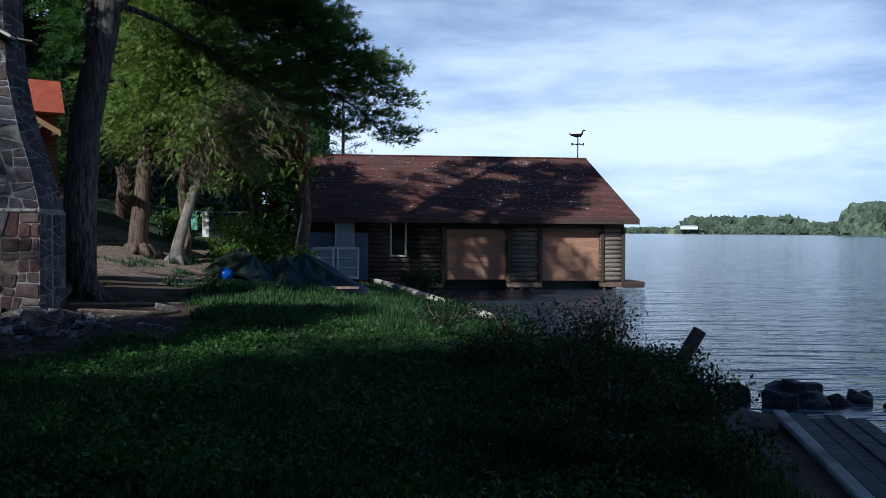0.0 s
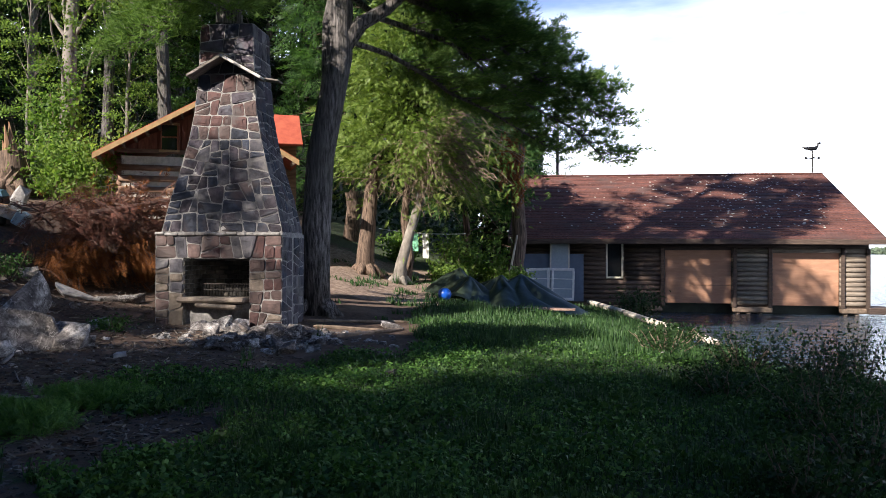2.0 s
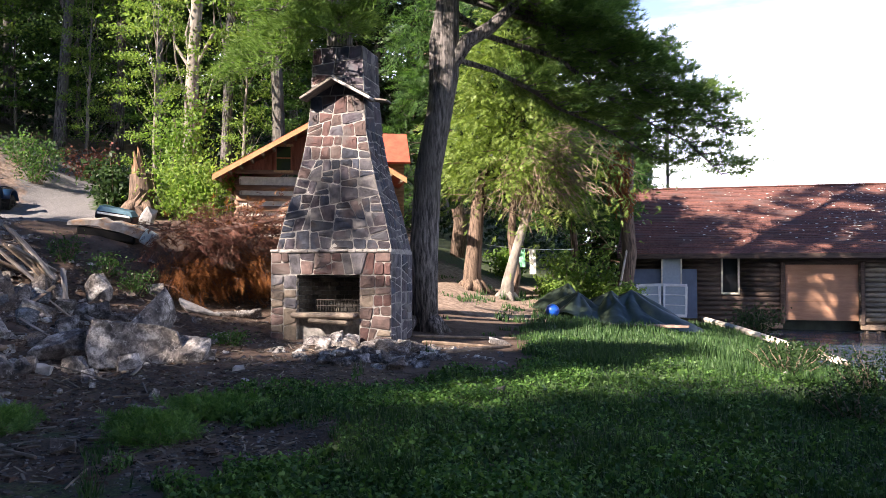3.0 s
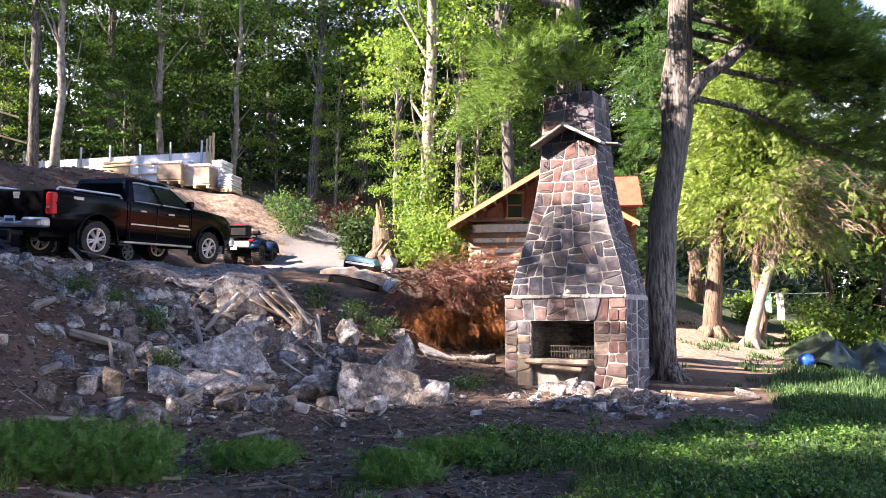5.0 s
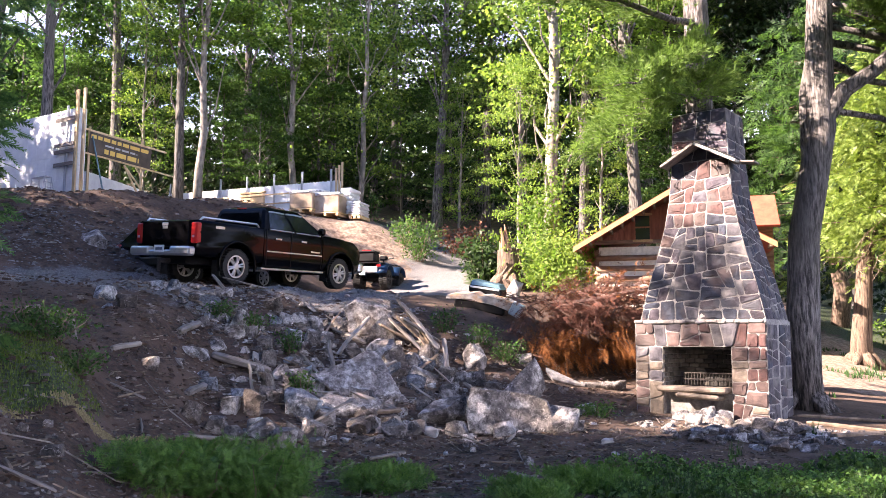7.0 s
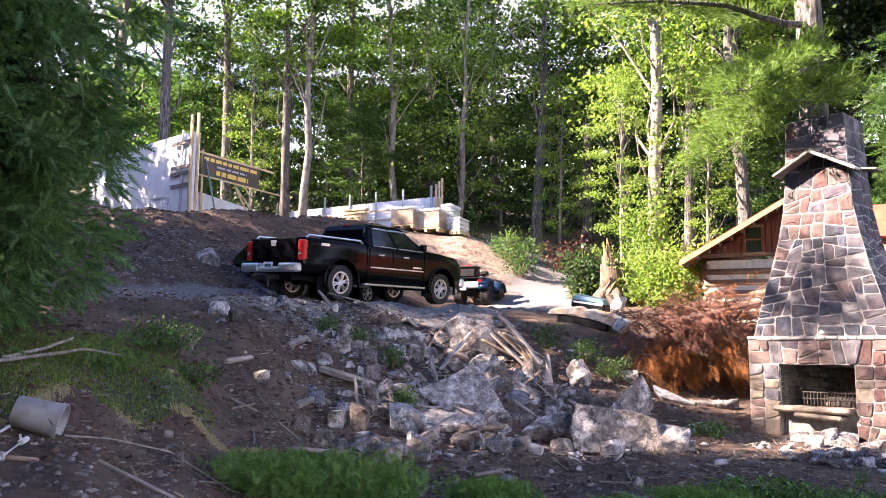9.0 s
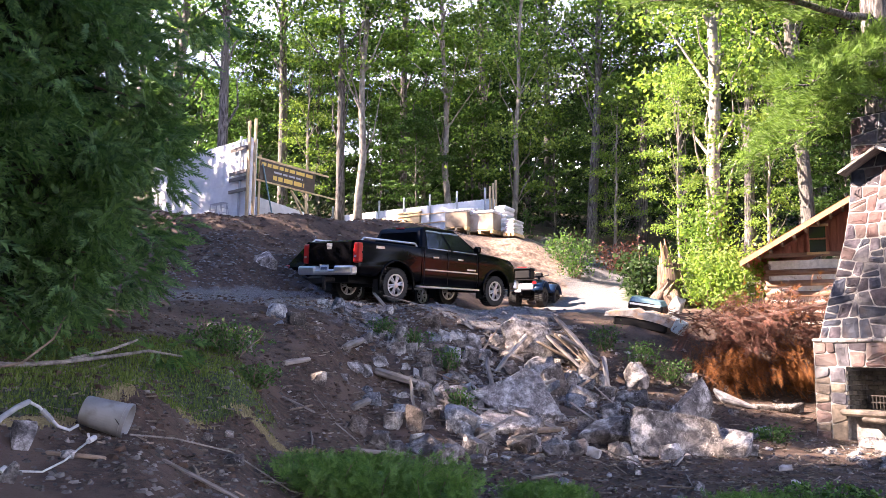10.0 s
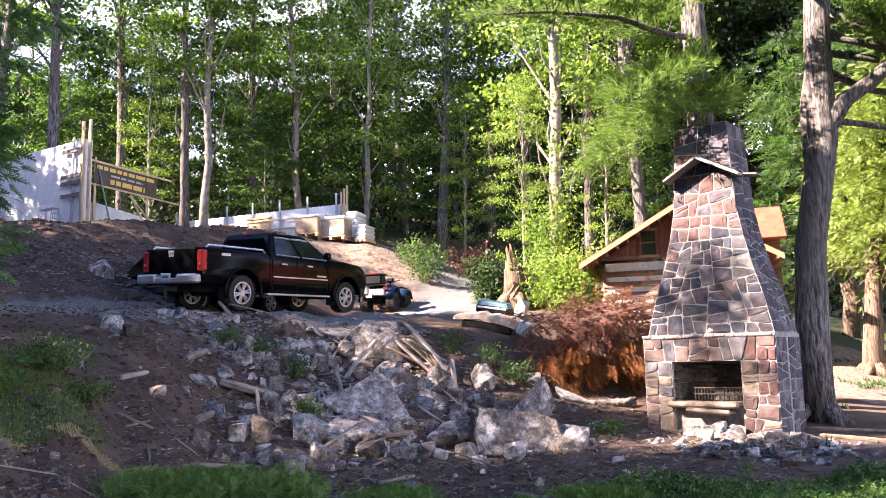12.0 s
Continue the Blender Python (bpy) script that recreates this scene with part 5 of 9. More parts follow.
def wheel(parent, c, r, width, rim, spokes=6, seed=0):
    """A tyre with tread lugs, a bright spoked rim and a hub; the axle runs along x."""
    w = part("wheel", Mesh().ring(c, (1, 0, 0), r * 0.94, r * 0.6, width * 0.9, 28), M["rubber"], parent)
    lugs = Mesh()
    for k in range(30):
        a = 2 * math.pi * k / 30
        for sx in (-1, 1):
            lugs.box((c[0] + sx * width * 0.26, c[1] + math.cos(a + 0.05 * sx) * r * 0.965, c[2] + math.sin(a + 0.05 * sx) * r * 0.965), (width * 0.46, 0.05 * r / 0.4, 0.07 * r), Matrix.Rotation(a - math.pi / 2, 3, "X"))
    part("tyre", lugs, M["rubber"], w)
    side = 1
    hub = Mesh().ring((c[0] + side * width * 0.36, c[1], c[2]), (1, 0, 0), r * 0.64, r * 0.56, width * 0.24, 28)
    hub.ring((c[0] - side * width * 0.36, c[1], c[2]), (1, 0, 0), r * 0.64, r * 0.5, width * 0.2, 28)
    for k in range(spokes):
        a = 2 * math.pi * k / spokes + 0.2
        for da in (-0.16, 0.16):
            d = Vector((0, math.cos(a + da), math.sin(a + da)))
            hub.tube([Vector((c[0] + side * width * 0.42, c[1], c[2])) + d * r * 0.12, Vector((c[0] + side * width * 0.4, c[1], c[2])) + d * r * 0.6], [r * 0.06, r * 0.05], 6)
    hub.ring((c[0] + side * width * 0.42, c[1], c[2]), (1, 0, 0), r * 0.17, 0.001, 0.05, 14)
    part("rim", hub, rim, w)
    part("brake_disc", Mesh().ring((c[0], c[1], c[2]), (1, 0, 0), r * 0.58, 0.01, width * 0.3, 20), M["black_plastic"], w)
    return w


def loft(sections, close=True):
    """Skin over rings with the same number of corners."""
    m = Mesh()
    k = len(sections[0])
    v = [p for s in sections for p in s]
    f = [(i * k + j, i * k + (j + 1) % k, (i + 1) * k + (j + 1) % k, (i + 1) * k + j) for i in range(len(sections) - 1) for j in range(k)]
    if close:
        f += [tuple(range(k))[::-1], tuple(range(len(v) - k, len(v)))]
    return m.add(v, f)


def body_ring(y, half, z0, z1, r=0.09, tuck=0.05):
    """A rounded car section at y: half width, bottom and top, with a crease low on the flank and a soft shoulder."""
    h = z1 - z0
    right = [(half - tuck - 0.04, z0), (half - tuck, z0 + 0.02), (half - 0.015, z0 + 0.16 * h), (half, z0 + 0.3 * h), (half - 0.012, z0 + 0.36 * h), (half - 0.004, z0 + 0.66 * h),
             (half - 0.02, z1 - r), (half - 0.35 * r - 0.012, z1 - 0.35 * r), (half - r, z1)]
    return [(x, y, z) for x, z in right] + [(-x, y, z) for x, z in right[::-1]]


def creased(ob, angle=32):
    """Smooth panels with sharp folds."""
    ob.data.shade_smooth()
    ob.data.set_sharp_from_angle(angle=radians(angle))
    return ob


def cut_arches(mesh_ob, wheels, r, half):
    """Opens the wheel arches in a body with plain cylinders."""
    for y, z in wheels:
        cyl = new("cutter", Mesh().ring((0, y, z), (1, 0, 0), r, 0.002, 2 * half + 0.6, 28).data("cutter", M["black_plastic"]))
        cyl.parent = mesh_ob.parent
        md = mesh_ob.modifiers.new("arch", "BOOLEAN")
        md.object, md.operation, md.solver = cyl, "DIFFERENCE", "EXACT"
        bpy.context.view_layer.update()
        me = bpy.data.meshes.new_from_object(mesh_ob.evaluated_get(bpy.context.evaluated_depsgraph_get()))
        mesh_ob.modifiers.clear()
        mesh_ob.data = me
        bpy.data.objects.remove(cyl)


def pickup():
    """Crew-cab pickup: x to its right, y ahead, z up from the ground under it."""
    truck = thing("pickup_truck", Matrix.Translation((-17.55, 8.54, 2.8)) @ Matrix.Rotation(radians(15.4), 4, "Z") @ Matrix.Rotation(radians(1.3), 4, "X") @ Matrix.Rotation(radians(3.3), 4, "Y"), "glossy black crew-cab pickup truck with chrome trim", "pickup truck")
    hw, base = 1.0, 3.64
    P = truck
    # bed, cab lower body and bonnet as three shells
    bed = part("bed", loft([body_ring(-1.16, hw - 0.03, 0.62, 1.36), body_ring(-1.1, hw, 0.58, 1.37), body_ring(0.8, hw, 0.52, 1.36)]), M["truck_black"], P, smooth=False)
    cab = part("cab_body", loft([body_ring(0.83, hw, 0.46, 1.36), body_ring(1.6, hw, 0.44, 1.35), body_ring(2.9, hw, 0.44, 1.33)]), M["truck_black"], P)
    nose = part("bonnet", loft([body_ring(2.93, hw, 0.44, 1.36), body_ring(3.6, hw + 0.01, 0.48, 1.33), body_ring(4.3, hw - 0.02, 0.48, 1.27, 0.12), body_ring(4.58, hw - 0.1, 0.5, 1.16, 0.14)]), M["truck_black"], P)
    cut_arches(bed, [(0, 0.42)], 0.53, hw)
    cut_arches(nose, [(base, 0.42)], 0.53, hw)
    part("bed_floor", Mesh().box((0, -0.2, 0.8), (1.5, 1.8, 0.06)), M["black_plastic"], P)
    for ob in (bed, cab, nose):
        creased(ob)
    # greenhouse: upright rear wall, long roof, raked windscreen
    roof = [(-0.91, 0.84, 1.34), (0.91, 0.84, 1.34), (0.92, 3.1, 1.31), (-0.92, 3.1, 1.31)]
    top = [(-0.77, 0.98, 1.81), (0.77, 0.98, 1.81), (0.77, 2.32, 1.81), (-0.77, 2.32, 1.81)]

    def cab_ring(z, half, y0, y1, c):
        return [(-half + c, y0, z), (half - c, y0, z), (half, y0 + c, z), (half, y1 - c, z), (half - c, y1, z), (-half + c, y1, z), (-half, y1 - c, z), (-half, y0 + c, z)]
    creased(part("cab_top", loft([cab_ring(1.32, 0.915, 0.835, 3.11, 0.05), cab_ring(1.81, 0.77, 0.98, 2.32, 0.05), cab_ring(1.865, 0.735, 1.02, 2.24, 0.06), cab_ring(1.895, 0.66, 1.1, 2.12, 0.08)]), M["truck_black"], P))

    def pane(name, quad, out, material, label=""):
        q = [Vector(p) for p in quad]
        nrm = (q[1] - q[0]).cross(q[2] - q[0]).normalized()
        if nrm.dot(Vector(out)) < 0:
            nrm = -nrm
        return part(name, Mesh().add([p + nrm * 0.012 for p in q] + [p - nrm * 0.01 for p in q], [(0, 1, 2, 3), (7, 6, 5, 4), (0, 4, 5, 1), (1, 5, 6, 2), (2, 6, 7, 3), (3, 7, 4, 0)]), material, P, label)

    def mixp(a, b, c, d, s, t):
        a, b, c, d = (Vector(k) for k in (a, b, c, d))
        return a.lerp(b, s).lerp(d.lerp(c, s), t)
    for sg in (1, -1):
        A, B, C, D = ((sg * p[0], p[1], p[2]) for p in ((0.91, 0.84, 1.34), (0.92, 3.1, 1.31), (0.77, 2.32, 1.81), (0.77, 0.98, 1.81)))
        for s0, s1, t1 in ((0.1, 0.46, 0.88), (0.51, 0.91, 0.88)):
            pane("side_window", [mixp(A, B, C, D, s0, 0.08), mixp(A, B, C, D, s1, 0.08), mixp(A, B, C, D, s1, t1), mixp(A, B, C, D, s0, t1)], (sg, 0, 0), M["side_glass"])
            m = Mesh()
            m.tube([mixp(A, B, C, D, s0, t1 + 0.05) + Vector((sg * 0.02, 0, 0)), mixp(A, B, C, D, (s0 + s1) / 2, t1 + 0.07) + Vector((sg * 0.02, 0, 0)), mixp(A, B, C, D, s1, t1 + 0.04) + Vector((sg * 0.02, 0, 0))], 0.022, 6)
            part("window_visor", m, M["chrome"], P)
            part("sill_trim", Mesh().tube([mixp(A, B, C, D, s0, 0.03) + Vector((sg * 0.02, 0, 0)), mixp(A, B, C, D, s1, 0.03) + Vector((sg * 0.02, 0, 0))], 0.016, 6), M["chrome"], P)
    pane("rear_window", [mixp(roof[0], roof[1], top[1], top[0], s, t) for s, t in ((0.08, 0.12), (0.92, 0.12), (0.9, 0.86), (0.1, 0.86))], (0, -1, 0.3), M["tint_glass"])
    pane("windscreen", [mixp(roof[2], roof[3], top[3], top[2], s, t) for s, t in ((0.06, 0.08), (0.94, 0.08), (0.92, 0.9), (0.08, 0.9))], (0, 1, 0.5), M["tint_glass"])
    for k, x in enumerate((-0.1, 0.0, 0.1)):
        part("brake_lamp", Mesh().soft_box((x, 1.0, 1.865), (0.09, 0.03, 0.025), 0.005), M["red_lens"], P)
    # tailgate, lamps, bumper
    gate = part("tailgate", Mesh().soft_box((0, -1.185, 1.06), (1.58, 0.07, 0.6), 0.03), M["truck_black"], P)
    part("badge", Mesh().soft_box((0, -1.225, 1.2), (0.16, 0.012, 0.06), 0.004), M["chrome"], gate)
    part("handle", Mesh().soft_box((0, -1.225, 1.27), (0.2, 0.02, 0.07), 0.01), M["chrome"], gate)
    for sg in (-1, 1):
        lamp = part("tail_lamp", Mesh().soft_box((sg * 0.9, -1.13, 1.08), (0.19, 0.16, 0.46), 0.03), M["red_lens"], P)
        part("reverse_lamp", Mesh().soft_box((sg * 0.9, -1.212, 1.0), (0.08, 0.012, 0.05), 0.008), M["chrome"], lamp)
    part("rear_bumper", Mesh().soft_box((-0.66, -1.28, 0.68), (0.64, 0.2, 0.2), 0.04).soft_box((0.66, -1.28, 0.68), (0.64, 0.2, 0.2), 0.04).soft_box((0, -1.27, 0.64), (0.8, 0.16, 0.12), 0.03), M["chrome"], P)
    pl = part("number_plate", Mesh().soft_box((0.02, -1.37, 0.72), (0.32, 0.012, 0.16), 0.004), M["plate"], P)
    part("plate_bar", Mesh().box((0.02, -1.379, 0.72), (0.22, 0.004, 0.06)), M["bar_mark"], pl)
    part("tow_hitch", Mesh().soft_box((0.05, -1.25, 0.47), (0.1, 0.3, 0.1), 0.01).soft_box((0.05, -1.38, 0.36), (0.08, 0.06, 0.24), 0.01), M["iron"], P)
    for sg in (-1, 1):
        part("bed_rail", Mesh().tube([(sg * 0.88, -1.02, 1.36), (sg * 0.88, -0.96, 1.43), (sg * 0.88, 0.66, 1.43), (sg * 0.88, 0.74, 1.36)], 0.025, 8), M["chrome"], P)
        part("running_board", Mesh().soft_box((sg * (hw + 0.03), 1.75, 0.4), (0.16, 2.2, 0.05), 0.015), M["chrome"], P)
        part("side_moulding", Mesh().soft_box((sg * (hw + 0.005), 1.9, 0.82), (0.02, 1.95, 0.035), 0.006), M["chrome"], P)
        part("mirror", Mesh().soft_box((sg * 1.1, 2.72, 1.42), (0.22, 0.12, 0.17), 0.04), M["truck_black"], P)
        for y in (1.28, 2.18):
            part("door_handle", Mesh().soft_box((sg * (hw + 0.015), y, 1.13), (0.035, 0.2, 0.045), 0.012), M["chrome"], P)
        for y in (0.9, 1.74, 2.86):
            part("door_seam", Mesh().box((sg * (hw - 0.002), y, 0.92), (0.012, 0.012, 0.86)), M["black_plastic"], P)
        part("name_badge", Mesh().box((sg * (hw + 0.012), 2.62, 0.9), (0.01, 0.34, 0.04)), M["chrome"], P)
        part("side_mark", Mesh().box((sg * (hw + 0.004), -0.55, 1.24), (0.008, 0.26, 0.06)), M["chrome"], P)
    for x in (-0.84, 0.84):
        for y in (0, base):
            w = wheel(P, (x, y, 0.405), 0.405, 0.28, M["chrome"])
    for sg in (-1, 1):
        for y in (0, base):
            arc = [(sg * (hw + 0.004), y + 0.545 * math.cos(a), 0.42 + 0.545 * math.sin(a)) for a in (math.pi * k / 12 for k in range(-1, 14))]
            part("arch_lip", Mesh().tube(arc, 0.035, 6), M["truck_black"], P, smooth=True)
            part("mud_flap", Mesh().soft_box((sg * 0.86, y - 0.5, 0.36), (0.26, 0.02, 0.34), 0.006), M["rubber"], P)
    part("chassis", Mesh().box((0, 1.7, 0.5), (0.9, 5.4, 0.16)).tube([(-0.8, 0, 0.41), (0.8, 0, 0.41)], 0.07, 8).tube([(-0.8, base, 0.41), (0.8, base, 0.41)], 0.06, 8), M["black_plastic"], P)
    part("front_bumper", Mesh().soft_box((0, 4.62, 0.6), (1.9, 0.2, 0.26), 0.05), M["chrome"], P)
    part("head_lamp", Mesh().soft_box((0.78, 4.42, 1.0), (0.3, 0.2, 0.26), 0.04), M["side_glass"], P)
    part("head_lamp", Mesh().soft_box((-0.78, 4.42, 1.0), (0.3, 0.2, 0.26), 0.04), M["side_glass"], P)
    return truck


pickup()


def parked_car():
    """The dark car parked beyond the pickup; its tail and wheels show past it."""
    car = thing("parked_car", Matrix.Translation((-19.75, 8.6, 2.86)) @ Matrix.Rotation(radians(20), 4, "Z"), "dark estate car parked beyond the pickup truck", "car")
    body = part("body", loft([body_ring(-0.95, 0.82, 0.4, 0.9), body_ring(-0.85, 0.88, 0.34, 1.02), body_ring(0.5, 0.9, 0.3, 1.0), body_ring(2.4, 0.9, 0.3, 0.98), body_ring(3.4, 0.86, 0.32, 0.86), body_ring(3.6, 0.76, 0.36, 0.7)]), M["truck_black"], car)
    cut_arches(body, [(0, 0.33), (2.65, 0.33)], 0.4, 0.9)
    lo = [(-0.8, -0.85, 1.0), (0.8, -0.85, 1.0), (0.8, 2.45, 0.97), (-0.8, 2.45, 0.97)]
    hi = [(-0.6, -0.5, 1.46), (0.6, -0.5, 1.46), (0.6, 1.5, 1.46), (-0.6, 1.5, 1.46)]
    part("cabin_top", Mesh().add(lo + hi, [(3, 2, 1, 0), (4, 5, 6, 7), (0, 1, 5, 4), (1, 2, 6, 5), (2, 3, 7, 6), (3, 0, 4, 7)]), M["tint_glass"], car)
    part("rear_bumper", Mesh().soft_box((0, -0.98, 0.5), (1.7, 0.14, 0.24), 0.05), M["black_plastic"], car)
    for sg in (-1, 1):
        part("tail_lamp", Mesh().soft_box((sg * 0.76, -0.92, 0.84), (0.2, 0.1, 0.26), 0.03), M["red_lens"], car)
        for y in (0, 2.65):
            wheel(car, (sg * 0.78, y, 0.33), 0.33, 0.2, M["chrome"])
    return car


parked_car()


def utility_vehicle():
    """Blue quad bike seen from behind: fat tyres, black cargo box on the rear rack, handlebar."""
    x, y = polar(52.6, 24.4)
    utv = thing("quad_bike", Matrix.Translation((x, y, ground(x, y) + 0.02)) @ Matrix.Rotation(radians(33), 4, "Z") @ Matrix.Scale(0.95, 4), "dark blue quad bike with a black cargo box", "quad bike")
    for sg in (-1, 1):
        for yy in (0.0, 1.25):
            wheel(utv, (sg * 0.44, yy, 0.31), 0.31, 0.26, M["iron"], 5)
        for name, yy in (("rear_mudguard", 0.0), ("front_mudguard", 1.25)):
            rings = [[(sg * 0.2, yy + r * math.cos(a), 0.4 + r * math.sin(a)) if i == 0 else (sg * 0.6, yy + r * math.cos(a), 0.38 + r * math.sin(a)) if i == 1 else
                      (sg * 0.6, yy + (r - 0.03) * math.cos(a), 0.38 + (r - 0.03) * math.sin(a)) if i == 2 else (sg * 0.2, yy + (r - 0.03) * math.cos(a), 0.4 + (r - 0.03) * math.sin(a)) for i in range(4)]
                     for r, a in ((0.42, math.pi * (0.08 + 0.105 * k)) for k in range(9))]
            part(name, loft(rings), M["utv_blue"], utv, smooth=True)
        part("tail_lamp", Mesh().soft_box((sg * 0.34, -0.4, 0.72), (0.14, 0.05, 0.07), 0.012), M["red_lens"], utv)
        part("foot_board", Mesh().soft_box((sg * 0.4, 0.62, 0.36), (0.24, 0.5, 0.04), 0.01), M["black_plastic"], utv)
        part("grip", Mesh().tube([(sg * 0.2, 0.98, 1.06), (sg * 0.4, 0.9, 1.08)], 0.022, 6), M["rubber"], utv)
    part("frame", Mesh().soft_box((0, 0.6, 0.42), (0.34, 1.5, 0.2), 0.04).tube([(-0.44, 0, 0.31), (0.44, 0, 0.31)], 0.04, 6).tube([(-0.44, 1.25, 0.31), (0.44, 1.25, 0.31)], 0.04, 6), M["black_plastic"], utv)
    part("rear_panel", Mesh().soft_box((0, -0.36, 0.6), (0.62, 0.08, 0.22), 0.03), M["galvanised_grey"], utv, "grey plastic rear panel")
    part("number_plate", Mesh().soft_box((-0.2, -0.42, 0.5), (0.2, 0.012, 0.13), 0.004), M["plate"], utv)
    part("seat", loft([[(-0.17, yy, z - 0.16), (0.17, yy, z - 0.16), (0.19, yy, z - 0.04), (0.12, yy, z), (-0.12, yy, z), (-0.19, yy, z - 0.04)] for yy, z in ((0.05, 0.86), (0.3, 0.84), (0.6, 0.8), (0.85, 0.86))]), M["black_plastic"], utv, smooth=True)
    part("fuel_tank", loft([[(-w, yy, 0.55), (w, yy, 0.55), (w, yy, z - 0.08), (w * 0.6, yy, z), (-w * 0.6, yy, z), (-w, yy, z - 0.08)] for yy, w, z in ((0.84, 0.18, 0.86), (1.05, 0.22, 0.95), (1.4, 0.24, 0.86), (1.62, 0.16, 0.7))]), M["utv_blue"], utv, smooth=True)
    for zz, y0, y1, name in ((0.82, -0.42, 0.06, "rear_rack"), (0.86, 1.2, 1.66, "front_rack")):
        m = Mesh().tube([(-0.42, y0, zz), (0.42, y0, zz), (0.42, y1, zz), (-0.42, y1, zz), (-0.42, y0, zz)], 0.014, 5).tube([(0, (y0 + y1) / 2, zz), (0, (y0 + y1) / 2, zz - 0.3)], 0.03, 5)
        rack = part(name, m, M["black_plastic"], utv)
        for k in range(5):
            part("rack_bar", Mesh().tube([(-0.36 + 0.18 * k, y0, zz), (-0.36 + 0.18 * k, y1, zz)], 0.012, 5), M["black_plastic"], rack)
    box = part("cargo_box", Mesh().soft_box((-0.1, -0.16, 0.99), (0.62, 0.46, 0.32), 0.06), M["black_plastic"], utv)
    part("box_lid", Mesh().soft_box((-0.1, -0.16, 1.17), (0.64, 0.48, 0.07), 0.03), M["black_plastic"], box)
    part("red_strap", Mesh().soft_box((-0.1, -0.16, 1.215), (0.3, 0.3, 0.04), 0.015), M["red_lens"], box, "red cloth on the box lid")
    part("handlebar", Mesh().tube([(-0.3, 0.94, 1.07), (-0.12, 1.04, 1.04), (0.12, 1.04, 1.04), (0.3, 0.94, 1.07)], 0.016, 6).tube([(0, 1.06, 1.04), (0, 1.2, 0.7)], 0.03, 6), M["black_plastic"], utv)
    part("instrument_pod", Mesh().soft_box((0, 1.08, 1.1), (0.26, 0.2, 0.14), 0.04), M["black_plastic"], utv)
    return utv


utility_vehicle()


# ---- building site on the mound ----
M["foam"] = mat("foam", (0.58, 0.6, 0.63), (0.72, 0.735, 0.75), 3, 0.7, 0.05, piece=0.04)
M["wrap"] = mat("wrap", (0.2, 0.145, 0.1), (0.32, 0.25, 0.185), 3, 0.4, 0.1, stain=(0.42, 0.36, 0.3), stain_scale=1.3)
M["galvanised"] = plain("galvanised", (0.4, 0.43, 0.47), 0.4, 0.7)
M["sign_brown"] = mat("sign_brown", (0.045, 0.032, 0.024), (0.085, 0.06, 0.045), 4, 0.5, 0.05)
M["sign_gold"] = plain("sign_gold", (0.75, 0.5, 0.12), 0.5)
M["sign_white"] = plain("sign_white", (0.4, 0.4, 0.42), 0.5)
M["blue_plastic"] = plain("blue_plastic", (0.09, 0.19, 0.24), 0.5)


def block_wall(name, a, b, z0, rows, label):
    """Foam block wall from a to b: rows of blocks with toothed tops."""
    a, b = Vector((*a, 0)), Vector((*b, 0))
    l = (b - a).length
    wall = thing(name, basis((a.x, a.y, z0), (b - a)), label, "wall")
    n = max(1, round(l / 1.22))
    data = {}
    for r in range(rows):
        for i in range(n + (1 if r % 2 else 0)):
            x0 = max(0, (i - (0.5 if r % 2 else 0)) * l / n)
            x1 = min(l, (i + (0.5 if r % 2 else 1)) * l / n)
            w = round(x1 - x0, 3)
            if w not in data:
                m = Mesh().soft_box((0, 0, 0.205), (w - 0.008, 0.28, 0.402), 0.006)
                for k in range(max(1, int(w / 0.15))):
                    for sy in (-0.11, 0.11):
                        m.box((-w / 2 + 0.08 + k * 0.15, sy, 0.415), (0.07, 0.05, 0.024))
                data[w] = m.data("foam_block", M["foam"])
            ob = part("foam_block", data[w], M["foam"], wall)
            ob.location = ((x0 + x1) / 2, 0, r * 0.41)
    return wall


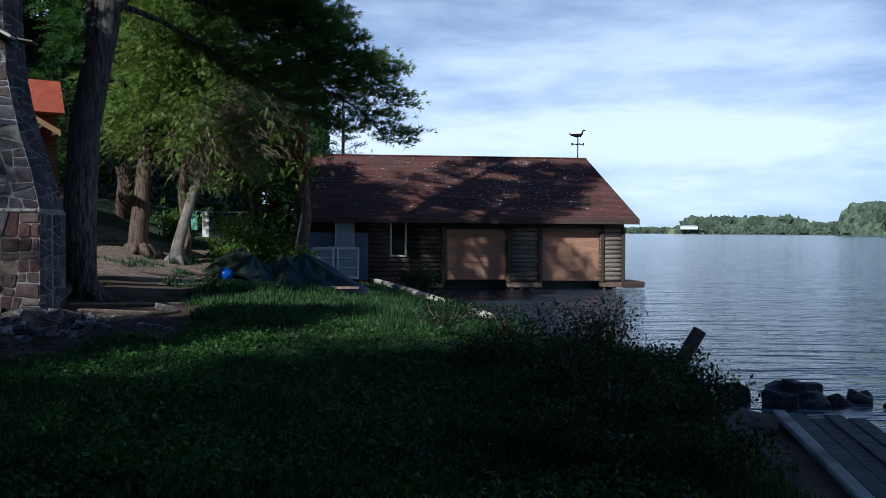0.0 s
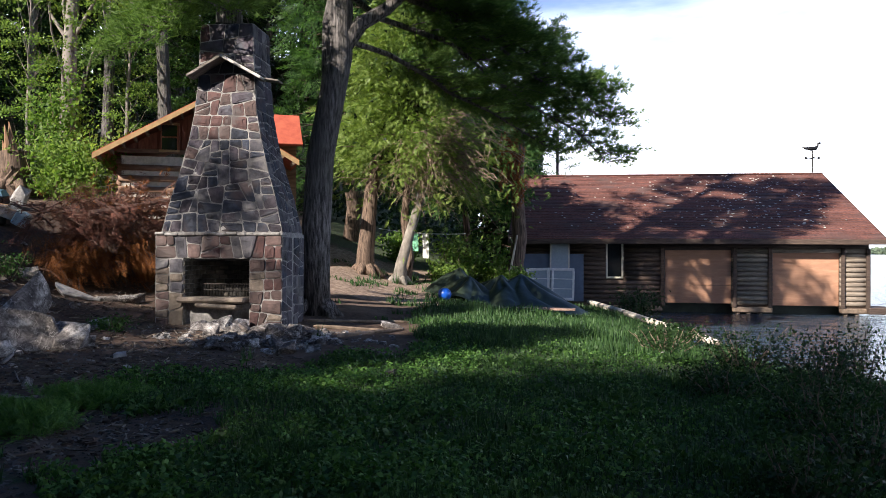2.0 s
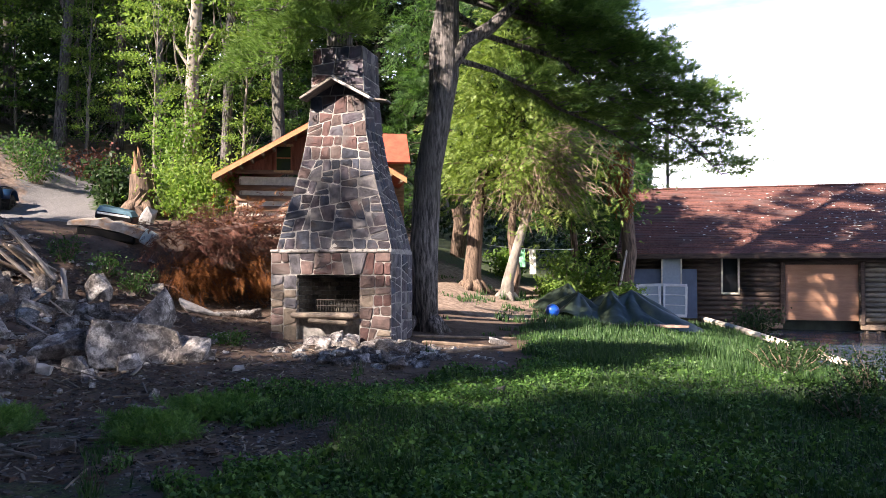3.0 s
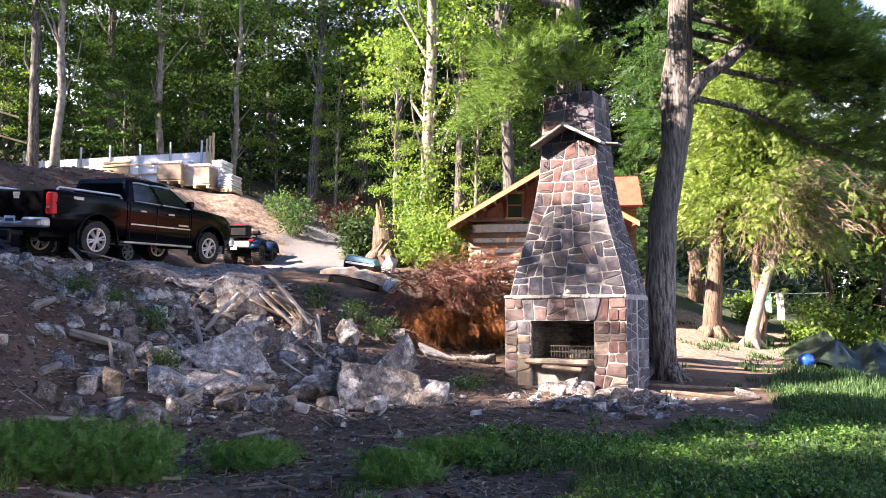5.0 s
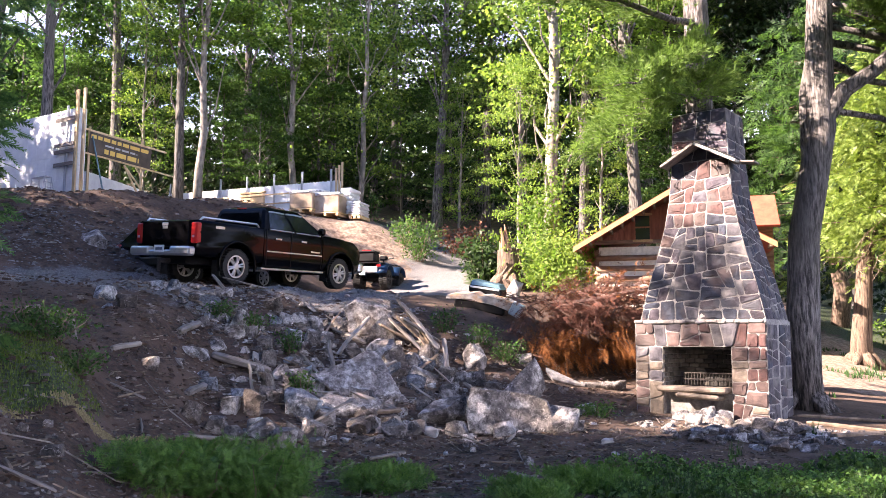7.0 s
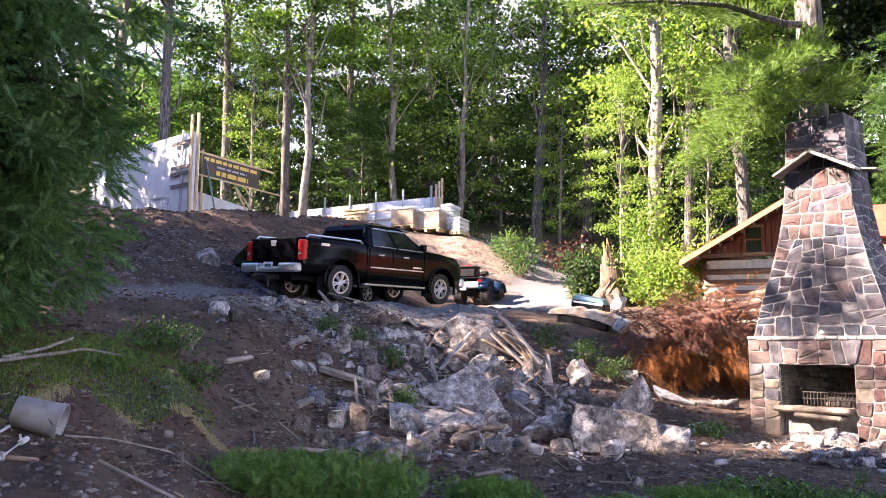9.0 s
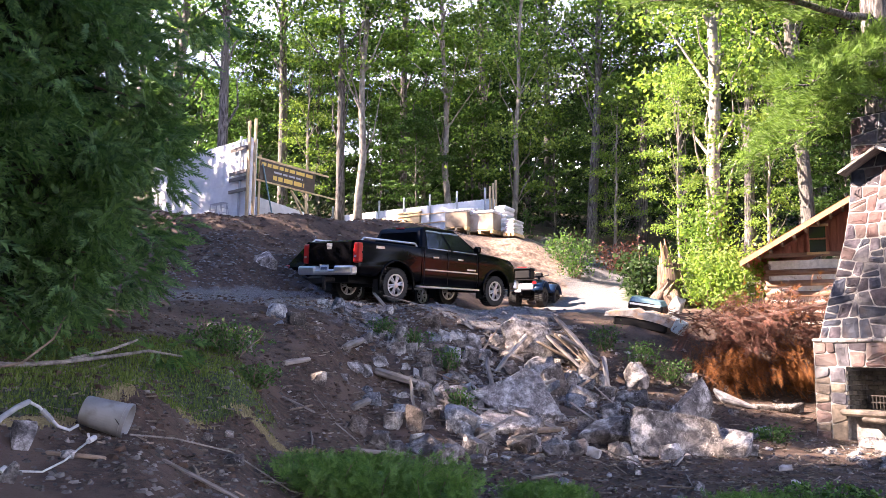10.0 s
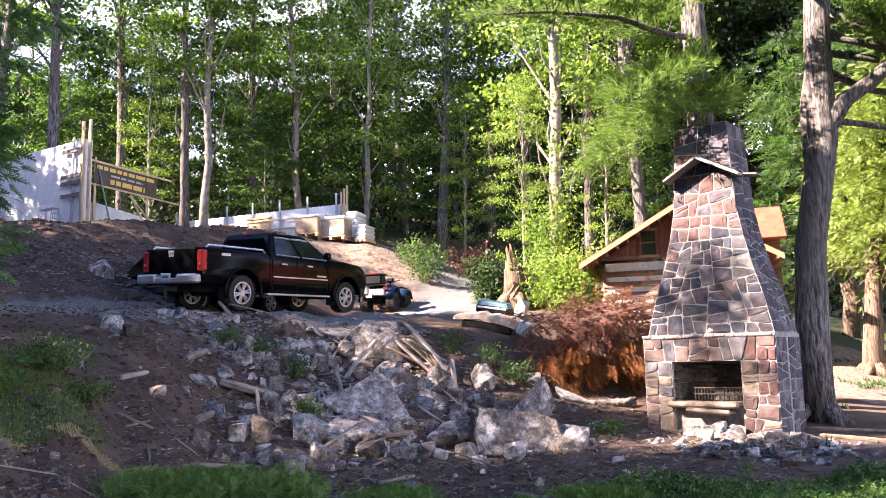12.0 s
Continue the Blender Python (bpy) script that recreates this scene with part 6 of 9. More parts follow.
def site():
    def place(b, d, z=None):
        x, y = polar(b, d)
        return Vector((x, y, ground(x, y) if z is None else z))
    # long low wall and the tall corner wall
    a, b = place(66.5, 38.6), place(54.9, 33.2)
    low = block_wall("foundation_wall", (a.x, a.y), (b.x, b.y), 6.34, 4, "long low white foam-block foundation wall")
    L = (b - a).length
    for i in range(7):
        x = L * (0.02 + 0.155 * i)
        part("brace_post", Mesh().soft_box((x, -0.19, 1.1), (0.08, 0.06, 2.05), 0.006), M["galvanised"], low)
    for i in range(2):
        part("rail", Mesh().soft_box((L * 0.52, -0.26, 0.85 + i * 0.4), (L * 0.6, 0.03, 0.06), 0.005), M["wood_new"], low)
    for i in range(3):
        part("stud", Mesh().soft_box((L - 0.2 + i * 0.14, -0.22, 1.2 + 0.12 * i), (0.09, 0.05, 1.9), 0.005), M["wood_new"], low)
    part("opening_frame", Mesh().soft_box((L * 0.52, -0.2, 1.4), (1.35, 0.1, 0.08), 0.01).soft_box((L * 0.52, -0.2, 0.85), (1.35, 0.1, 0.08), 0.01).soft_box((L * 0.52, -0.2, 1.12), (1.25, 0.06, 0.42), 0.01), M["wood_new"], low)
    d, far = place(72.15, 30.2), place(75.84, 33.5)
    c = far + (far - d) * 0.9
    tall = block_wall("corner_wall", (c.x, c.y), (d.x, d.y), 6.19, 8, "tall white foam-block corner wall")
    LT = (d - c).length
    for x in (LT - 0.12, LT + 0.28):
        part("stud", Mesh().soft_box((x, -0.2, 1.9), (0.14, 0.06, 4.0), 0.006), M["wood_new"], tall)
    part("brace_post", Mesh().soft_box((LT - 0.62, -0.22, 1.7), (0.09, 0.06, 3.4), 0.006), M["galvanised"], tall)
    for z in (1.31, 1.76, 2.0, 2.91):
        part("rail", Mesh().soft_box((LT - 0.7, -0.26, z), (1.1, 0.05, 0.13), 0.006), M["wood_grey"], tall)
    e, f = place(72.0, 34.2), place(68.0, 38.4)
    back = block_wall("return_wall", (e.x, e.y), (f.x, f.y), 6.34, 4, "low white foam-block return wall behind the sign")
    # banner
    s0, s1 = place(71.85, 30.4), place(67.85, 31.9)
    sl = (s1 - s0).length
    sign = thing("banner_sign", basis((s0.x, s0.y, 6.66), s1 - s0), "long brown banner with gold lettering bars on posts", "sign")
    tilt = Matrix.Rotation(radians(3.5), 3, "Y")
    part("board", Mesh().soft_box((sl / 2, -0.05, 1.6), (sl - 0.1, 0.03, 0.76), 0.006, tilt), M["sign_brown"], sign)
    part("rail", Mesh().soft_box((sl / 2 + 0.2, -0.03, 2.02), (sl + 0.9, 0.04, 0.07), 0.006, tilt), M["wood_new"], sign)
    part("rail", Mesh().soft_box((sl / 2 + 0.4, -0.03, 1.16), (sl + 1.2, 0.04, 0.06), 0.006, tilt), M["wood_new"], sign)
    rnd = random.Random(4)
    for z, h, mt, x0, x1 in ((1.83, 0.13, "sign_gold", 0.04, 0.93), (1.62, 0.07, "sign_white", 0.25, 0.75), (1.4, 0.17, "sign_gold", 0.24, 0.78)):
        x = x0 * sl
        while x < x1 * sl:
            w = rnd.uniform(0.14, 0.42)
            w = min(w, x1 * sl - x)
            part("lettering_bar", Mesh().box((x + w / 2, -0.072, z - (x + w / 2 - sl / 2) * math.tan(radians(3.5))), (w, 0.006, h), tilt), M[mt], sign)
            x += w + 0.06
    for x in (0.1, sl - 0.4):
        part("post", Mesh().soft_box((x, 0.03, 0.75), (0.09, 0.05, 3.0), 0.006), M["wood_new"], sign)
    for x0, x1 in ((1.5, 2.1), (1.5, 2.6)):
        part("prop", Mesh().tube([(x0, -0.02, 1.1), (x1, -0.5, -0.5)], 0.04, 5), M["wood_new"], sign)
    part("strap", Mesh().tube([(0.15, -0.08, 1.9), (0.55, -0.4, -0.5)], 0.03, 5), M["blue_plastic"], sign)
    # step ladder before the tall wall
    p = place(74.4, 30.7)
    lad = thing("step_ladder", basis((p.x, p.y, p.z), (1, 0.3)) @ Matrix.Scale(0.62, 4), "folding aluminium step ladder with platform", "ladder")
    for sx in (-0.9, -0.5, 0.5, 0.9):
        top = -0.55 if sx < 0 else 0.55
        for y in (-0.25, 0.25):
            part("leg", Mesh().tube([(sx, y, 0), (top, y * 0.8, 1.2)], 0.025, 5), M["galvanised"], lad)
    part("platform", Mesh().soft_box((0, 0, 1.22), (1.3, 0.42, 0.05), 0.01), M["galvanised"], lad)
    for sx in (-1, 1):
        for k in range(3):
            part("rung", Mesh().tube([(sx * (0.84 - 0.09 * k), -0.25, 0.3 * (k + 1)), (sx * (0.84 - 0.09 * k), 0.25, 0.3 * (k + 1))], 0.02, 5), M["galvanised"], lad)
    # wrapped pallets and bagged stacks
    for bb, dd, w, h, kind in ((57.3, 30.6, 1.0, 0.75, "wrap"), (55.6, 30.4, 1.15, 0.8, "wrap"), (54.25, 30.8, 0.5, 1.15, "foam"), (53.55, 30.2, 0.4, 0.65, "foam"), (56.6, 31.9, 1.0, 0.95, "wrap")):
        q = place(bb, dd)
        pal = thing("pallet_stack", basis((q.x, q.y, q.z), (0.86, 0.5)), "shrink-wrapped building supplies stacked on a pallet" if kind == "wrap" else "stacked white foam blocks and bags", "pallet", "pallets at the site")
        for k in range(3):
            part("pallet_bearer", Mesh().soft_box(((k - 1) * w * 0.42, 0, 0.05), (0.1, 1.0, 0.1), 0.005), M["wood_new"], pal)
        part("pallet_deck", Mesh().soft_box((0, 0, 0.12), (w, 1.0, 0.03), 0.004), M["wood_new"], pal)
        layers = 1 if kind == "wrap" else 6
        for k in range(layers):
            hh = (h - 0.14) / layers
            part("load", Mesh().soft_box((0.03 * (k % 2), 0, 0.14 + hh * (k + 0.5)), (w * 0.96, 0.95, hh - 0.01), 0.05 if kind == "foam" else 0.03), M[kind], pal)
        if kind == "wrap":
            part("top_sheet", Mesh().soft_box((0, 0, h + 0.02), (w * 1.02, 1.0, 0.14), 0.05), M["foam"], pal)
            for k in range(7):
                part("label_bar", Mesh().box((-w * 0.4 + k * w * 0.13, -0.502, h + 0.02), (w * 0.08, 0.004, 0.06)), M["sign_white"], pal)


site()


# ---- big trees ----
def white_pine(name, x, y, r, top, seed, lean, limbs, label, crown_from=7.0, tuft=0.19, crown=26):
    """A pine: thick furrowed trunk; limbs are (height, end point, girth)."""
    rnd = random.Random(seed)
    z0 = ground(x, y)
    tree = thing(name, (x, y, z0), label, "tree", "pines by the chimney")
    wood, tufts = Mesh(), []
    line = crook((0, 0, -0.4), (lean[0], lean[1], top), 10, 0.008, 0, rnd)
    wood.tube(line, [r * (1.18 if i == 0 else 1.0 - 0.06 * i) for i in range(11)], 14)
    roots(tree, (0, 0, 0), r, 6, rnd)

    def trunk_at(z):
        s = max(0.0, min(0.999, (z + 0.4) / (top + 0.4))) * 10
        return line[int(s)].lerp(line[int(s) + 1], s - int(s))
    for k, (z, end, girth, side, n) in enumerate(limbs):
        a = trunk_at(z)
        b = Vector(end) - Vector((x, y, z0))
        bough(wood, tufts, a, b, girth, side, n, seed * 31 + k, 0.03)
    for k in range(crown):                    # the crown above
        z = crown_from + (top - crown_from) * (k + rnd.random()) / crown
        a = k * 2.4 + rnd.random()
        l = 3.6 * (1 - 0.6 * (z - crown_from) / (top - crown_from)) * rnd.uniform(0.7, 1.1)
        p = trunk_at(z)
        bough(wood, tufts, p, p + Vector((math.cos(a) * l, math.sin(a) * l, rnd.uniform(-0.2, 0.6))), 0.07, 1.0, 12, seed * 57 + k, 0.03)
    t = np.array(tufts)
    part("trunk", wood, M["bark"], tree, smooth=True)
    part("needles", polys("needles", needles(t[:, :3], t[:, 3:], tuft * 0.85, 11, 0.05), M["leaf_pine"]), M["leaf_pine"], tree)
    return tree


# the forked pine behind the chimney's shoulder: boughs over the chimney and out to the boathouse
PINE_A = [(4.9, (-2.9, 15.0, 7.7), 0.17, 1.0, 6), (6.2, (-1.1, 19.6, 3.7), 0.07, 1.3, 50), (6.5, (-0.85, 19.0, 4.5), 0.07, 1.3, 54), (6.8, (-1.35, 18.6, 5.1), 0.06, 1.3, 54), (7.2, (-2.5, 18.0, 5.9), 0.06, 1.3, 50),
          (5.2, (-2.2, 19.0, 3.9), 0.06, 1.3, 46), (7.0, (-2.6, 18.2, 5.0), 0.05, 1.3, 46), (8.0, (-3.5, 17.2, 6.9), 0.06, 1.4, 44), (7.4, (-3.2, 16.4, 6.0), 0.05, 1.3, 40),
          (7.6, (-6.6, 9.6, 7.0), 0.06, 1.3, 32), (7.2, (-4.0, 14.4, 6.4), 0.05, 1.2, 30), (8.0, (-3.8, 13.2, 7.6), 0.06, 1.4, 30)]
# crown above view is thickened to shade the boathouse roof
white_pine("forked_pine", -6.25, 14.2, 0.3, 17, 5, (1.25, 0.3), PINE_A, "large forked white pine with grey furrowed bark", 8.5, 0.19, 44)
PINE_B = [(6.2, (-8.0, 11.3, 4.9), 0.05, 1.0, 30), (6.5, (-7.3, 10.9, 5.7), 0.05, 1.1, 30), (7.2, (-8.6, 9.4, 7.2), 0.08, 1.4, 28), (6.2, (-7.0, 12.2, 5.6), 0.06, 1.1, 20), (6.3, (-9.6, 12.6, 5.2), 0.06, 1.1, 22)]
white_pine("tall_pine", -8.15, 14.25, 0.32, 18, 9, (0.1, 0.0), PINE_B, "tall straight white pine standing behind the chimney", 9.0, 0.19, 18)
white_pine("slim_pine", -6.9, 15.1, 0.14, 15, 12, (1.3, 0.6), [], "slimmer pine with a bare scar at its foot", 9.0, 0.19, 7)


def spire_tree():
    """A thin young conifer with short open boughs."""
    x, y = polar(6.9, 41.0)
    z0, top = 0.2, 13.2
    rnd = random.Random(77)
    tree = thing("spire_conifer", (x, y, z0), "thin young conifer with sparse short boughs", "tree")
    wood, tufts = Mesh(), []
    wood.tube([(0, 0, -0.2), (0.05, 0, top * 0.5), (0, 0, top)], [0.13, 0.08, 0.01], 7)
    for k in range(64):
        s = (k + rnd.random()) / 64
        l, a = 0.25 + 1.25 * (1 - s) ** 0.8, k * 2.4
        p = Vector((0.04, 0, 1.5 + (top - 1.6) * s))
        bough(wood, tufts, p, p + Vector((math.cos(a) * l, math.sin(a) * l, 0.25 * l)), 0.016, 0.3, 5, 900 + k, 0.02)
    t = np.array(tufts)
    part("trunk", wood, M["bark"], tree, smooth=True)
    part("needles", polys("needles", needles(t[:, :3], t[:, 3:], 0.13, 6, 0.08), M["leaf_deep"]), M["leaf_deep"], tree)


spire_tree()


def at_ground(b, d):
    x, y = polar(b, d)
    return (x, y, ground(x, y))


thuja("old_thuja", at_ground(17.4, 22.8), 21, 7.6, 2.6, 30000, 0.15, M["leaf_thuja_sun_tone"], "old thuja with sun-toned yellow-green foliage over bare twigs", 0.15, 0.44, 7, 0.1, (0, 0), 0.14, 0)
# the next three take a dark leaf colour in place of shade
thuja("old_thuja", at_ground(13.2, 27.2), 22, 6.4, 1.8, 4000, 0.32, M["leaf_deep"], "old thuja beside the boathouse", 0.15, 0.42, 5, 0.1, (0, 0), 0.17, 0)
thuja("dark_thuja", at_ground(21.5, 29.0), 23, 11.0, 3.0, 5000, 0.36, M["leaf_deep"], "thuja behind the pines, its leaves toned dark for shade", 0.3, 0.2, 7)
thuja("dark_thuja", at_ground(11.2, 33.0), 26, 6.5, 2.2, 3200, 0.36, M["leaf_deep"], "thuja beside the boathouse, its leaves toned dark for shade", 0.2, 0.05, 5, 0.1, (0, 0), 0.17)
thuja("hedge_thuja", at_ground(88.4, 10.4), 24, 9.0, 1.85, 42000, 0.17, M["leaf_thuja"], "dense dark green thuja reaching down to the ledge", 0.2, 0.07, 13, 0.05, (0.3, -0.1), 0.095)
# this one is out of view, kept low so the sun gets past
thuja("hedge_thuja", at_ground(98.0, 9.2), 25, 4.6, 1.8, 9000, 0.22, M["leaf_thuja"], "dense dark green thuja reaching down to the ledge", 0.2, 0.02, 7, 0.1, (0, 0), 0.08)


def dead_boughs(name, label, root, heart, size, n, seed, thick):
    """Bare drooping twigs that arch out from the trunk and fork towards their ends."""
    rnd = random.Random(seed)
    m = Mesh()
    root, heart = Vector(root), Vector(heart)
    for i in range(n):
        end = heart + Vector((rnd.gauss(0, size[0]), rnd.gauss(0, size[1]), rnd.gauss(0, size[2])))
        start = root.lerp(heart, rnd.uniform(0.0, 0.45)) + Vector((rnd.gauss(0, 0.15), rnd.gauss(0, 0.15), rnd.gauss(0.1, 0.4)))
        r = thick * rnd.uniform(0.5, 1.1)
        line = crook(start, end, 6, 0.09, rnd.uniform(0.05, 0.3), rnd)
        m.tube(line, [r * (1 - 0.12 * k) for k in range(7)], 4, False)
        for k in (3, 4, 5):
            tip = line[k] + (line[k + 1] - line[k]).normalized() * rnd.uniform(0.2, 0.45) + Vector((rnd.gauss(0, 0.16), rnd.gauss(0, 0.16), rnd.uniform(-0.3, 0.08)))
            m.tube(crook(line[k], tip, 3, 0.12, 0.08, rnd), [r * 0.5, r * 0.42, r * 0.3, r * 0.12], 4, False)
    return tagged(part(name, m, M["twig"]), label, "branches", kind="stuff")


tx, ty = polar(16.9, 22.3)
hx, hy = polar(14.4, 20.9)
dead_boughs("dead_lower_boughs", "bare sunlit twigs drooping on the thuja's lower side", (tx, ty, 4.2), (hx, hy, 3.9), (0.85, 0.4, 0.62), 150, 3, 0.021)
dead_boughs("dead_lower_boughs", "drooping bare boughs under the thuja's crown", (tx, ty, 3.7), (hx - 0.6, hy + 0.2, 3.1), (1.2, 0.4, 0.22), 40, 4, 0.017)
green = np.array([(hx, hy + 0.55, 4.1)]) + np.random.default_rng(12).normal(size=(1100, 3)) * np.array([1.15, 0.45, 0.85])
sprays = fronds(green, np.random.default_rng(13).normal(size=(1100, 3)) + np.array([0, -0.6, -0.5]), 0.2, 9, 0.1)
tagged(new("thuja_sprays", polys("thuja_sprays", sprays, M["leaf_thuja_sun_tone"])), "sun-toned yellow-green thuja sprays among the dead twigs", "foliage", kind="stuff")


# ---- forest on the hill ----
kinds = [
    # maples differ in leaf tone to imitate sunlit and shaded crowns
    broadleaf("maple_tree", 41, 19.0, 0.2, 0.36, 3.5, 32, 250, 0.19, M["bark_pale"], M["leaf_maple"], "tall maple with a pale trunk and sun-bright leaf colour", (0.6, 0.2)),
    broadleaf("maple_tree", 42, 22.0, 0.24, 0.38, 4.0, 36, 230, 0.21, M["bark"], M["leaf_deep"], "tall forest maple in a shade-dark leaf colour", (-0.5, 0.4)),
    broadleaf("maple_tree", 43, 17.0, 0.15, 0.14, 3.2, 34, 250, 0.16, M["bark_pale"], M["leaf_sun_tone"], "slender maple in a sun-bright yellow-green leaf colour", (0.3, -0.5), 0.45, 0.3),
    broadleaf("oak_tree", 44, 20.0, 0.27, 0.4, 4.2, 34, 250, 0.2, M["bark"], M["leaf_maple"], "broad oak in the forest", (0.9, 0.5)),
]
# the understory's shade is put into this leaf colour
kinds.append(broadleaf("beech_tree", 45, 10.5, 0.12, 0.16, 3.0, 34, 260, 0.18, M["bark"], M["leaf_deep"], "young beech under the tall maples, shade toned into its leaves", (0.2, 0.1)))
kinds.append(broadleaf("maple_tree", 47, 21.0, 0.25, 0.22, 3.4, 40, 250, 0.17, M["bark_pale"], M["leaf_sun_tone"], "tall maple with a thick pale trunk and sun-bright leaf colour", (0.5, 0.1), 0.45, 0.3))
kinds.append(broadleaf("shade_tree", 46, 19.0, 0.3, 0.24, 4.6, 44, 330, 0.26, M["bark"], M["leaf_shade"], "dense helper tree, shade toned into its leaves", (0.3, 0.2)))
used = set()


def plant(kind, b, d, scale=1.0, turn=0.0, sink=0.0):
    x, y, z = at_ground(b, d)
    m = Matrix.Translation((x, y, z - sink)) @ Matrix.Rotation(turn, 4, "Z")
    ob = kinds[kind]
    if kind not in used:
        used.add(kind)
        ob.matrix_world = m
        ob.scale = (1, 1, 1)
        return ob
    c = copy_thing(ob, m)
    c.scale = (scale, scale, scale)
    return c


for k, b, d, s, turn in ((5, 40.0, 28.0, 1.0, 0.3), (3, 48.0, 39.0, 1.0, 1.0), (0, 64.7, 36.5, 1.0, 2.0), (1, 74.3, 33.5, 1.0, 0.7), (1, 66.0, 38.0, 0.95, 3.0), (0, 58.2, 38.0, 0.9, 4.0), (2, 53.6, 37.5, 0.9, 1.7),
                         (3, 33.8, 30.0, 0.95, 2.6), (1, 37.6, 32.0, 0.9, 5.0), (1, 70.0, 41.0, 1.1, 2.2), (1, 61.5, 43.0, 1.05, 0.4), (1, 55.5, 45.0, 1.1, 1.1), (1, 51.0, 47.0, 1.1, 2.9), (1, 44.5, 44.0, 1.0, 4.4),
                         (0, 42.0, 38.0, 0.8, 5.5), (3, 78.0, 40.0, 1.1, 0.9), (0, 84.0, 36.0, 1.0, 1.9), (4, 68.5, 53.0, 1.2, 1.4),
                         (4, 39.5, 48.0, 1.1, 5.9), (1, 36.0, 42.0, 1.0, 0.6), (1, 33.0, 40.0, 1.1, 2.1), (3, 30.0, 36.0, 1.0, 3.8), (1, 28.0, 44.0, 1.1, 4.2), (1, 25.0, 36.0, 1.0, 5.2),
                         (3, 22.5, 42.0, 1.0, 0.1), (1, 20.0, 38.0, 0.95, 1.6), (1, 17.0, 44.0, 0.95, 2.4), (1, 80.0, 56.0, 1.2, 5.0), 
                         (1, 35.0, 55.0, 1.2, 1.2), (1, 31.0, 58.0, 1.2, 4.6), (2, 46.5, 36.5, 0.5, 2.2), (4, 60.5, 37.5, 0.55, 4.1), (2, 42.3, 26.0, 0.42, 0.9), (2, 36.5, 31.0, 0.5, 1.9), (4, 50.5, 42.0, 0.7, 2.9), (2, 68.3, 40.0, 0.6, 0.3), (4, 56.5, 43.0, 0.7, 5.1), (4, 63.0, 42.0, 0.65, 3.7), (4, 72.5, 44.0, 0.7, 4.7), (4, 34.5, 35.0, 0.6, 0.2), (4, 31.5, 33.0, 0.55, 2.7),
                         (4, 57.0, 47.0, 1.0, 0.5), (4, 60.0, 49.0, 1.1, 1.5), (4, 64.0, 47.5, 1.0, 2.5), (4, 67.5, 46.0, 1.1, 3.5), (4, 71.5, 47.0, 1.0, 4.5), (4, 53.5, 50.0, 1.1, 5.5), (4, 76.0, 46.0, 1.1, 0.9), (4, 47.0, 49.0, 1.0, 1.9), (4, 41.5, 45.0, 1.0, 2.9), (4, 37.5, 40.0, 1.0, 3.9), (4, 62.0, 53.0, 1.3, 4.9), (4, 56.0, 54.0, 1.3, 0.1), (4, 33.5, 45.0, 1.1, 1.1)):
    plant(k, b, d, s, turn)
# trees in shade-dark leaf colour stand in for the wood's dark gaps
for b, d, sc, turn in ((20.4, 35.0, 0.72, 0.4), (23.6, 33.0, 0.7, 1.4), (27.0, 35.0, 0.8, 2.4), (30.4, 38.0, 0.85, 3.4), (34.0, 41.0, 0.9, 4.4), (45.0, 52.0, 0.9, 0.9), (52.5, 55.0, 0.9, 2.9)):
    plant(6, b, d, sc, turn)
# added unseen trees, placed to shade the lawn, rubble, truck and corner wall
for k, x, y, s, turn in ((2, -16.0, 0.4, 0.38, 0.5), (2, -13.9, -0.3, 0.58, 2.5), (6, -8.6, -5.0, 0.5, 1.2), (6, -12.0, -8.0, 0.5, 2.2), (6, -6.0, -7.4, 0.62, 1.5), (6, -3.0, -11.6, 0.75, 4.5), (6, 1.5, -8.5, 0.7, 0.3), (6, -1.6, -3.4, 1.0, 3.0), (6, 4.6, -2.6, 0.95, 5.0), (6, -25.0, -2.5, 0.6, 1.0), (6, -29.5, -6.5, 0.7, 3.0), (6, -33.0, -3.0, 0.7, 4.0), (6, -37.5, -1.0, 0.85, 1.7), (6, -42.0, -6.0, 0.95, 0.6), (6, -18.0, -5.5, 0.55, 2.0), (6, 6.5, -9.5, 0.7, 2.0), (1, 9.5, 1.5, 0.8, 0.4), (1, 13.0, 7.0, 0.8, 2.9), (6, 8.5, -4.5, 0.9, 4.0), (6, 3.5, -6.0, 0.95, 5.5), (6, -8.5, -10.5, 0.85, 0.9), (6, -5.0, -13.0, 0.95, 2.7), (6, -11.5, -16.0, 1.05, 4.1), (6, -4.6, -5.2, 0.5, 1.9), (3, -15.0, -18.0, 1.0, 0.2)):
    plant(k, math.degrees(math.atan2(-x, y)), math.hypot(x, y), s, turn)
# more unseen trees, added to darken reflections and block low sky
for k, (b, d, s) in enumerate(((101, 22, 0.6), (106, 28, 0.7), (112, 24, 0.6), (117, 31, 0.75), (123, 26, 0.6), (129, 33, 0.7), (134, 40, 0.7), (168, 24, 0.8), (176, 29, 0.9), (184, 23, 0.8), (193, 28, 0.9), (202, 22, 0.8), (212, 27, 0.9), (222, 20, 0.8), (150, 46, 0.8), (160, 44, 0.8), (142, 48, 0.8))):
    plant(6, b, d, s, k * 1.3)


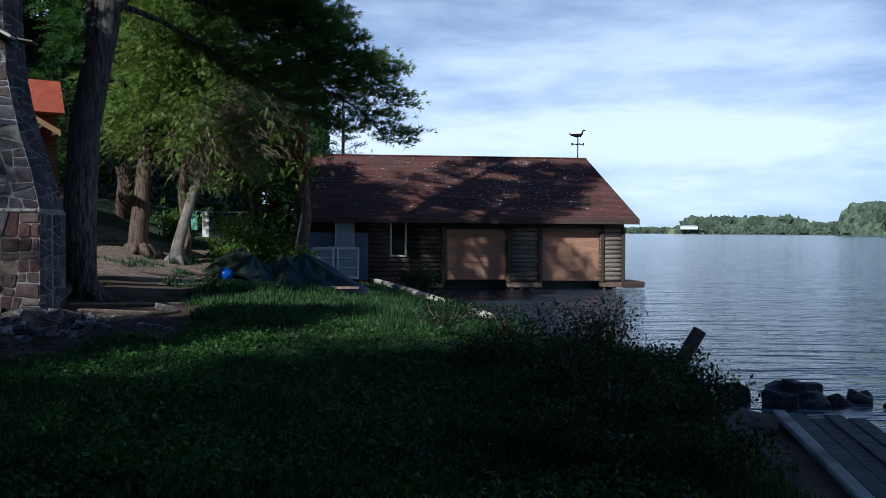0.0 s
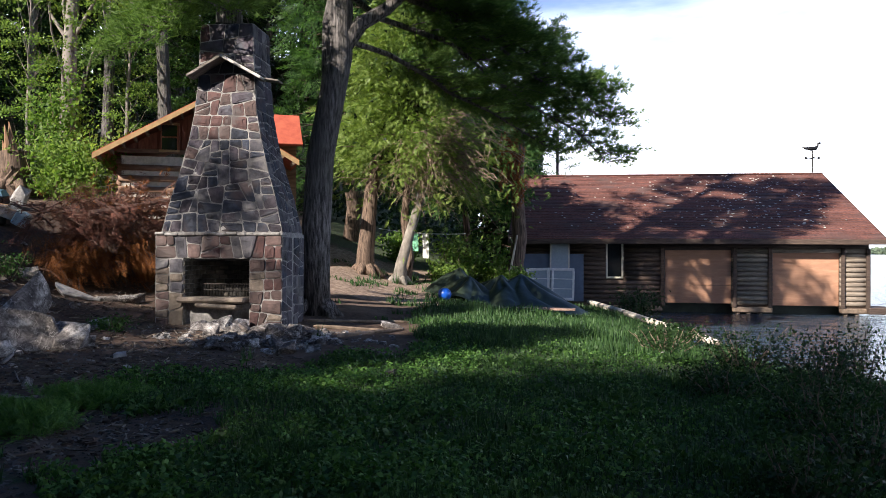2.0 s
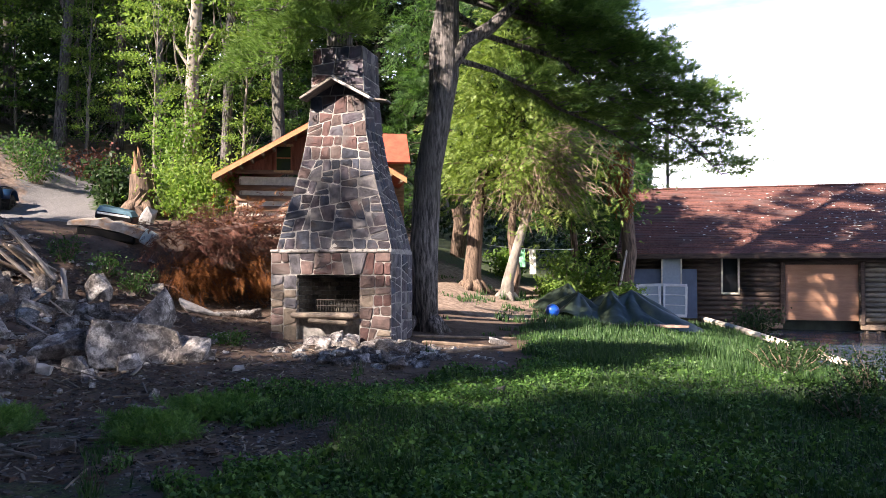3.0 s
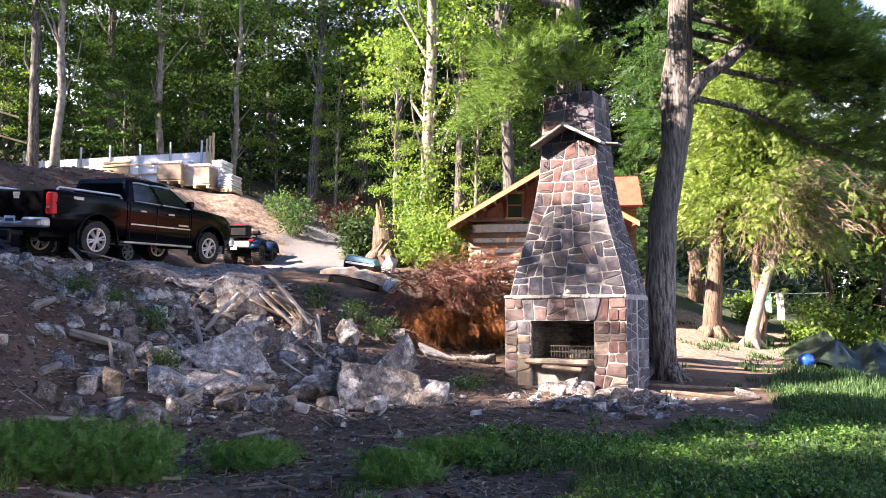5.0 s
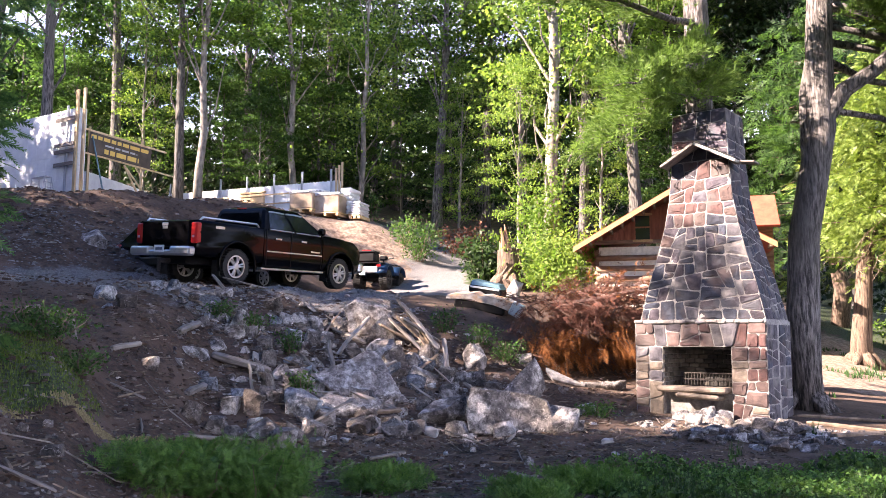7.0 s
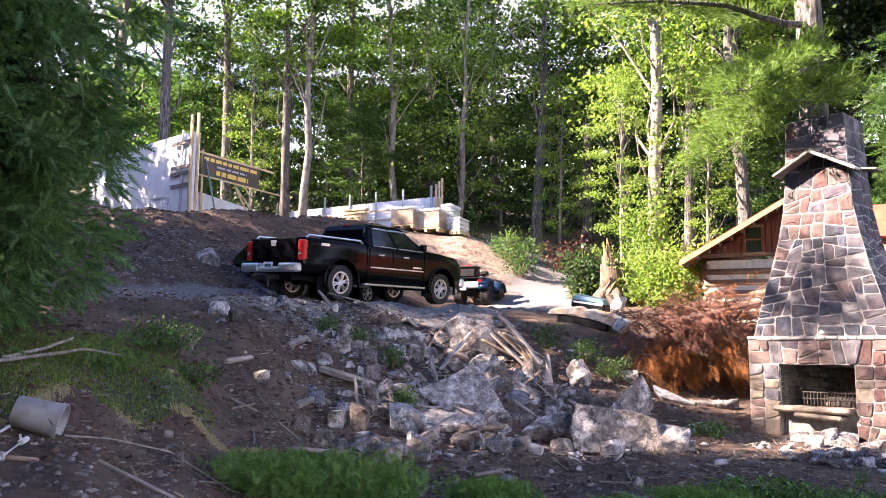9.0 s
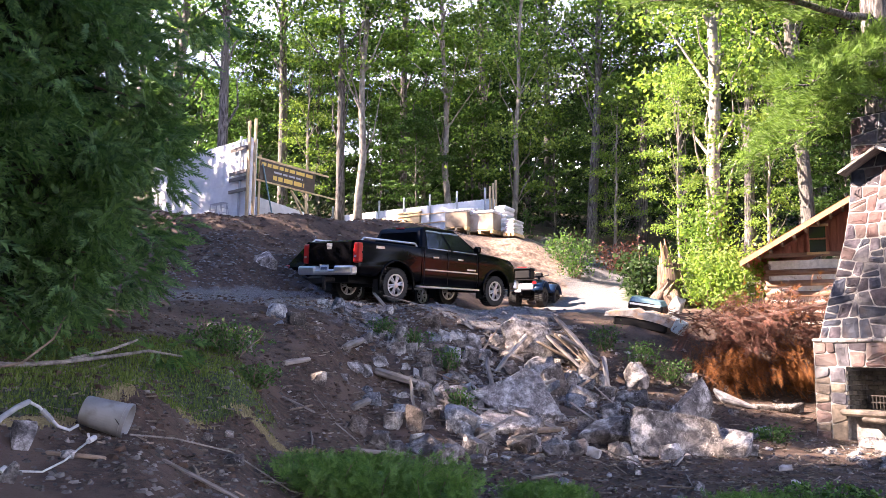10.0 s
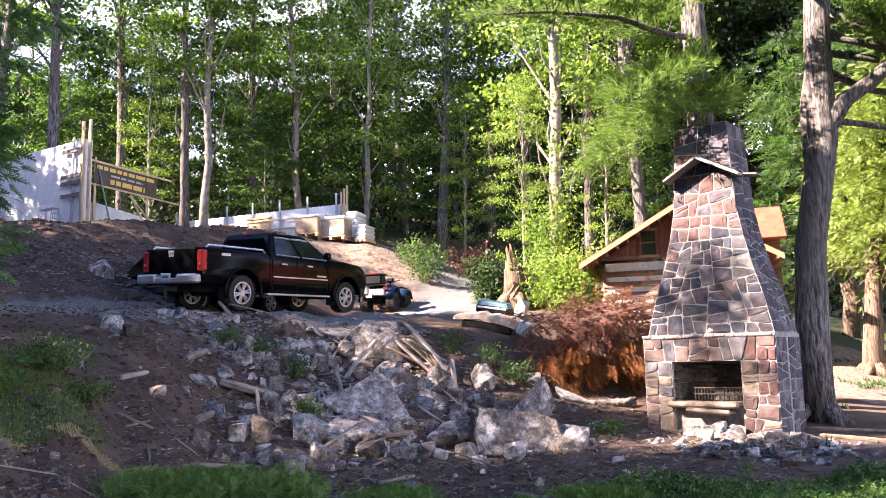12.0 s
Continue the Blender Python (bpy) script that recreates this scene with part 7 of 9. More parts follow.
def far_forest():
    """Leaf masses up the hill that thin out towards the top, shade put into their colour."""
    n = 110000
    b, d = RNG.uniform(8, 100, n), RNG.uniform(58, 84, n)
    x, y = -d * np.sin(np.radians(b)), d * np.cos(np.radians(b))
    h = RNG.uniform(0, 1, n) ** 1.1 * 11.5
    keep = np.array([noise.noise((xx * 0.12, yy * 0.12, hh * 0.16)) > -0.5 + 0.066 * hh for xx, yy, hh in zip(x, y, h)])
    x, y, h = x[keep], y[keep], h[keep]
    z = np.interp(d[keep], [50, 90], [9, 17]) * np.clip((b[keep] + 5) / 45, 0.3, 1)
    tagged(new("forest_depth", polys("forest_depth", leaves(np.stack([x, y, z + h], axis=1), 0.7, 0.3), M["leaf_half_shade"])), "dense foliage in the hillside wood, deep shade in its colour", "woods", kind="stuff")


far_forest()


def wood_behind():
    """Unseen joined leaf masses added behind the camera, to block low sky light and darken reflections."""
    n = 60000
    b, d = RNG.uniform(94, 238, n), RNG.uniform(40, 62, n)
    x, y = -d * np.sin(np.radians(b)), d * np.cos(np.radians(b))
    z = np.interp(b, [94, 130, 180, 238], [5, 3, 1, -0.2]) + RNG.uniform(0, 1, n) * (8.5 + 2.5 * np.sin(b * 0.9))
    tagged(new("wood_behind", polys("wood_behind", leaves(np.stack([x, y, z], axis=1), 0.95, 0.2), M["leaf_shade"])), "unseen leaf mass added behind the camera to block sky light", "woods", kind="stuff")


wood_behind()


def undergrowth():
    """Low leafy growth on the forest floor between the trunks, shade put into its colour."""
    n = 52000
    b, d = RNG.uniform(10, 100, n), RNG.uniform(33, 62, n)
    x, y = -d * np.sin(np.radians(b)), d * np.cos(np.radians(b))
    clump = np.array([noise.noise((xx * 0.28, yy * 0.28, 3)) for xx, yy in zip(x, y)])
    lane = (b > 43) & (b < 53) & (d < 46)
    site = (b > 52) & (d < 38)
    keep = (clump > -0.08) & ~lane & ~site
    x, y, clump = x[keep], y[keep], clump[keep]
    z = np.array([ground(xx, yy) for xx, yy in zip(x, y)]) + RNG.uniform(0, 1, len(x)) ** 1.4 * (0.8 + 5.5 * np.clip(clump + 0.08, 0, 1))
    tagged(new("undergrowth", polys("undergrowth", leaves(np.stack([x, y, z], axis=1), 0.24, 0.5), M["leaf_shade"])), "leafy undergrowth between the forest trunks, shade in its colour", "undergrowth", kind="stuff")


undergrowth()


# ---- rubble bank ----
def hull(points):
    """A chunky convex lump round the points."""
    b = bmesh.new()
    for p in points:
        b.verts.new(p)
    res = bmesh.ops.convex_hull(b, input=b.verts)
    bmesh.ops.delete(b, geom=[v for v in b.verts if not v.link_faces], context="VERTS")
    bmesh.ops.dissolve_limit(b, angle_limit=radians(9), verts=b.verts, edges=b.edges)
    bmesh.ops.bevel(b, geom=list(b.edges), offset=0.02, segments=1, affect="EDGES", clamp_overlap=True)
    bmesh.ops.recalc_face_normals(b, faces=b.faces)
    return b


def lump(seed, n=20, boxy=0.22):
    """Unit rock: 1 wide, 1 deep, 1 high, standing on its base."""
    rnd = random.Random(seed)
    pts = []
    for _ in range(n):
        v = Vector((rnd.uniform(-1, 1), rnd.uniform(-1, 1), rnd.uniform(-1, 1)))
        m = max(abs(k) for k in v)
        v = v.lerp(v / m, boxy) if rnd.random() < 0.85 else v
        if v.length > 1.35:
            v *= 1.35 / v.length
        pts.append(v * 0.5)
    for sx in (-1, 1):
        for sy in (-1, 1):
            pts.append(Vector((sx * rnd.uniform(0.2, 0.45), sy * rnd.uniform(0.2, 0.45), -0.46)))
    b = hull(pts)
    bmesh.ops.triangulate(b, faces=b.faces)
    bmesh.ops.subdivide_edges(b, edges=[e for e in b.edges if e.calc_length() > 0.16], cuts=1)
    for v in b.verts:
        v.co += v.co.normalized() * (0.05 * noise.noise(v.co * 4 + Vector((seed, 0, 0))) + 0.03 * noise.noise(v.co * 11 + Vector((0, seed, 0))))
    me = bpy.data.meshes.new("rock")
    b.to_mesh(me)
    b.free()
    lo = [min(v.co[i] for v in me.vertices) for i in range(3)]
    hi = [max(v.co[i] for v in me.vertices) for i in range(3)]
    for v in me.vertices:
        v.co = [(v.co[i] - (lo[i] + hi[i]) / 2) / (hi[i] - lo[i]) for i in range(3)]
        v.co.z += 0.5
    return me


LUMPS = [lump(100 + k) for k in range(14)] + [lump(200 + k, 9, 0.65) for k in range(6)]      # rounded ones, then angular ones
rock_rnd = random.Random(8)
rock_meshes = {}


def rock(x, y, w, h, material, name="rubble_rock", label="", deep=0.75, turn=None, sink=0.1, z=None, tip=0.0, shape=None):
    k = rock_rnd.randrange(len(LUMPS)) if shape is None else shape
    if (k, material) not in rock_meshes:
        me = LUMPS[k].copy()
        me.materials.append(M[material])
        rock_meshes[k, material] = me
    ob = new(name, rock_meshes[k, material])
    bearing = math.atan2(-x, y)
    t = bearing + (rock_rnd.uniform(-0.3, 0.3) if turn is None else turn)
    zz = (ground(x, y) if z is None else z) - sink * h
    dx, dy = -math.sin(bearing) * w * deep * 0.4, math.cos(bearing) * w * deep * 0.4
    ob.matrix_world = Matrix.Translation((x + dx, y + dy, zz)) @ Matrix.Rotation(t, 4, "Z") @ Matrix.Rotation(tip + rock_rnd.uniform(-0.3, 0.3), 4, "Y") @ Matrix.Rotation(rock_rnd.uniform(-0.3, 0.3), 4, "X") @ Matrix.Diagonal((w, w * deep, h * (1 + sink), 1))
    return tagged(ob, label or {"rock_vein": "broken grey stone with pale veins", "rock": "broken pale grey concrete or stone block", "rock_blue": "blue-grey broken boulder in the rubble", "rock_brown": "brownish broken stone in the rubble", "white_rock": "chalky white stone on the bank"}[material], "rock", "rubble on the bank")


for x, y, w, h in ((-10.74, 6.76, 0.41, 0.41), (-9.86, 5.06, 0.23, 0.12), (-9.18, 6.91, 0.48, 0.21), (-8.5, 7.23, 0.2, 0.19), (-11.44, 8.99, 0.57, 0.47), (-12.9, 6.88, 0.31, 0.41), (-11.89, 6.96, 0.21, 0.13), (-10.69, 10.56, 0.44, 0.48),
                   (-10.1, 10.04, 0.38, 0.3), (-10.99, 9.98, 0.31, 0.25), (-9.32, 5.42, 0.42, 0.24), (-8.75, 5.31, 0.36, 0.26), (-8.99, 5.73, 0.33, 0.28), (-10.31, 5.41, 0.28, 0.26)):
    rock(x, y, w, h, "rock")
for x, y, w, h in ((-13.14, 8.25, 0.43, 0.28), (-12.92, 8.54, 0.33, 0.37), (-10.69, 6.28, 0.21, 0.35), (-11.43, 6.5, 0.22, 0.18), (-10.48, 10.0, 0.3, 0.2), (-12.83, 9.09, 0.4, 0.26), (-5.81, 9.83, 0.24, 0.11),
                   (-12.59, 8.54, 0.28, 0.21), (-12.29, 10.04, 0.27, 0.18), (-13.36, 6.85, 0.17, 0.19), (-13.4, 11.39, 0.52, 0.12)):
    rock(x, y, w, h, "rock")
for x, y, w, h in ((-10.13, 5.68, 0.31, 0.37), (-9.65, 4.52, 0.27, 0.25), (-11.09, 9.09, 0.44, 0.54), (-12.6, 6.98, 0.22, 0.22), (-11.21, 9.69, 0.35, 0.42), (-10.73, 9.28, 0.6, 0.24), (-12.31, 7.37, 0.24, 0.14)):
    rock(x, y, w, h, "rock_brown")
for x, y, w, h in ((-8.45, 7.47, 0.24, 0.14), (-11.95, 6.73, 0.13, 0.17), (-9.82, 12.03, 0.76, 0.24), (-8.13, 10.58, 0.34, 0.19), (-11.75, 9.08, 0.42, 0.31)):
    rock(x, y, w, h, "white_rock")
rock(-9.97, 6.36, 0.58, 0.4, "rock_blue")
rock(-12.35, 9.34, 1.0, 0.8, "rock_brown", label="large rounded pinkish-grey boulder on the bank", shape=7, tip=0.3)
rock(-9.05, 8.28, 0.86, 0.36, "rock", label="long squared stone lying in the rubble", deep=0.45, shape=5)


def slab_stone(x, y, outline, thick, material, tilt, label, z=None):
    """A broken plate: outline in its own plane (across, up), leaning back by tilt degrees."""
    b = math.atan2(-x, y)
    n = len(outline)
    rnd = random.Random(int(x * 100))
    v = [(p, -thick / 2 + rnd.uniform(-0.03, 0.03), q) for p, q in outline] + [(p * 0.96, thick / 2, q * 0.97) for p, q in outline]
    me = Mesh().add(v, [tuple(range(n)), tuple(range(n, 2 * n))[::-1], *((i, n + i, n + (i + 1) % n, (i + 1) % n) for i in range(n))]).data("slab", M[material])
    bm = bmesh.new()
    bm.from_mesh(me)
    bmesh.ops.bevel(bm, geom=list(bm.edges), offset=0.025, segments=1, affect="EDGES", clamp_overlap=True)
    bmesh.ops.triangulate(bm, faces=bm.faces)
    for _ in range(3):
        bmesh.ops.subdivide_edges(bm, edges=[e for e in bm.edges if e.calc_length() > 0.09], cuts=1)
    bmesh.ops.triangulate(bm, faces=bm.faces)
    for vert in bm.verts:
        q = vert.co * 2.6 + Vector((x, y, 0))
        vert.co += Vector((noise.noise(q), noise.noise(q + Vector((7, 0, 0))), noise.noise(q + Vector((0, 7, 0))))) * 0.04 + Vector((0.4, 1, 0.4)) * (noise.noise(q * 3.5) * 0.025 + noise.noise(q * 8) * 0.012)
    bm.to_mesh(me)
    bm.free()
    ob = new("concrete_slab", me)
    ob.matrix_world = Matrix.Translation((x, y, (ground(x, y) if z is None else z) - 0.06)) @ Matrix.Rotation(b, 4, "Z") @ Matrix.Rotation(radians(-tilt), 4, "X")
    return tagged(ob, label, "slab", "rubble on the bank")


slab_stone(-10.42, 7.7, [(-0.72, 0.5), (-0.3, 0.08), (0.1, 0.0), (0.68, 0.12), (0.5, 0.5), (0.28, 1.0), (0.16, 1.02), (-0.3, 0.74)], 0.2, "slab", 38, "big pale triangular slab of broken concrete")
slab_stone(-9.9, 7.15, [(-0.48, 0.06), (0.38, 0.0), (0.52, 0.26), (0.1, 0.32), (-0.3, 0.46), (-0.5, 0.3)], 0.3, "slab", 55, "broken concrete slab with moulded edge lines")
slab_stone(-8.14, 8.85, [(-0.68, 0.0), (0.44, -0.04), (0.52, 0.26), (0.47, 0.5), (0.16, 0.56), (-0.3, 0.66), (-0.66, 0.7), (-0.73, 0.34)], 0.66, "rock_vein", 10, "huge flat-topped grey rock with pale veins")
rock(-7.45, 9.0, 0.5, 0.36, "rock_vein", "great_rock", "angular end of the huge grey rock", 0.7, -0.3, 0.12, shape=17)
rock(-8.75, 9.3, 0.62, 0.95, "rock_vein", "leaning_rock", "pointed pale rock leaning on the great rock", 0.5, 0.2, 0.12, tip=0.5, shape=16)
slab_stone(-9.33, 12.52, [(-0.5, 0.02), (0.3, 0.0), (0.52, 0.2), (-0.2, 0.16)], 0.3, "rock", 60, "long thin grey plank of stone")
for k in range(300):                        # smaller broken stones through the heap
    b = rock_rnd.gauss(54, 7.5)
    d = rock_rnd.gauss(13.8, 1.7)
    if 37 < b < 76 and 9.5 < d < 17:
        w = 0.07 + 0.3 * rock_rnd.random() ** 1.7
        rock(*polar(b, d), w, w * rock_rnd.uniform(0.45, 0.9), rock_rnd.choice(("rock", "rock", "rock_brown", "rock_brown", "rock_blue")), "rubble_stone", "small broken stone in the rubble heap")
for k in range(46):                         # fallen stones round the hearth
    s = rock_rnd.random()
    x, y = -6.75 + 1.5 * s + rock_rnd.gauss(0, 0.18), 11.35 + rock_rnd.gauss(0, 0.2) + 1.0 * max(0, s - 0.65)
    w = rock_rnd.uniform(0.1, 0.34)
    rock(x, y, w, w * rock_rnd.uniform(0.35, 0.65), rock_rnd.choice(("rock", "rock", "rock_vein", "rock_brown")), "fallen_stone", "fallen hearth stone at the chimney's foot")
for x, y, w, h in ((-6.56, 8.9, 0.17, 0.07), (-5.89, 8.17, 0.17, 0.08), (-1.27, 5.75, 0.2, 0.04), (-3.43, 10.2, 0.3, 0.08), (-2.95, 8.9, 0.25, 0.06), (-5.3, 4.9, 0.22, 0.12), (-4.48, 6.76, 0.07, 0.03), (0.14, 12.6, 0.12, 0.06), (-4.4, 13.3, 0.4, 0.1)):
    rock(x, y, w, h, "white_rock" if w < 0.2 else "rock", "lawn_stone", "pale stone lying in the grass")
for x, y, w, h in ((-6.1, 0.42, 0.15, 0.2), (-7.4, 2.0, 0.09, 0.07), (-7.55, 2.25, 0.1, 0.07), (-5.55, 0.16, 0.13, 0.1), (-6.75, 2.05, 0.18, 0.1), (-6.0, 0.7, 0.09, 0.06), (-5.5, 0.32, 0.1, 0.13)):
    rock(x, y, w, h, "rock", "bank_stone", "grey stone in the dark bank soil")
rock(-19.9, 6.85, 0.6, 0.4, "rock", "mound_boulder", "pale boulder on the soil mound", 0.7, sink=0.35, shape=2)


def wood_piece(name, a, b, r, material, label, category="log", flat=1.0, lift=None):
    """A split log or stick between two points, its ends broken; it lies on the ground there."""
    a, b = Vector(a), Vector(b)
    rnd = random.Random(int(abs(a.x * 100) + abs(a.y * 37)))
    for p in (a, b):
        p.z = ground(p.x, p.y) + r * 0.7 if lift is None else p.z
    mid = (a + b) / 2
    mid.z = max(mid.z, ground(mid.x, mid.y) + r * 0.6)
    d = (b - a).normalized()
    m = Matrix.Translation(mid) @ d.to_track_quat("X", "Z").to_matrix().to_4x4()
    l = (b - a).length / 2
    pts = [(-l, 0, 0), (-l * 0.9, 0, 0), (-l * 0.3, rnd.gauss(0, r * 0.3), rnd.gauss(0, r * 0.2)), (l * 0.4, rnd.gauss(0, r * 0.3), 0), (l * 0.93, 0, 0), (l, 0, 0)]
    me = Mesh().tube(pts, [r * 0.6, r, r * 1.05, r * 0.95, r * 0.9, r * 0.5], 7).data(name, M[material])
    for v in me.vertices:
        v.co.z *= flat
        v.co.y += rnd.gauss(0, r * 0.08)
    ob = new(name, me)
    ob.matrix_world = m
    return tagged(ob, label, category)


for a, b, r in (((-12.15, 5.48, 0), (-12.75, 6.1, 0), 0.075), ((-12.06, 6.01, 0), (-11.5, 6.73, 0), 0.09), ((-10.48, 4.88, 0), (-10.95, 5.35, 0), 0.065), ((-10.9, 4.0, 0), (-11.2, 4.5, 0), 0.05), ((-9.0, 4.14, 0), (-9.4, 5.0, 0), 0.035),
                ((-12.19, 9.16, 0), (-12.9, 8.9, 0), 0.05), ((-12.8, 10.65, 0), (-12.17, 10.37, 0), 0.06), ((-12.4, 10.2, 0), (-11.7, 10.1, 0), 0.05), ((-6.3, 6.16, 0), (-6.0, 6.86, 0), 0.025), ((-7.46, 7.93, 0), (-7.75, 8.4, 0), 0.025)):
    wood_piece("old_timber", a, b, r, "wood_grey", "weathered grey split timber on the bank", "timber", 0.8)
for k in range(44):                         # boards and split timber thrown about the heap
    x, y = polar(rock_rnd.gauss(55, 6.5), rock_rnd.gauss(14.4, 1.5))
    a, l, r = rock_rnd.uniform(0, 6.3), rock_rnd.uniform(0.3, 0.95), rock_rnd.uniform(0.025, 0.06)
    p, q = (x, y, ground(x, y) + r), (x + math.cos(a) * l, y + math.sin(a) * l, 0)
    q = (q[0], q[1], ground(q[0], q[1]) + rock_rnd.choice((r, r, 0.18, 0.32)))
    wood_piece("broken_board", p, q, r, rock_rnd.choice(("wood_grey", "wood_grey", "wood_old")), "broken weathered board in the rubble heap", "board", rock_rnd.choice((0.3, 0.4, 0.8)), lift=1)
for k in range(9):                          # a jackstraw pile of old planks on the heap
    (x0, y0), (x1, y1) = polar(51.2 + rock_rnd.gauss(0, 0.7), 15.5 + rock_rnd.gauss(0, 0.25)), polar(48.6 + rock_rnd.gauss(0, 0.7), 15.2 + rock_rnd.gauss(0, 0.25))
    wood_piece("old_plank", (x0, y0, ground(x0, y0) + 0.36 + 0.05 * k), (x1, y1, ground(x1, y1) + 0.06 + 0.03 * k), rock_rnd.uniform(0.05, 0.075), rock_rnd.choice(("wood_grey", "wood_old")), "weathered plank in a pile on the rubble", "timber", 0.45, lift=1)
wood_piece("leaning_plank", (-11.1, 7.75, 1.3), (-11.9, 9.0, 1.95), 0.045, "wood_grey", "weathered plank propped on a slab", "timber", 0.6, lift=1)
wood_piece("stake", (-10.9, 3.55, 1.45), (-11.0, 3.5, 1.85), 0.035, "wood_grey", "short leaning wooden stake", "stake", 1, lift=1)
for k in range(120):
    b, d = rock_rnd.uniform(40, 88), rock_rnd.uniform(6.0, 16)
    if b > 72 and d > 8:
        continue
    x, y = polar(b, d)
    a, l = rock_rnd.uniform(0, 6.3), rock_rnd.uniform(0.15, 0.6)
    wood_piece("stick", (x, y, 0), (x + math.cos(a) * l, y + math.sin(a) * l, 0), rock_rnd.uniform(0.008, 0.022), rock_rnd.choice(("wood_grey", "wood_grey", "wood_old")), "broken stick on the soil", "stick")
for a, b, r in (((-4.75, 11.7, 0), (-4.45, 12.6, 0), 0.035), ((-4.45, 12.6, 0.5), (-4.2, 13.3, 0.75), 0.035), ((-5.5, 12.5, 0), (-4.3, 12.9, 0), 0.035), ((-5.9, 13.1, 0), (-4.4, 14.3, 0), 0.03), ((-2.5, 6.1, 0), (-1.7, 5.7, 0), 0.015), ((-1.9, 5.6, 0), (-1.3, 5.9, 0), 0.012), ((-2.2, 5.5, 0), (-2.0, 6.1, 0), 0.012)):
    wood_piece("dead_branch", a, b, r, "wood_old", "dead grey branch lying on the lawn's edge", "branch")


def scatter_pebbles(name, label, n, spot, size, material):
    """Pebbles too small to count, as small blunt bits."""
    ang = [k * 1.2566 for k in range(5)]
    base = np.array([(math.cos(a), math.sin(a), -0.25) for a in ang] + [(0.62 * math.cos(a + 0.3), 0.62 * math.sin(a + 0.3), 0.48) for a in ang])
    tri = [(k, (k + 1) % 5, 5 + (k + 1) % 5, 5 + k) for k in range(5)] + [(5, 6, 7, 8, 9)]
    rnd = random.Random(len(name) + n)
    v, f = [], []
    while len(f) < n * 6:
        b, d = spot(rnd)
        x, y = polar(b, d)
        s = size * (0.35 + rnd.random() ** 3 * 1.6)
        z = ground(x, y) + s * 0.04
        a = rnd.uniform(0, 6.3)
        ca, sa = math.cos(a), math.sin(a)
        st = (rnd.uniform(0.7, 1.5), rnd.uniform(0.6, 1.1), rnd.uniform(0.5, 1.0))
        k = len(v)
        for p in base:
            q = (p[0] * st[0] * s + rnd.gauss(0, 0.12 * s), p[1] * st[1] * s + rnd.gauss(0, 0.12 * s), (p[2] + rnd.gauss(0, 0.1)) * st[2] * s)
            v.append((x + q[0] * ca - q[1] * sa, y + q[0] * sa + q[1] * ca, z + q[2]))
        f += [tuple(i + k for i in t) for t in tri]
    me = bpy.data.meshes.new(name)
    me.from_pydata(v, [], f)
    me.materials.append(M[material])
    return tagged(new(name, me), label, "stones", kind="stuff")


scatter_pebbles("bank_pebbles", "small stones and clods strewn over the dark bank", 13000, lambda r: (r.uniform(30, 92), min(18.5, 5.4 + abs(r.gauss(0, 1)) * 7.0)), 0.02, "pebble")
scatter_pebbles("bank_clods", "crumbling clods of brown soil on the bank", 7000, lambda r: (r.uniform(36, 92), 6.0 + 11.5 * r.random() ** 0.8), 0.035, "soil")
scatter_pebbles("rubble_chips", "broken stone chips filling the rubble heap", 1500, lambda r: (r.gauss(54, 6.5), r.gauss(14.0, 1.6)), 0.07, "rock_brown")
scatter_pebbles("hearth_chips", "loose stone chips round the chimney's foot", 700, lambda r: (r.gauss(27, 3.5), r.gauss(12.6, 0.5)), 0.05, "rock")
scatter_pebbles("terrace_gravel", "grey crushed gravel on the parking terrace", 7500, lambda r: (r.uniform(50, 78), r.uniform(14.6, 23)), 0.032, "gravel")
scatter_pebbles("mound_clods", "rough clods of brown soil on the mound", 5600, lambda r: (r.uniform(58, 82), r.uniform(20, 30)), 0.045, "soil")
scatter_pebbles("mound_stones", "stones in the dark soil mound", 2400, lambda r: (r.uniform(57, 79), r.uniform(19.5, 31)), 0.05, "pebble")


def litter():
    """Chips, bark and twigs strewn too thickly to count."""
    rnd = np.random.default_rng(9)
    n = 8000
    b, d = rnd.uniform(24, 90, n), 6.4 + 11.0 * rnd.uniform(0, 1, n) ** 0.9
    keep = ~((b > 70) & (d > 8.5))
    b, d = b[keep], d[keep]
    x, y = -d * np.sin(np.radians(b)), d * np.cos(np.radians(b))
    z = np.array([ground(xx, yy) for xx, yy in zip(x, y)]) + 0.012
    a, l = rnd.uniform(0, 6.283, len(x)), rnd.uniform(0.02, 0.12, len(x)) * rnd.uniform(0.4, 1.2, len(x)) * np.clip(d / 11, 0.5, 1.2)
    way = np.stack([np.cos(a), np.sin(a), rnd.normal(0, 0.2, len(x))], axis=1) * l[:, None]
    side = np.stack([-np.sin(a), np.cos(a), 0 * a], axis=1) * rnd.uniform(0.003, 0.011, (len(x), 1))
    c = np.stack([x, y, z], axis=1)
    up = np.array([0, 0, 0.012])
    tops = np.stack([c - way - side, c + way - side, c + way + side, c - way + side], axis=1)
    walls = np.stack([c - way - side - up, c + way - side - up, c + way - side, c - way - side], axis=1)
    tagged(new("wood_litter", polys("wood_litter", np.concatenate([tops, walls]), M["chip"])), "wood chips, bark and twigs strewn over the bank", "litter", kind="stuff")


M["chip"] = mat("chip", (0.035, 0.026, 0.02), (0.22, 0.18, 0.145), 4, 0.9, 0.2, island=0.5)
litter()
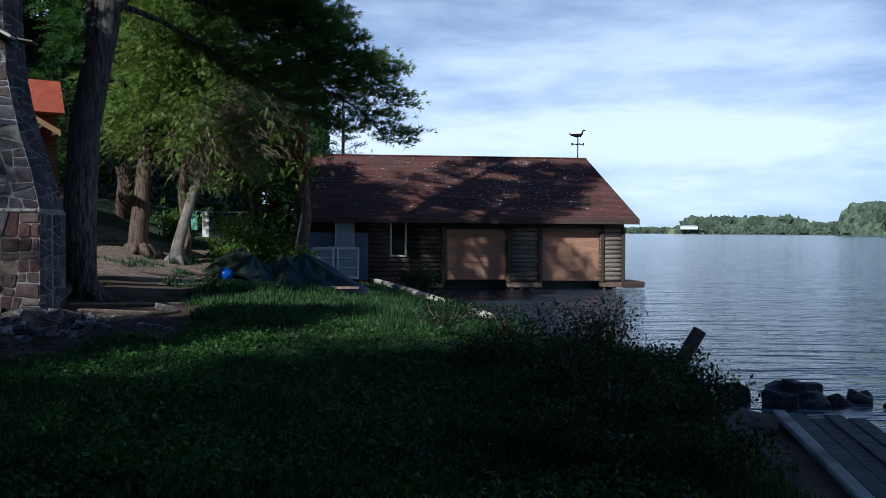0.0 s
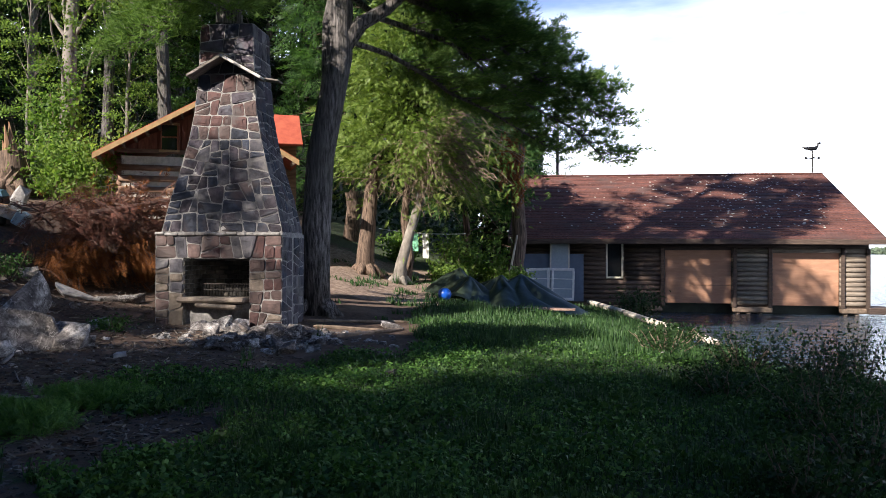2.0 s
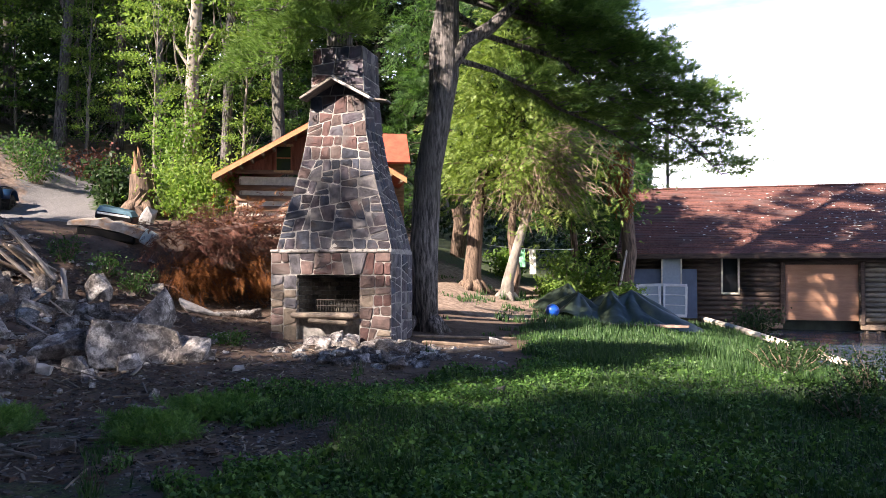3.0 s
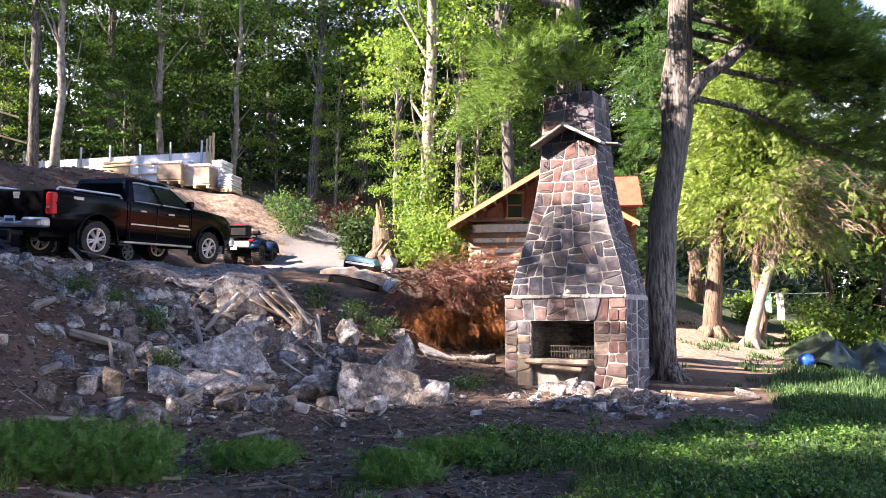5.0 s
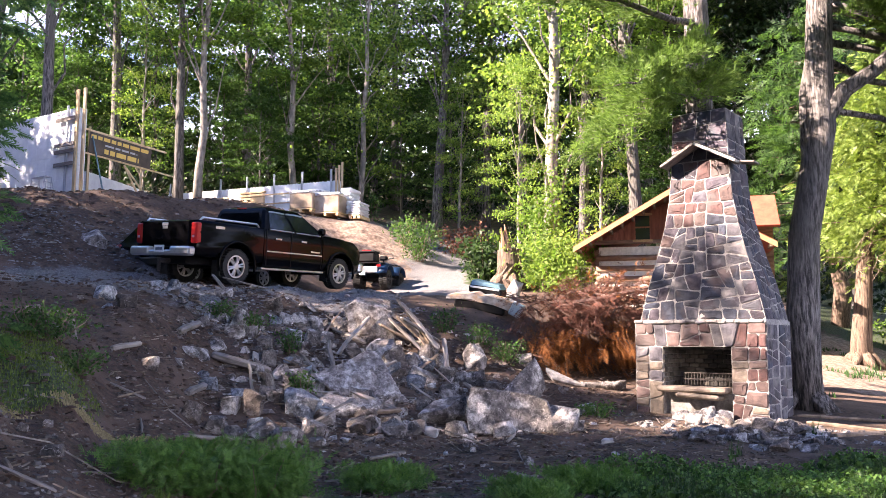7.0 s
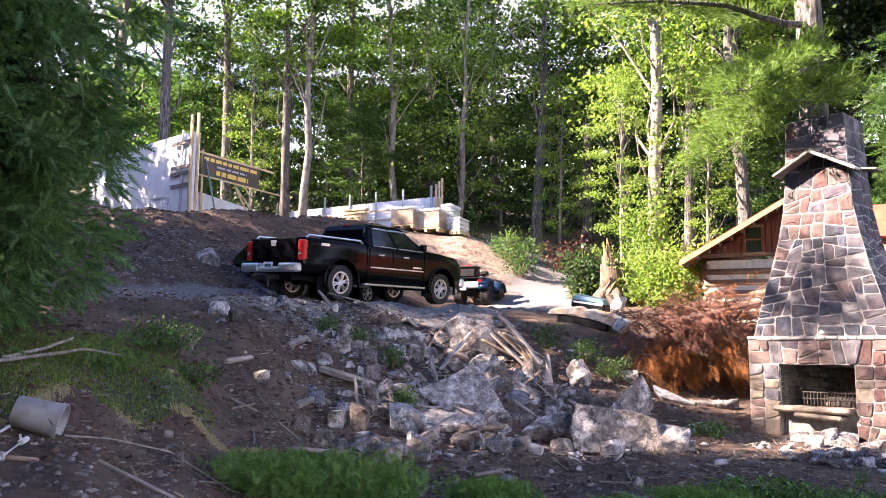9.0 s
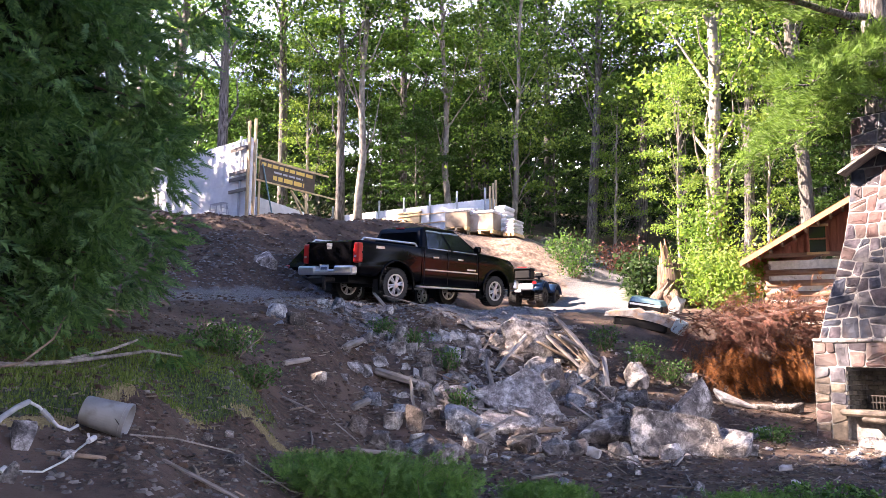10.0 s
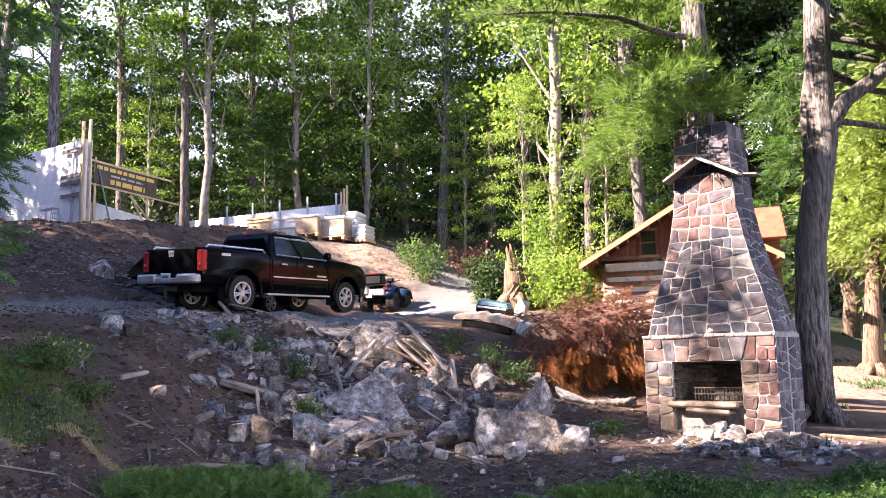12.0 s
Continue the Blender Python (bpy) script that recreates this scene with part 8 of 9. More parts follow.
for k in range(16):                         # twigs fallen on the near lawn
    x, y = -2.9 + rock_rnd.gauss(0, 0.45), 4.95 + rock_rnd.gauss(0, 0.3)
    a, l = rock_rnd.gauss(0.2, 0.7), rock_rnd.uniform(0.25, 0.7)
    wood_piece("fallen_twig", (x, y, 0), (x + math.cos(a) * l, y + math.sin(a) * l, 0), rock_rnd.uniform(0.008, 0.014), "wood_old", "fallen brown twig on the lawn", "twig")


for k in range(34):                         # stones fallen from the chimney, heaped at its foot
    x, y = polar(rock_rnd.gauss(26.6, 1.9), 11.75 + rock_rnd.gauss(0, 0.35))
    w = rock_rnd.uniform(0.09, 0.28)
    rock(x, y, w, w * rock_rnd.uniform(0.3, 0.6), rock_rnd.choice(("rock", "rock_brown", "rock_vein")), "fallen_stone", "stone fallen from the chimney lying at its foot", sink=0.05)


# ---- heap of dead thuja ----
def brush_heap():
    heap = thing("brush_heap", (-10.1, 13.2, 1.0), "heap of cut thuja boughs with rust-brown dead foliage", "brush heap")
    rnd = random.Random(17)
    axis = Vector((0.62, 0.78, 0)).normalized() * 1.0        # along the heap, away to the chimney's back
    side = Vector((0.78, -0.62, 0)).normalized()              # towards the lawn
    stems = Mesh()
    spots, ways, spots2, ways2 = [], [], [], []
    for k in range(290):
        u, h = rnd.uniform(-1.15, 1.4), rnd.random()
        root = Vector((0, 0, 0)) + axis * u - side * rnd.uniform(0, 0.9) + Vector((0, 0, 0.2 + h * (1.38 + 0.16 * u)))
        out = (side * rnd.uniform(0.4, 1.0) + axis * rnd.uniform(-0.6, 0.6) + Vector((0, 0, rnd.uniform(-0.5, 0.35)))).normalized()
        l = rnd.uniform(0.5, 1.0)
        tip = root + out * l
        stems.tube(crook(root, tip, 3, 0.1, 0.05, rnd), [0.016, 0.013, 0.009, 0.004], 4, False)
        lower = tip.z < 0.72 + 0.1 * math.sin(u * 3)
        for _ in range(46):
            p = root.lerp(tip, rnd.uniform(0.3, 1.0)) + Vector((rnd.gauss(0, 0.09), rnd.gauss(0, 0.09), rnd.gauss(0, 0.08)))
            w = out + Vector((rnd.gauss(0, 0.3), rnd.gauss(0, 0.3), -0.9 if lower else -0.2))
            (spots if lower else spots2).append(p)
            (ways if lower else ways2).append(w)
    for k in range(120):                     # bare twigs on top
        u = rnd.uniform(-1.5, 1.3)
        p = axis * u + Vector((0, 0, 1.2 + rnd.uniform(0, 0.3))) - side * rnd.uniform(-0.3, 0.6)
        q = p + Vector((rnd.uniform(-0.6, 0.6), rnd.uniform(-0.6, 0.6), rnd.uniform(-0.1, 0.4)))
        stems.tube(crook(p, q, 3, 0.12, 0, rnd), [0.012, 0.01, 0.007, 0.003], 4, False)
    stems.tube(crook(axis * -0.4 + Vector((0, 0, 1.25)) + side * 0.35, axis * 1.2 + Vector((0, 0, 1.6)) + side * 0.3, 4, 0.03, 0, rnd), [0.06, 0.055, 0.05, 0.04, 0.03], 7)
    part("stem_tangle", stems, M["twig_dead"], heap)
    a, w = np.array(spots), np.array(ways)
    part("drooping_foliage", polys("drooping_foliage", fronds(a, w, 0.17, 11, 0.035), M["leaf_dead"]), M["leaf_dead"], heap, "orange-brown dead foliage hanging down")
    a, w = np.array(spots2), np.array(ways2)
    part("upper_foliage", polys("upper_foliage", fronds(a, w, 0.16, 10, 0.035), M["leaf_rust"]), M["leaf_rust"], heap, "dark rust dead foliage")
    a = np.array(spots2[::34]) + np.array([0.2, 0.5, 0.25])
    part("upper_foliage", polys("top_foliage", fans(a, np.array(ways2[::34]) + np.array([0, 0, 0.5]), 0.16, 6, 0.9, 0.06, 0.0), M["leaf_dead"]), M["leaf_dead"], heap, "orange tips sticking up")


brush_heap()


M["wood_split"] = mat("wood_split", (0.16, 0.085, 0.045), (0.34, 0.21, 0.12), 6, 0.85, 0.4, stretch=(3, 3, 0.4))


# ---- stump, scrap and shrubs by the lane ----
def snag():
    x, y = polar(42.9, 23.4)
    z = ground(x, y)
    st = thing("broken_stump", (x, y, z), "splintered tree stump with shaggy bark and a torn spike", "stump")
    m = Mesh().tube([(0, 0, -0.2), (0, 0, 0.15), (0.02, 0, 0.6), (0.0, 0, 1.05)], [0.55, 0.44, 0.36, 0.33], 14)
    roots(st, (0, 0, 0), 0.36, 6, random.Random(5), "bark_red")
    part("butt", m, M["bark_red"], st)
    rnd = random.Random(6)
    for k in range(13):
        a = rnd.uniform(0, 6.3)
        r = rnd.uniform(0.02, 0.14)
        h = 2.0 - abs(r - 0.05) * 4 * rnd.random() - rnd.random() * 0.5
        sp = Mesh().tube([(-0.12 + math.cos(a) * r, math.sin(a) * r, 0.8), (-0.16 + math.cos(a) * r * 1.0, math.sin(a) * r, (0.8 + h) / 2), (-0.24 + math.cos(a) * r, math.sin(a) * r, h)], [0.09, 0.07, 0.006], 5)
        part("splinter", sp, M["wood_split"], st, "torn orange-brown splinter")


snag()


def scrap():
    """A torn-off panel and a blue plastic shell, dumped at the edge of the bank."""
    p = Vector((-12.9, 13.0, 2.45))
    panel = thing("torn_panel", basis((p.x, p.y, 2.27), (1.2, 0.62)) @ Matrix.Scale(0.86, 4), "dented pale panel with rusty tan top, thrown on the bank", "panel")
    tops = [(-0.95, 0.2), (-0.7, 0.23), (-0.45, 0.22), (-0.2, 0.24), (-0.05, 0.15), (0.15, 0.16), (0.4, 0.08), (0.6, 0.05), (0.82, -0.06)]
    m = Mesh()
    v = [(x, -0.2, z + 0.12) for x, z in tops] + [(x, 0.35, z + 0.2) for x, z in tops] + [(x, -0.26, z + 0.02 - 0.12 * (i / 8) - 0.03 * (i % 2)) for i, (x, z) in enumerate(tops)]
    n = len(tops)
    part("top_sheet", m.add(v[:2 * n], [(i, i + 1, n + i + 1, n + i) for i in range(n - 1)]), M["rusty"], panel)
    part("front_sheet", Mesh().add([*v[:n], *v[2 * n:]], [(i, n + i, n + i + 1, i + 1) for i in range(n - 1)]), M["rusty"], panel)
    part("underside", Mesh().soft_box((-0.05, 0.0, -0.02), (1.4, 0.46, 0.26), 0.05, Matrix.Rotation(0.16, 3, "Y")), M["black_plastic"], panel)
    part("end_sheet", Mesh().soft_box((0.98, -0.25, -0.1), (0.3, 0.3, 0.36), 0.03, Matrix.Rotation(0.5, 3, "Y")), M["pale_green"], panel)
    shell = thing("plastic_shell", basis((-14.5, 14.8, 2.6), (1.0, 0.55)) @ Matrix.Diagonal((0.84, 0.9, 1.3, 1)), "blue moulded plastic shell lying upside down", "scrap")
    part("lid", loft([[(-0.5, -0.3, 0.22), (0.5, -0.35, 0.12), (0.5, 0.3, 0.16), (-0.5, 0.3, 0.26)], [(-0.42, -0.22, 0.34), (0.42, -0.26, 0.22), (0.42, 0.22, 0.26), (-0.42, 0.22, 0.38)]]), M["blue_plastic"], shell)
    part("rim", Mesh().soft_box((0, -0.02, 0.12), (1.02, 0.66, 0.16), 0.04, Matrix.Rotation(0.1, 3, "Y")), M["black_plastic"], shell)
    part("stripe", Mesh().soft_box((0, -0.36, 0.16), (0.9, 0.02, 0.04), 0.008, Matrix.Rotation(0.1, 3, "Y")), M["white_paint"], shell)


M["rusty"] = mat("rusty", (0.2, 0.17, 0.145), (0.42, 0.38, 0.34), 5, 0.8, 0.4, stain=(0.36, 0.2, 0.1), stain_scale=3)
M["pale_green"] = plain("pale_green", (0.55, 0.62, 0.6), 0.5)
scrap()
rock(-14.75, 15.95, 0.4, 0.5, "white_rock", "pale_boulder", "pale stone beside the stump")


def shrub(name, place, radius, height, n, leaf, foliage, label, seed, stems=9, flat=0.35, feather=0.0):
    """A leafy shrub on many thin stems."""
    rnd = random.Random(seed)
    ob = thing(name, place, label, "shrub", "shrubs")
    c = []
    for k in range(stems):
        a, r = rnd.uniform(0, 6.3), radius * rnd.uniform(0.2, 0.9)
        tip = Vector((math.cos(a) * r, math.sin(a) * r, height * rnd.uniform(0.65, 1.05)))
        line = crook((math.cos(a) * r * 0.25, math.sin(a) * r * 0.25, -0.05), tip, 4, 0.06, 0, rnd)
        part("stem", Mesh().tube(line, [0.016, 0.012, 0.009, 0.006, 0.003], 4, False), M["wood_old"], ob)
        for _ in range(n // stems):
            s = rnd.uniform(0.15, 1.05) * 4
            p = line[min(3, int(s))].lerp(line[min(4, int(s) + 1)], s - int(s))
            c.append(p + Vector((rnd.gauss(0, radius * 0.22), rnd.gauss(0, radius * 0.22), rnd.gauss(0, height * 0.09))))
    c = np.array(c)
    blades = fronds(c, RNG.normal(size=c.shape) + np.array([0, 0, 0.9]), feather, 11, 0.045) if feather else leaves(c, leaf, flat, 0.5)
    part("foliage", polys("foliage", blades, foliage), foliage, ob)
    return ob


shrub("sumac_shrub", at_ground(44.8, 24.6), 1.1, 1.5, 1500, 0.16, M["leaf_half_shade"], "green shrub at the lane's edge", 51)
shrub("sapling_thicket", at_ground(40.8, 23.2), 1.2, 1.6, 3000, 0.12, M["leaf_sun_tone"], "thicket of saplings beside the cabin, sunlight in its leaf colour", 52, 14)
shrub("sapling_thicket", at_ground(38.8, 22.6), 1.1, 1.7, 2400, 0.12, M["leaf_sun_tone"], "thicket of saplings beside the cabin, sunlight in its leaf colour", 53, 12)
shrub("sapling_thicket", at_ground(40.2, 25.0), 1.1, 3.4, 2600, 0.14, M["leaf_maple"], "tall saplings beside the cabin in a sun-bright leaf colour", 54, 12)
shrub("red_shrub", at_ground(46.3, 31.0), 1.1, 1.3, 1000, 0.14, M["leaf_rust"], "shrub with reddish-brown dry leaves by the lane", 55)
shrub("goldenrod_clump", at_ground(49.3, 27.6), 0.9, 1.4, 1100, 0.11, M["leaf_deep"], "tall weeds with pale flower heads on the mound", 56, 16)
shrub("goldenrod_clump", at_ground(50.3, 28.6), 0.8, 1.1, 700, 0.11, M["leaf_deep"], "tall weeds with pale flower heads on the mound", 57, 14)
shrub("spruce_seedling", at_ground(52.6, 31.5), 0.3, 1.3, 420, 0.1, M["leaf_deep"], "small spruce seedling on the mound", 58, 3)
for k, (b, d, r, h) in enumerate(((13.6, 25.0, 1.2, 1.6), (11.6, 25.3, 0.9, 1.2), (10.2, 24.2, 0.8, 0.9), (14.6, 23.6, 0.7, 0.6), (18.0, 27.0, 0.9, 1.0))):
    shrub("lilac_bush", at_ground(b, d), r, h, 1500, 0.13, M["leaf_sun_tone"] if k in (0, 2, 3) else M["leaf_maple"], "bright green bush by the boathouse", 60 + k)
for k, (b, d, r, h) in enumerate(((47.5, 16.6, 0.5, 0.5), (45.0, 16.0, 0.6, 0.45), (43.2, 15.6, 0.5, 0.4), (58.5, 14.2, 0.35, 0.4), (60.8, 14.8, 0.4, 0.35), (57.4, 12.6, 0.3, 0.4), (63.0, 15.2, 0.3, 0.3), (37.0, 13.2, 0.4, 0.25), (73.5, 10.6, 0.5, 0.35), (75.0, 10.9, 0.5, 0.4), (72.0, 10.0, 0.4, 0.25))):
    shrub("weed_clump", at_ground(b, d), r, h, 620, 0.055, M["herb"], "green weeds growing on the bank", 70 + k, 8)
for k, (b, d, r, h) in enumerate(((63.5, 8.0, 0.75, 0.48), (66.5, 7.6, 0.6, 0.34), (60.0, 7.9, 0.7, 0.4), (52.0, 8.6, 0.5, 0.2), (42.0, 7.6, 0.5, 0.2), (38.0, 8.6, 0.45, 0.16))):
    shrub("yarrow_clump", at_ground(b, d), r, h, 2400, 0.034, M["weed"], "low feathery green weeds on the lawn's edge", 90 + k, 24, feather=0.13)


# ---- shore ----
for k, (x, y, r, h) in enumerate(((2.4, 10.9, 0.7, 0.75), (1.9, 10.0, 0.6, 0.6), (3.0, 10.2, 0.6, 0.45), (1.2, 11.6, 0.8, 0.6), (2.2, 8.6, 0.7, 0.5), (1.5, 8.0, 0.7, 0.5), (2.4, 7.2, 0.55, 0.5), (1.6, 6.6, 0.6, 0.45), (0.8, 9.4, 0.7, 0.4), (3.0, 9.2, 0.6, 0.4), (0.2, 13.0, 0.7, 0.45), (-0.6, 23.2, 0.8, 0.9), (0.3, 15.2, 0.6, 0.4),
                                  (2.0, 5.4, 0.5, 0.4), (1.0, 5.6, 0.6, 0.35))):
    shrub("shore_shrub", (x, y, ground(x, y)), r, h, 1500, 0.05 if y < 14 else 0.09, M["leaf_half_shade"], "low shrub on the lake shore, shade in its leaf colour", 120 + k, 18)


def dock():
    d = thing("old_dock", basis((3.28, 5.2, -0.24), (0.982, -0.19)), "old weathered plank dock running along the shore", "dock")
    drnd = random.Random(2)
    for k in range(4):
        part("plank", Mesh().soft_box((-0.17 + 0.17 * k, -0.1 + 0.12 * (k % 2), 0.05 + drnd.uniform(-0.012, 0.012)), (0.16, 5.3 - 0.4 * (k % 2), 0.045), 0.008, Matrix.Rotation(drnd.uniform(-0.006, 0.006), 3, "Z")), M["dock_wood"], d)
    for y in (-2.4, 0, 2.4):
        part("bearer", Mesh().soft_box((0.05, y, -0.03), (0.8, 0.14, 0.1), 0.01), M["dock_wood"], d)
    part("edge_board", Mesh().soft_box((-0.33, -0.1, 0.075), (0.12, 5.3, 0.06), 0.012), M["pole_pale"], d, "bleached pale edge board")
    wood = new("mooring_post", Mesh().soft_box((0, 0, 0.1), (0.16, 0.14, 0.95), 0.012).data("mooring_post", M["wood_grey"]))
    wood.matrix_world = Matrix.Translation((3.42, 11.0, -0.25)) @ Matrix.Rotation(radians(30), 4, "Y")
    tagged(wood, "thick weathered post leaning towards the lake", "post")
    crib = thing("dock_crib", (4.5, 9.6, -0.34), "dark square timbers of a ruined dock crib", "timber")
    part("timber", Mesh().soft_box((0.0, 0, 0.06), (0.42, 0.15, 0.13), 0.02), M["dock_wood"], crib)
    part("timber", Mesh().soft_box((-0.16, -0.1, 0.1), (0.16, 0.36, 0.13), 0.02), M["dock_wood"], crib)
    for x, y, w in ((4.0, 9.0, 0.4), (4.4, 9.1, 0.35), (4.7, 9.2, 0.3), (5.0, 9.3, 0.28), (4.2, 9.5, 0.4), (3.6, 9.4, 0.4), (5.2, 9.0, 0.2), (5.3, 9.7, 0.18), (5.6, 9.2, 0.16), (3.2, 9.8, 0.5), (6.3, 10.1, 0.3), (6.5, 9.6, 0.35)):
        rock(x, y, w, w * 0.6, "rock_brown", "shore_rock", "wet dark rock at the water's edge", z=SHORE - 0.06)


dock()
wood_piece("shore_pole", (-2.0, 25.0, 0.06), (1.2, 15.9, -0.12), 0.085, "pole_pale", "long pale peeled pole lying along the shore", "pole", 0.9, lift=1)


# ---- by the boathouse ----
def tarp_heap():
    """Dark tarpaulin draped over a heap: a sheet sagging between peaks."""
    cx, cy = -3.55, 20.6
    n, half_u, half_v = 120, 2.3, 1.3
    # peaks: place, height, reach, number of folds running down
    peaks = ((-1.05, -0.45, 0.62, 0.95, 7), (0.15, 0.3, 0.85, 1.6, 9), (-1.5, 0.35, 0.72, 0.9, 6), (-0.3, 0.0, 0.8, 1.1, 8))
    v, tall = [], []
    for j in range(n + 1):
        for i in range(n + 1):
            u, w = (i / n * 2 - 1) * half_u, (j / n * 2 - 1) * half_v
            h = 0.0
            for k, (pu, pw, hh, reach, folds) in enumerate(peaks):
                r, a = math.hypot(u - pu, w - pw), math.atan2(w - pw, u - pu)
                q = r / (reach * (1 + 0.16 * math.sin(a * 3 + k * 1.7)))
                if q < 1:
                    fold = abs(math.sin(a * folds / 2 + 1.5 * math.sin(r * 1.8 + k)))
                    h = max(h, hh * (1 - q) ** 1.15 + 0.1 * (fold - 0.5) * min(1, q * 3) * min(1.0, (1 - q) * 4))
            h += 0.012 * noise.noise((u * 7, w * 7, 1)) * min(1, h * 6)
            v.append((cx + u, cy + w, ground(cx + u, cy + w) + 0.012 + max(0.0, h)))
            tall.append(h)
    f = [q for q in ((j * (n + 1) + i, j * (n + 1) + i + 1, (j + 1) * (n + 1) + i + 1, (j + 1) * (n + 1) + i) for j in range(n) for i in range(n)) if max(tall[k] for k in q) > 0.004]
    me = bpy.data.meshes.new("tarpaulin")
    me.from_pydata(v, [], f)
    me.materials.append(M["tarp"])
    me.shade_smooth()
    tagged(new("tarpaulin", me), "dark green tarpaulin draped over a heap", "tarpaulin")


tarp_heap()
bm_ball = bmesh.new()
bmesh.ops.create_uvsphere(bm_ball, u_segments=20, v_segments=12, radius=0.17)
me = bpy.data.meshes.new("ball")
bm_ball.to_mesh(me)
bm_ball.free()
me.materials.append(plain("ball_blue", (0.01, 0.09, 0.5), 0.35))
me.shade_smooth()
ball = tagged(new("blue_ball", me), "bright blue plastic ball on the grass", "ball")
ball.location = (-5.0, 19.15, ground(-5.0, 19.15) + 0.16)
ball.scale = (1, 1, 0.95)


def sashes():
    """Old window sashes and a blue board leaning on the boathouse wall."""
    base = basis((-4.38, 26.6, 0), (10.79, 1.2))
    board = new("leaning_board", Mesh().soft_box((0, 0, 0.78), (2.05, 0.02, 1.56), 0.004).data("leaning_board", M["blue_board"]))
    board.matrix_world = base @ Matrix.Translation((1.05, -0.42, -0.02)) @ Matrix.Rotation(radians(-10), 4, "X")
    tagged(board, "blue-grey sheet leaning against the boathouse wall", "board")
    for k, (x, w) in enumerate(((0.62, 0.72), (1.4, 0.72), (1.26, 0.72))):
        s = thing("window_sash", base @ Matrix.Translation((x, -0.62 + (0.06 if k == 2 else 0), 0.03)) @ Matrix.Rotation(radians(-9), 4, "X") @ Matrix.Rotation(radians((-2, 1, 2)[k]), 4, "Y"), "white-painted wooden window sash leaning on the wall", "window sash", "loose sashes")
        for c, z in (((0, 0, 0.03), (w, 0.035, 0.085)), ((0, 0, 0.99), (w, 0.035, 0.085)), ((-w / 2 + 0.025, 0, 0.51), (0.07, 0.034, 0.9)), ((w / 2 - 0.025, 0, 0.51), (0.07, 0.034, 0.9)), ((0, 0, 0.36), (w - 0.1, 0.025, 0.025)), ((0, 0, 0.68), (w - 0.1, 0.025, 0.025))):
            part("frame_bar", Mesh().soft_box(c, z, 0.006), M["white_paint"], s)
        part("pane", Mesh().box((0, 0.004, 0.51), (w - 0.08, 0.004, 0.92)), M["pane_pale"], s)
    tall = thing("window_sash", base @ Matrix.Translation((1.3, -0.5, 0.03)) @ Matrix.Rotation(radians(-9), 4, "X"), "tall pale blue-grey window sash leaning on the wall", "window sash", "loose sashes")
    for c, z in (((0, 0, 0.04), (0.64, 0.035, 0.08)), ((0, 0, 1.96), (0.64, 0.035, 0.07)), ((-0.295, 0, 1.0), (0.05, 0.034, 1.86)), ((0.295, 0, 1.0), (0.05, 0.034, 1.86))):
        part("frame_bar", Mesh().soft_box(c, z, 0.006), M["cream_paint"], tall)
    part("pane", Mesh().box((0, 0.004, 1.0), (0.56, 0.004, 1.86)), M["pane_pale"], tall)
    bin_ = tagged(new("concrete_block", Mesh().soft_box((0, 0, 0.15), (0.2, 0.2, 0.3), 0.015).data("concrete_block", M["rock"])), "grey concrete block at the pole's end", "block")
    bin_.location = (-2.35, 25.3, ground(-2.35, 25.3) - 0.02)
    plank = Mesh().soft_box((0, 0, 0.03), (3.2, 0.3, 0.05), 0.008)
    ob = tagged(new("red_plank", plank.data("red_plank", mat("plank_red", (0.22, 0.13, 0.1), (0.42, 0.28, 0.22), 6, 0.85, 0.3))), "weathered reddish plank lying in the grass", "plank")
    ob.matrix_world = basis((-3.4, 19.0, ground(-3.4, 19.0) + 0.04), (1, 0.06))


sashes()
jug = thing("floating_jug", (*polar(2.6, 25.3), SHORE - 0.05), "white and blue plastic jug floating under the boathouse", "jug")
part("bottle", Mesh().tube([(-0.17, 0, 0.12), (-0.15, 0, 0.12), (0.14, 0, 0.13), (0.2, 0, 0.14), (0.24, 0, 0.14)], [0.09, 0.115, 0.115, 0.05, 0.04], 14), M["white_paint"], jug, smooth=True)
part("band", Mesh().tube([(-0.06, 0, 0.122), (0.05, 0, 0.126)], 0.118, 14), plain("jug_blue", (0.06, 0.12, 0.4), 0.4), jug)
wood_piece("leaning_pole", (*polar(10.35, 24.7), 0.3), (*polar(9.55, 24.9), 2.1), 0.035, "pole_pale", "pale peeled pole leaning at the boathouse corner", "pole", 1.0, lift=1)


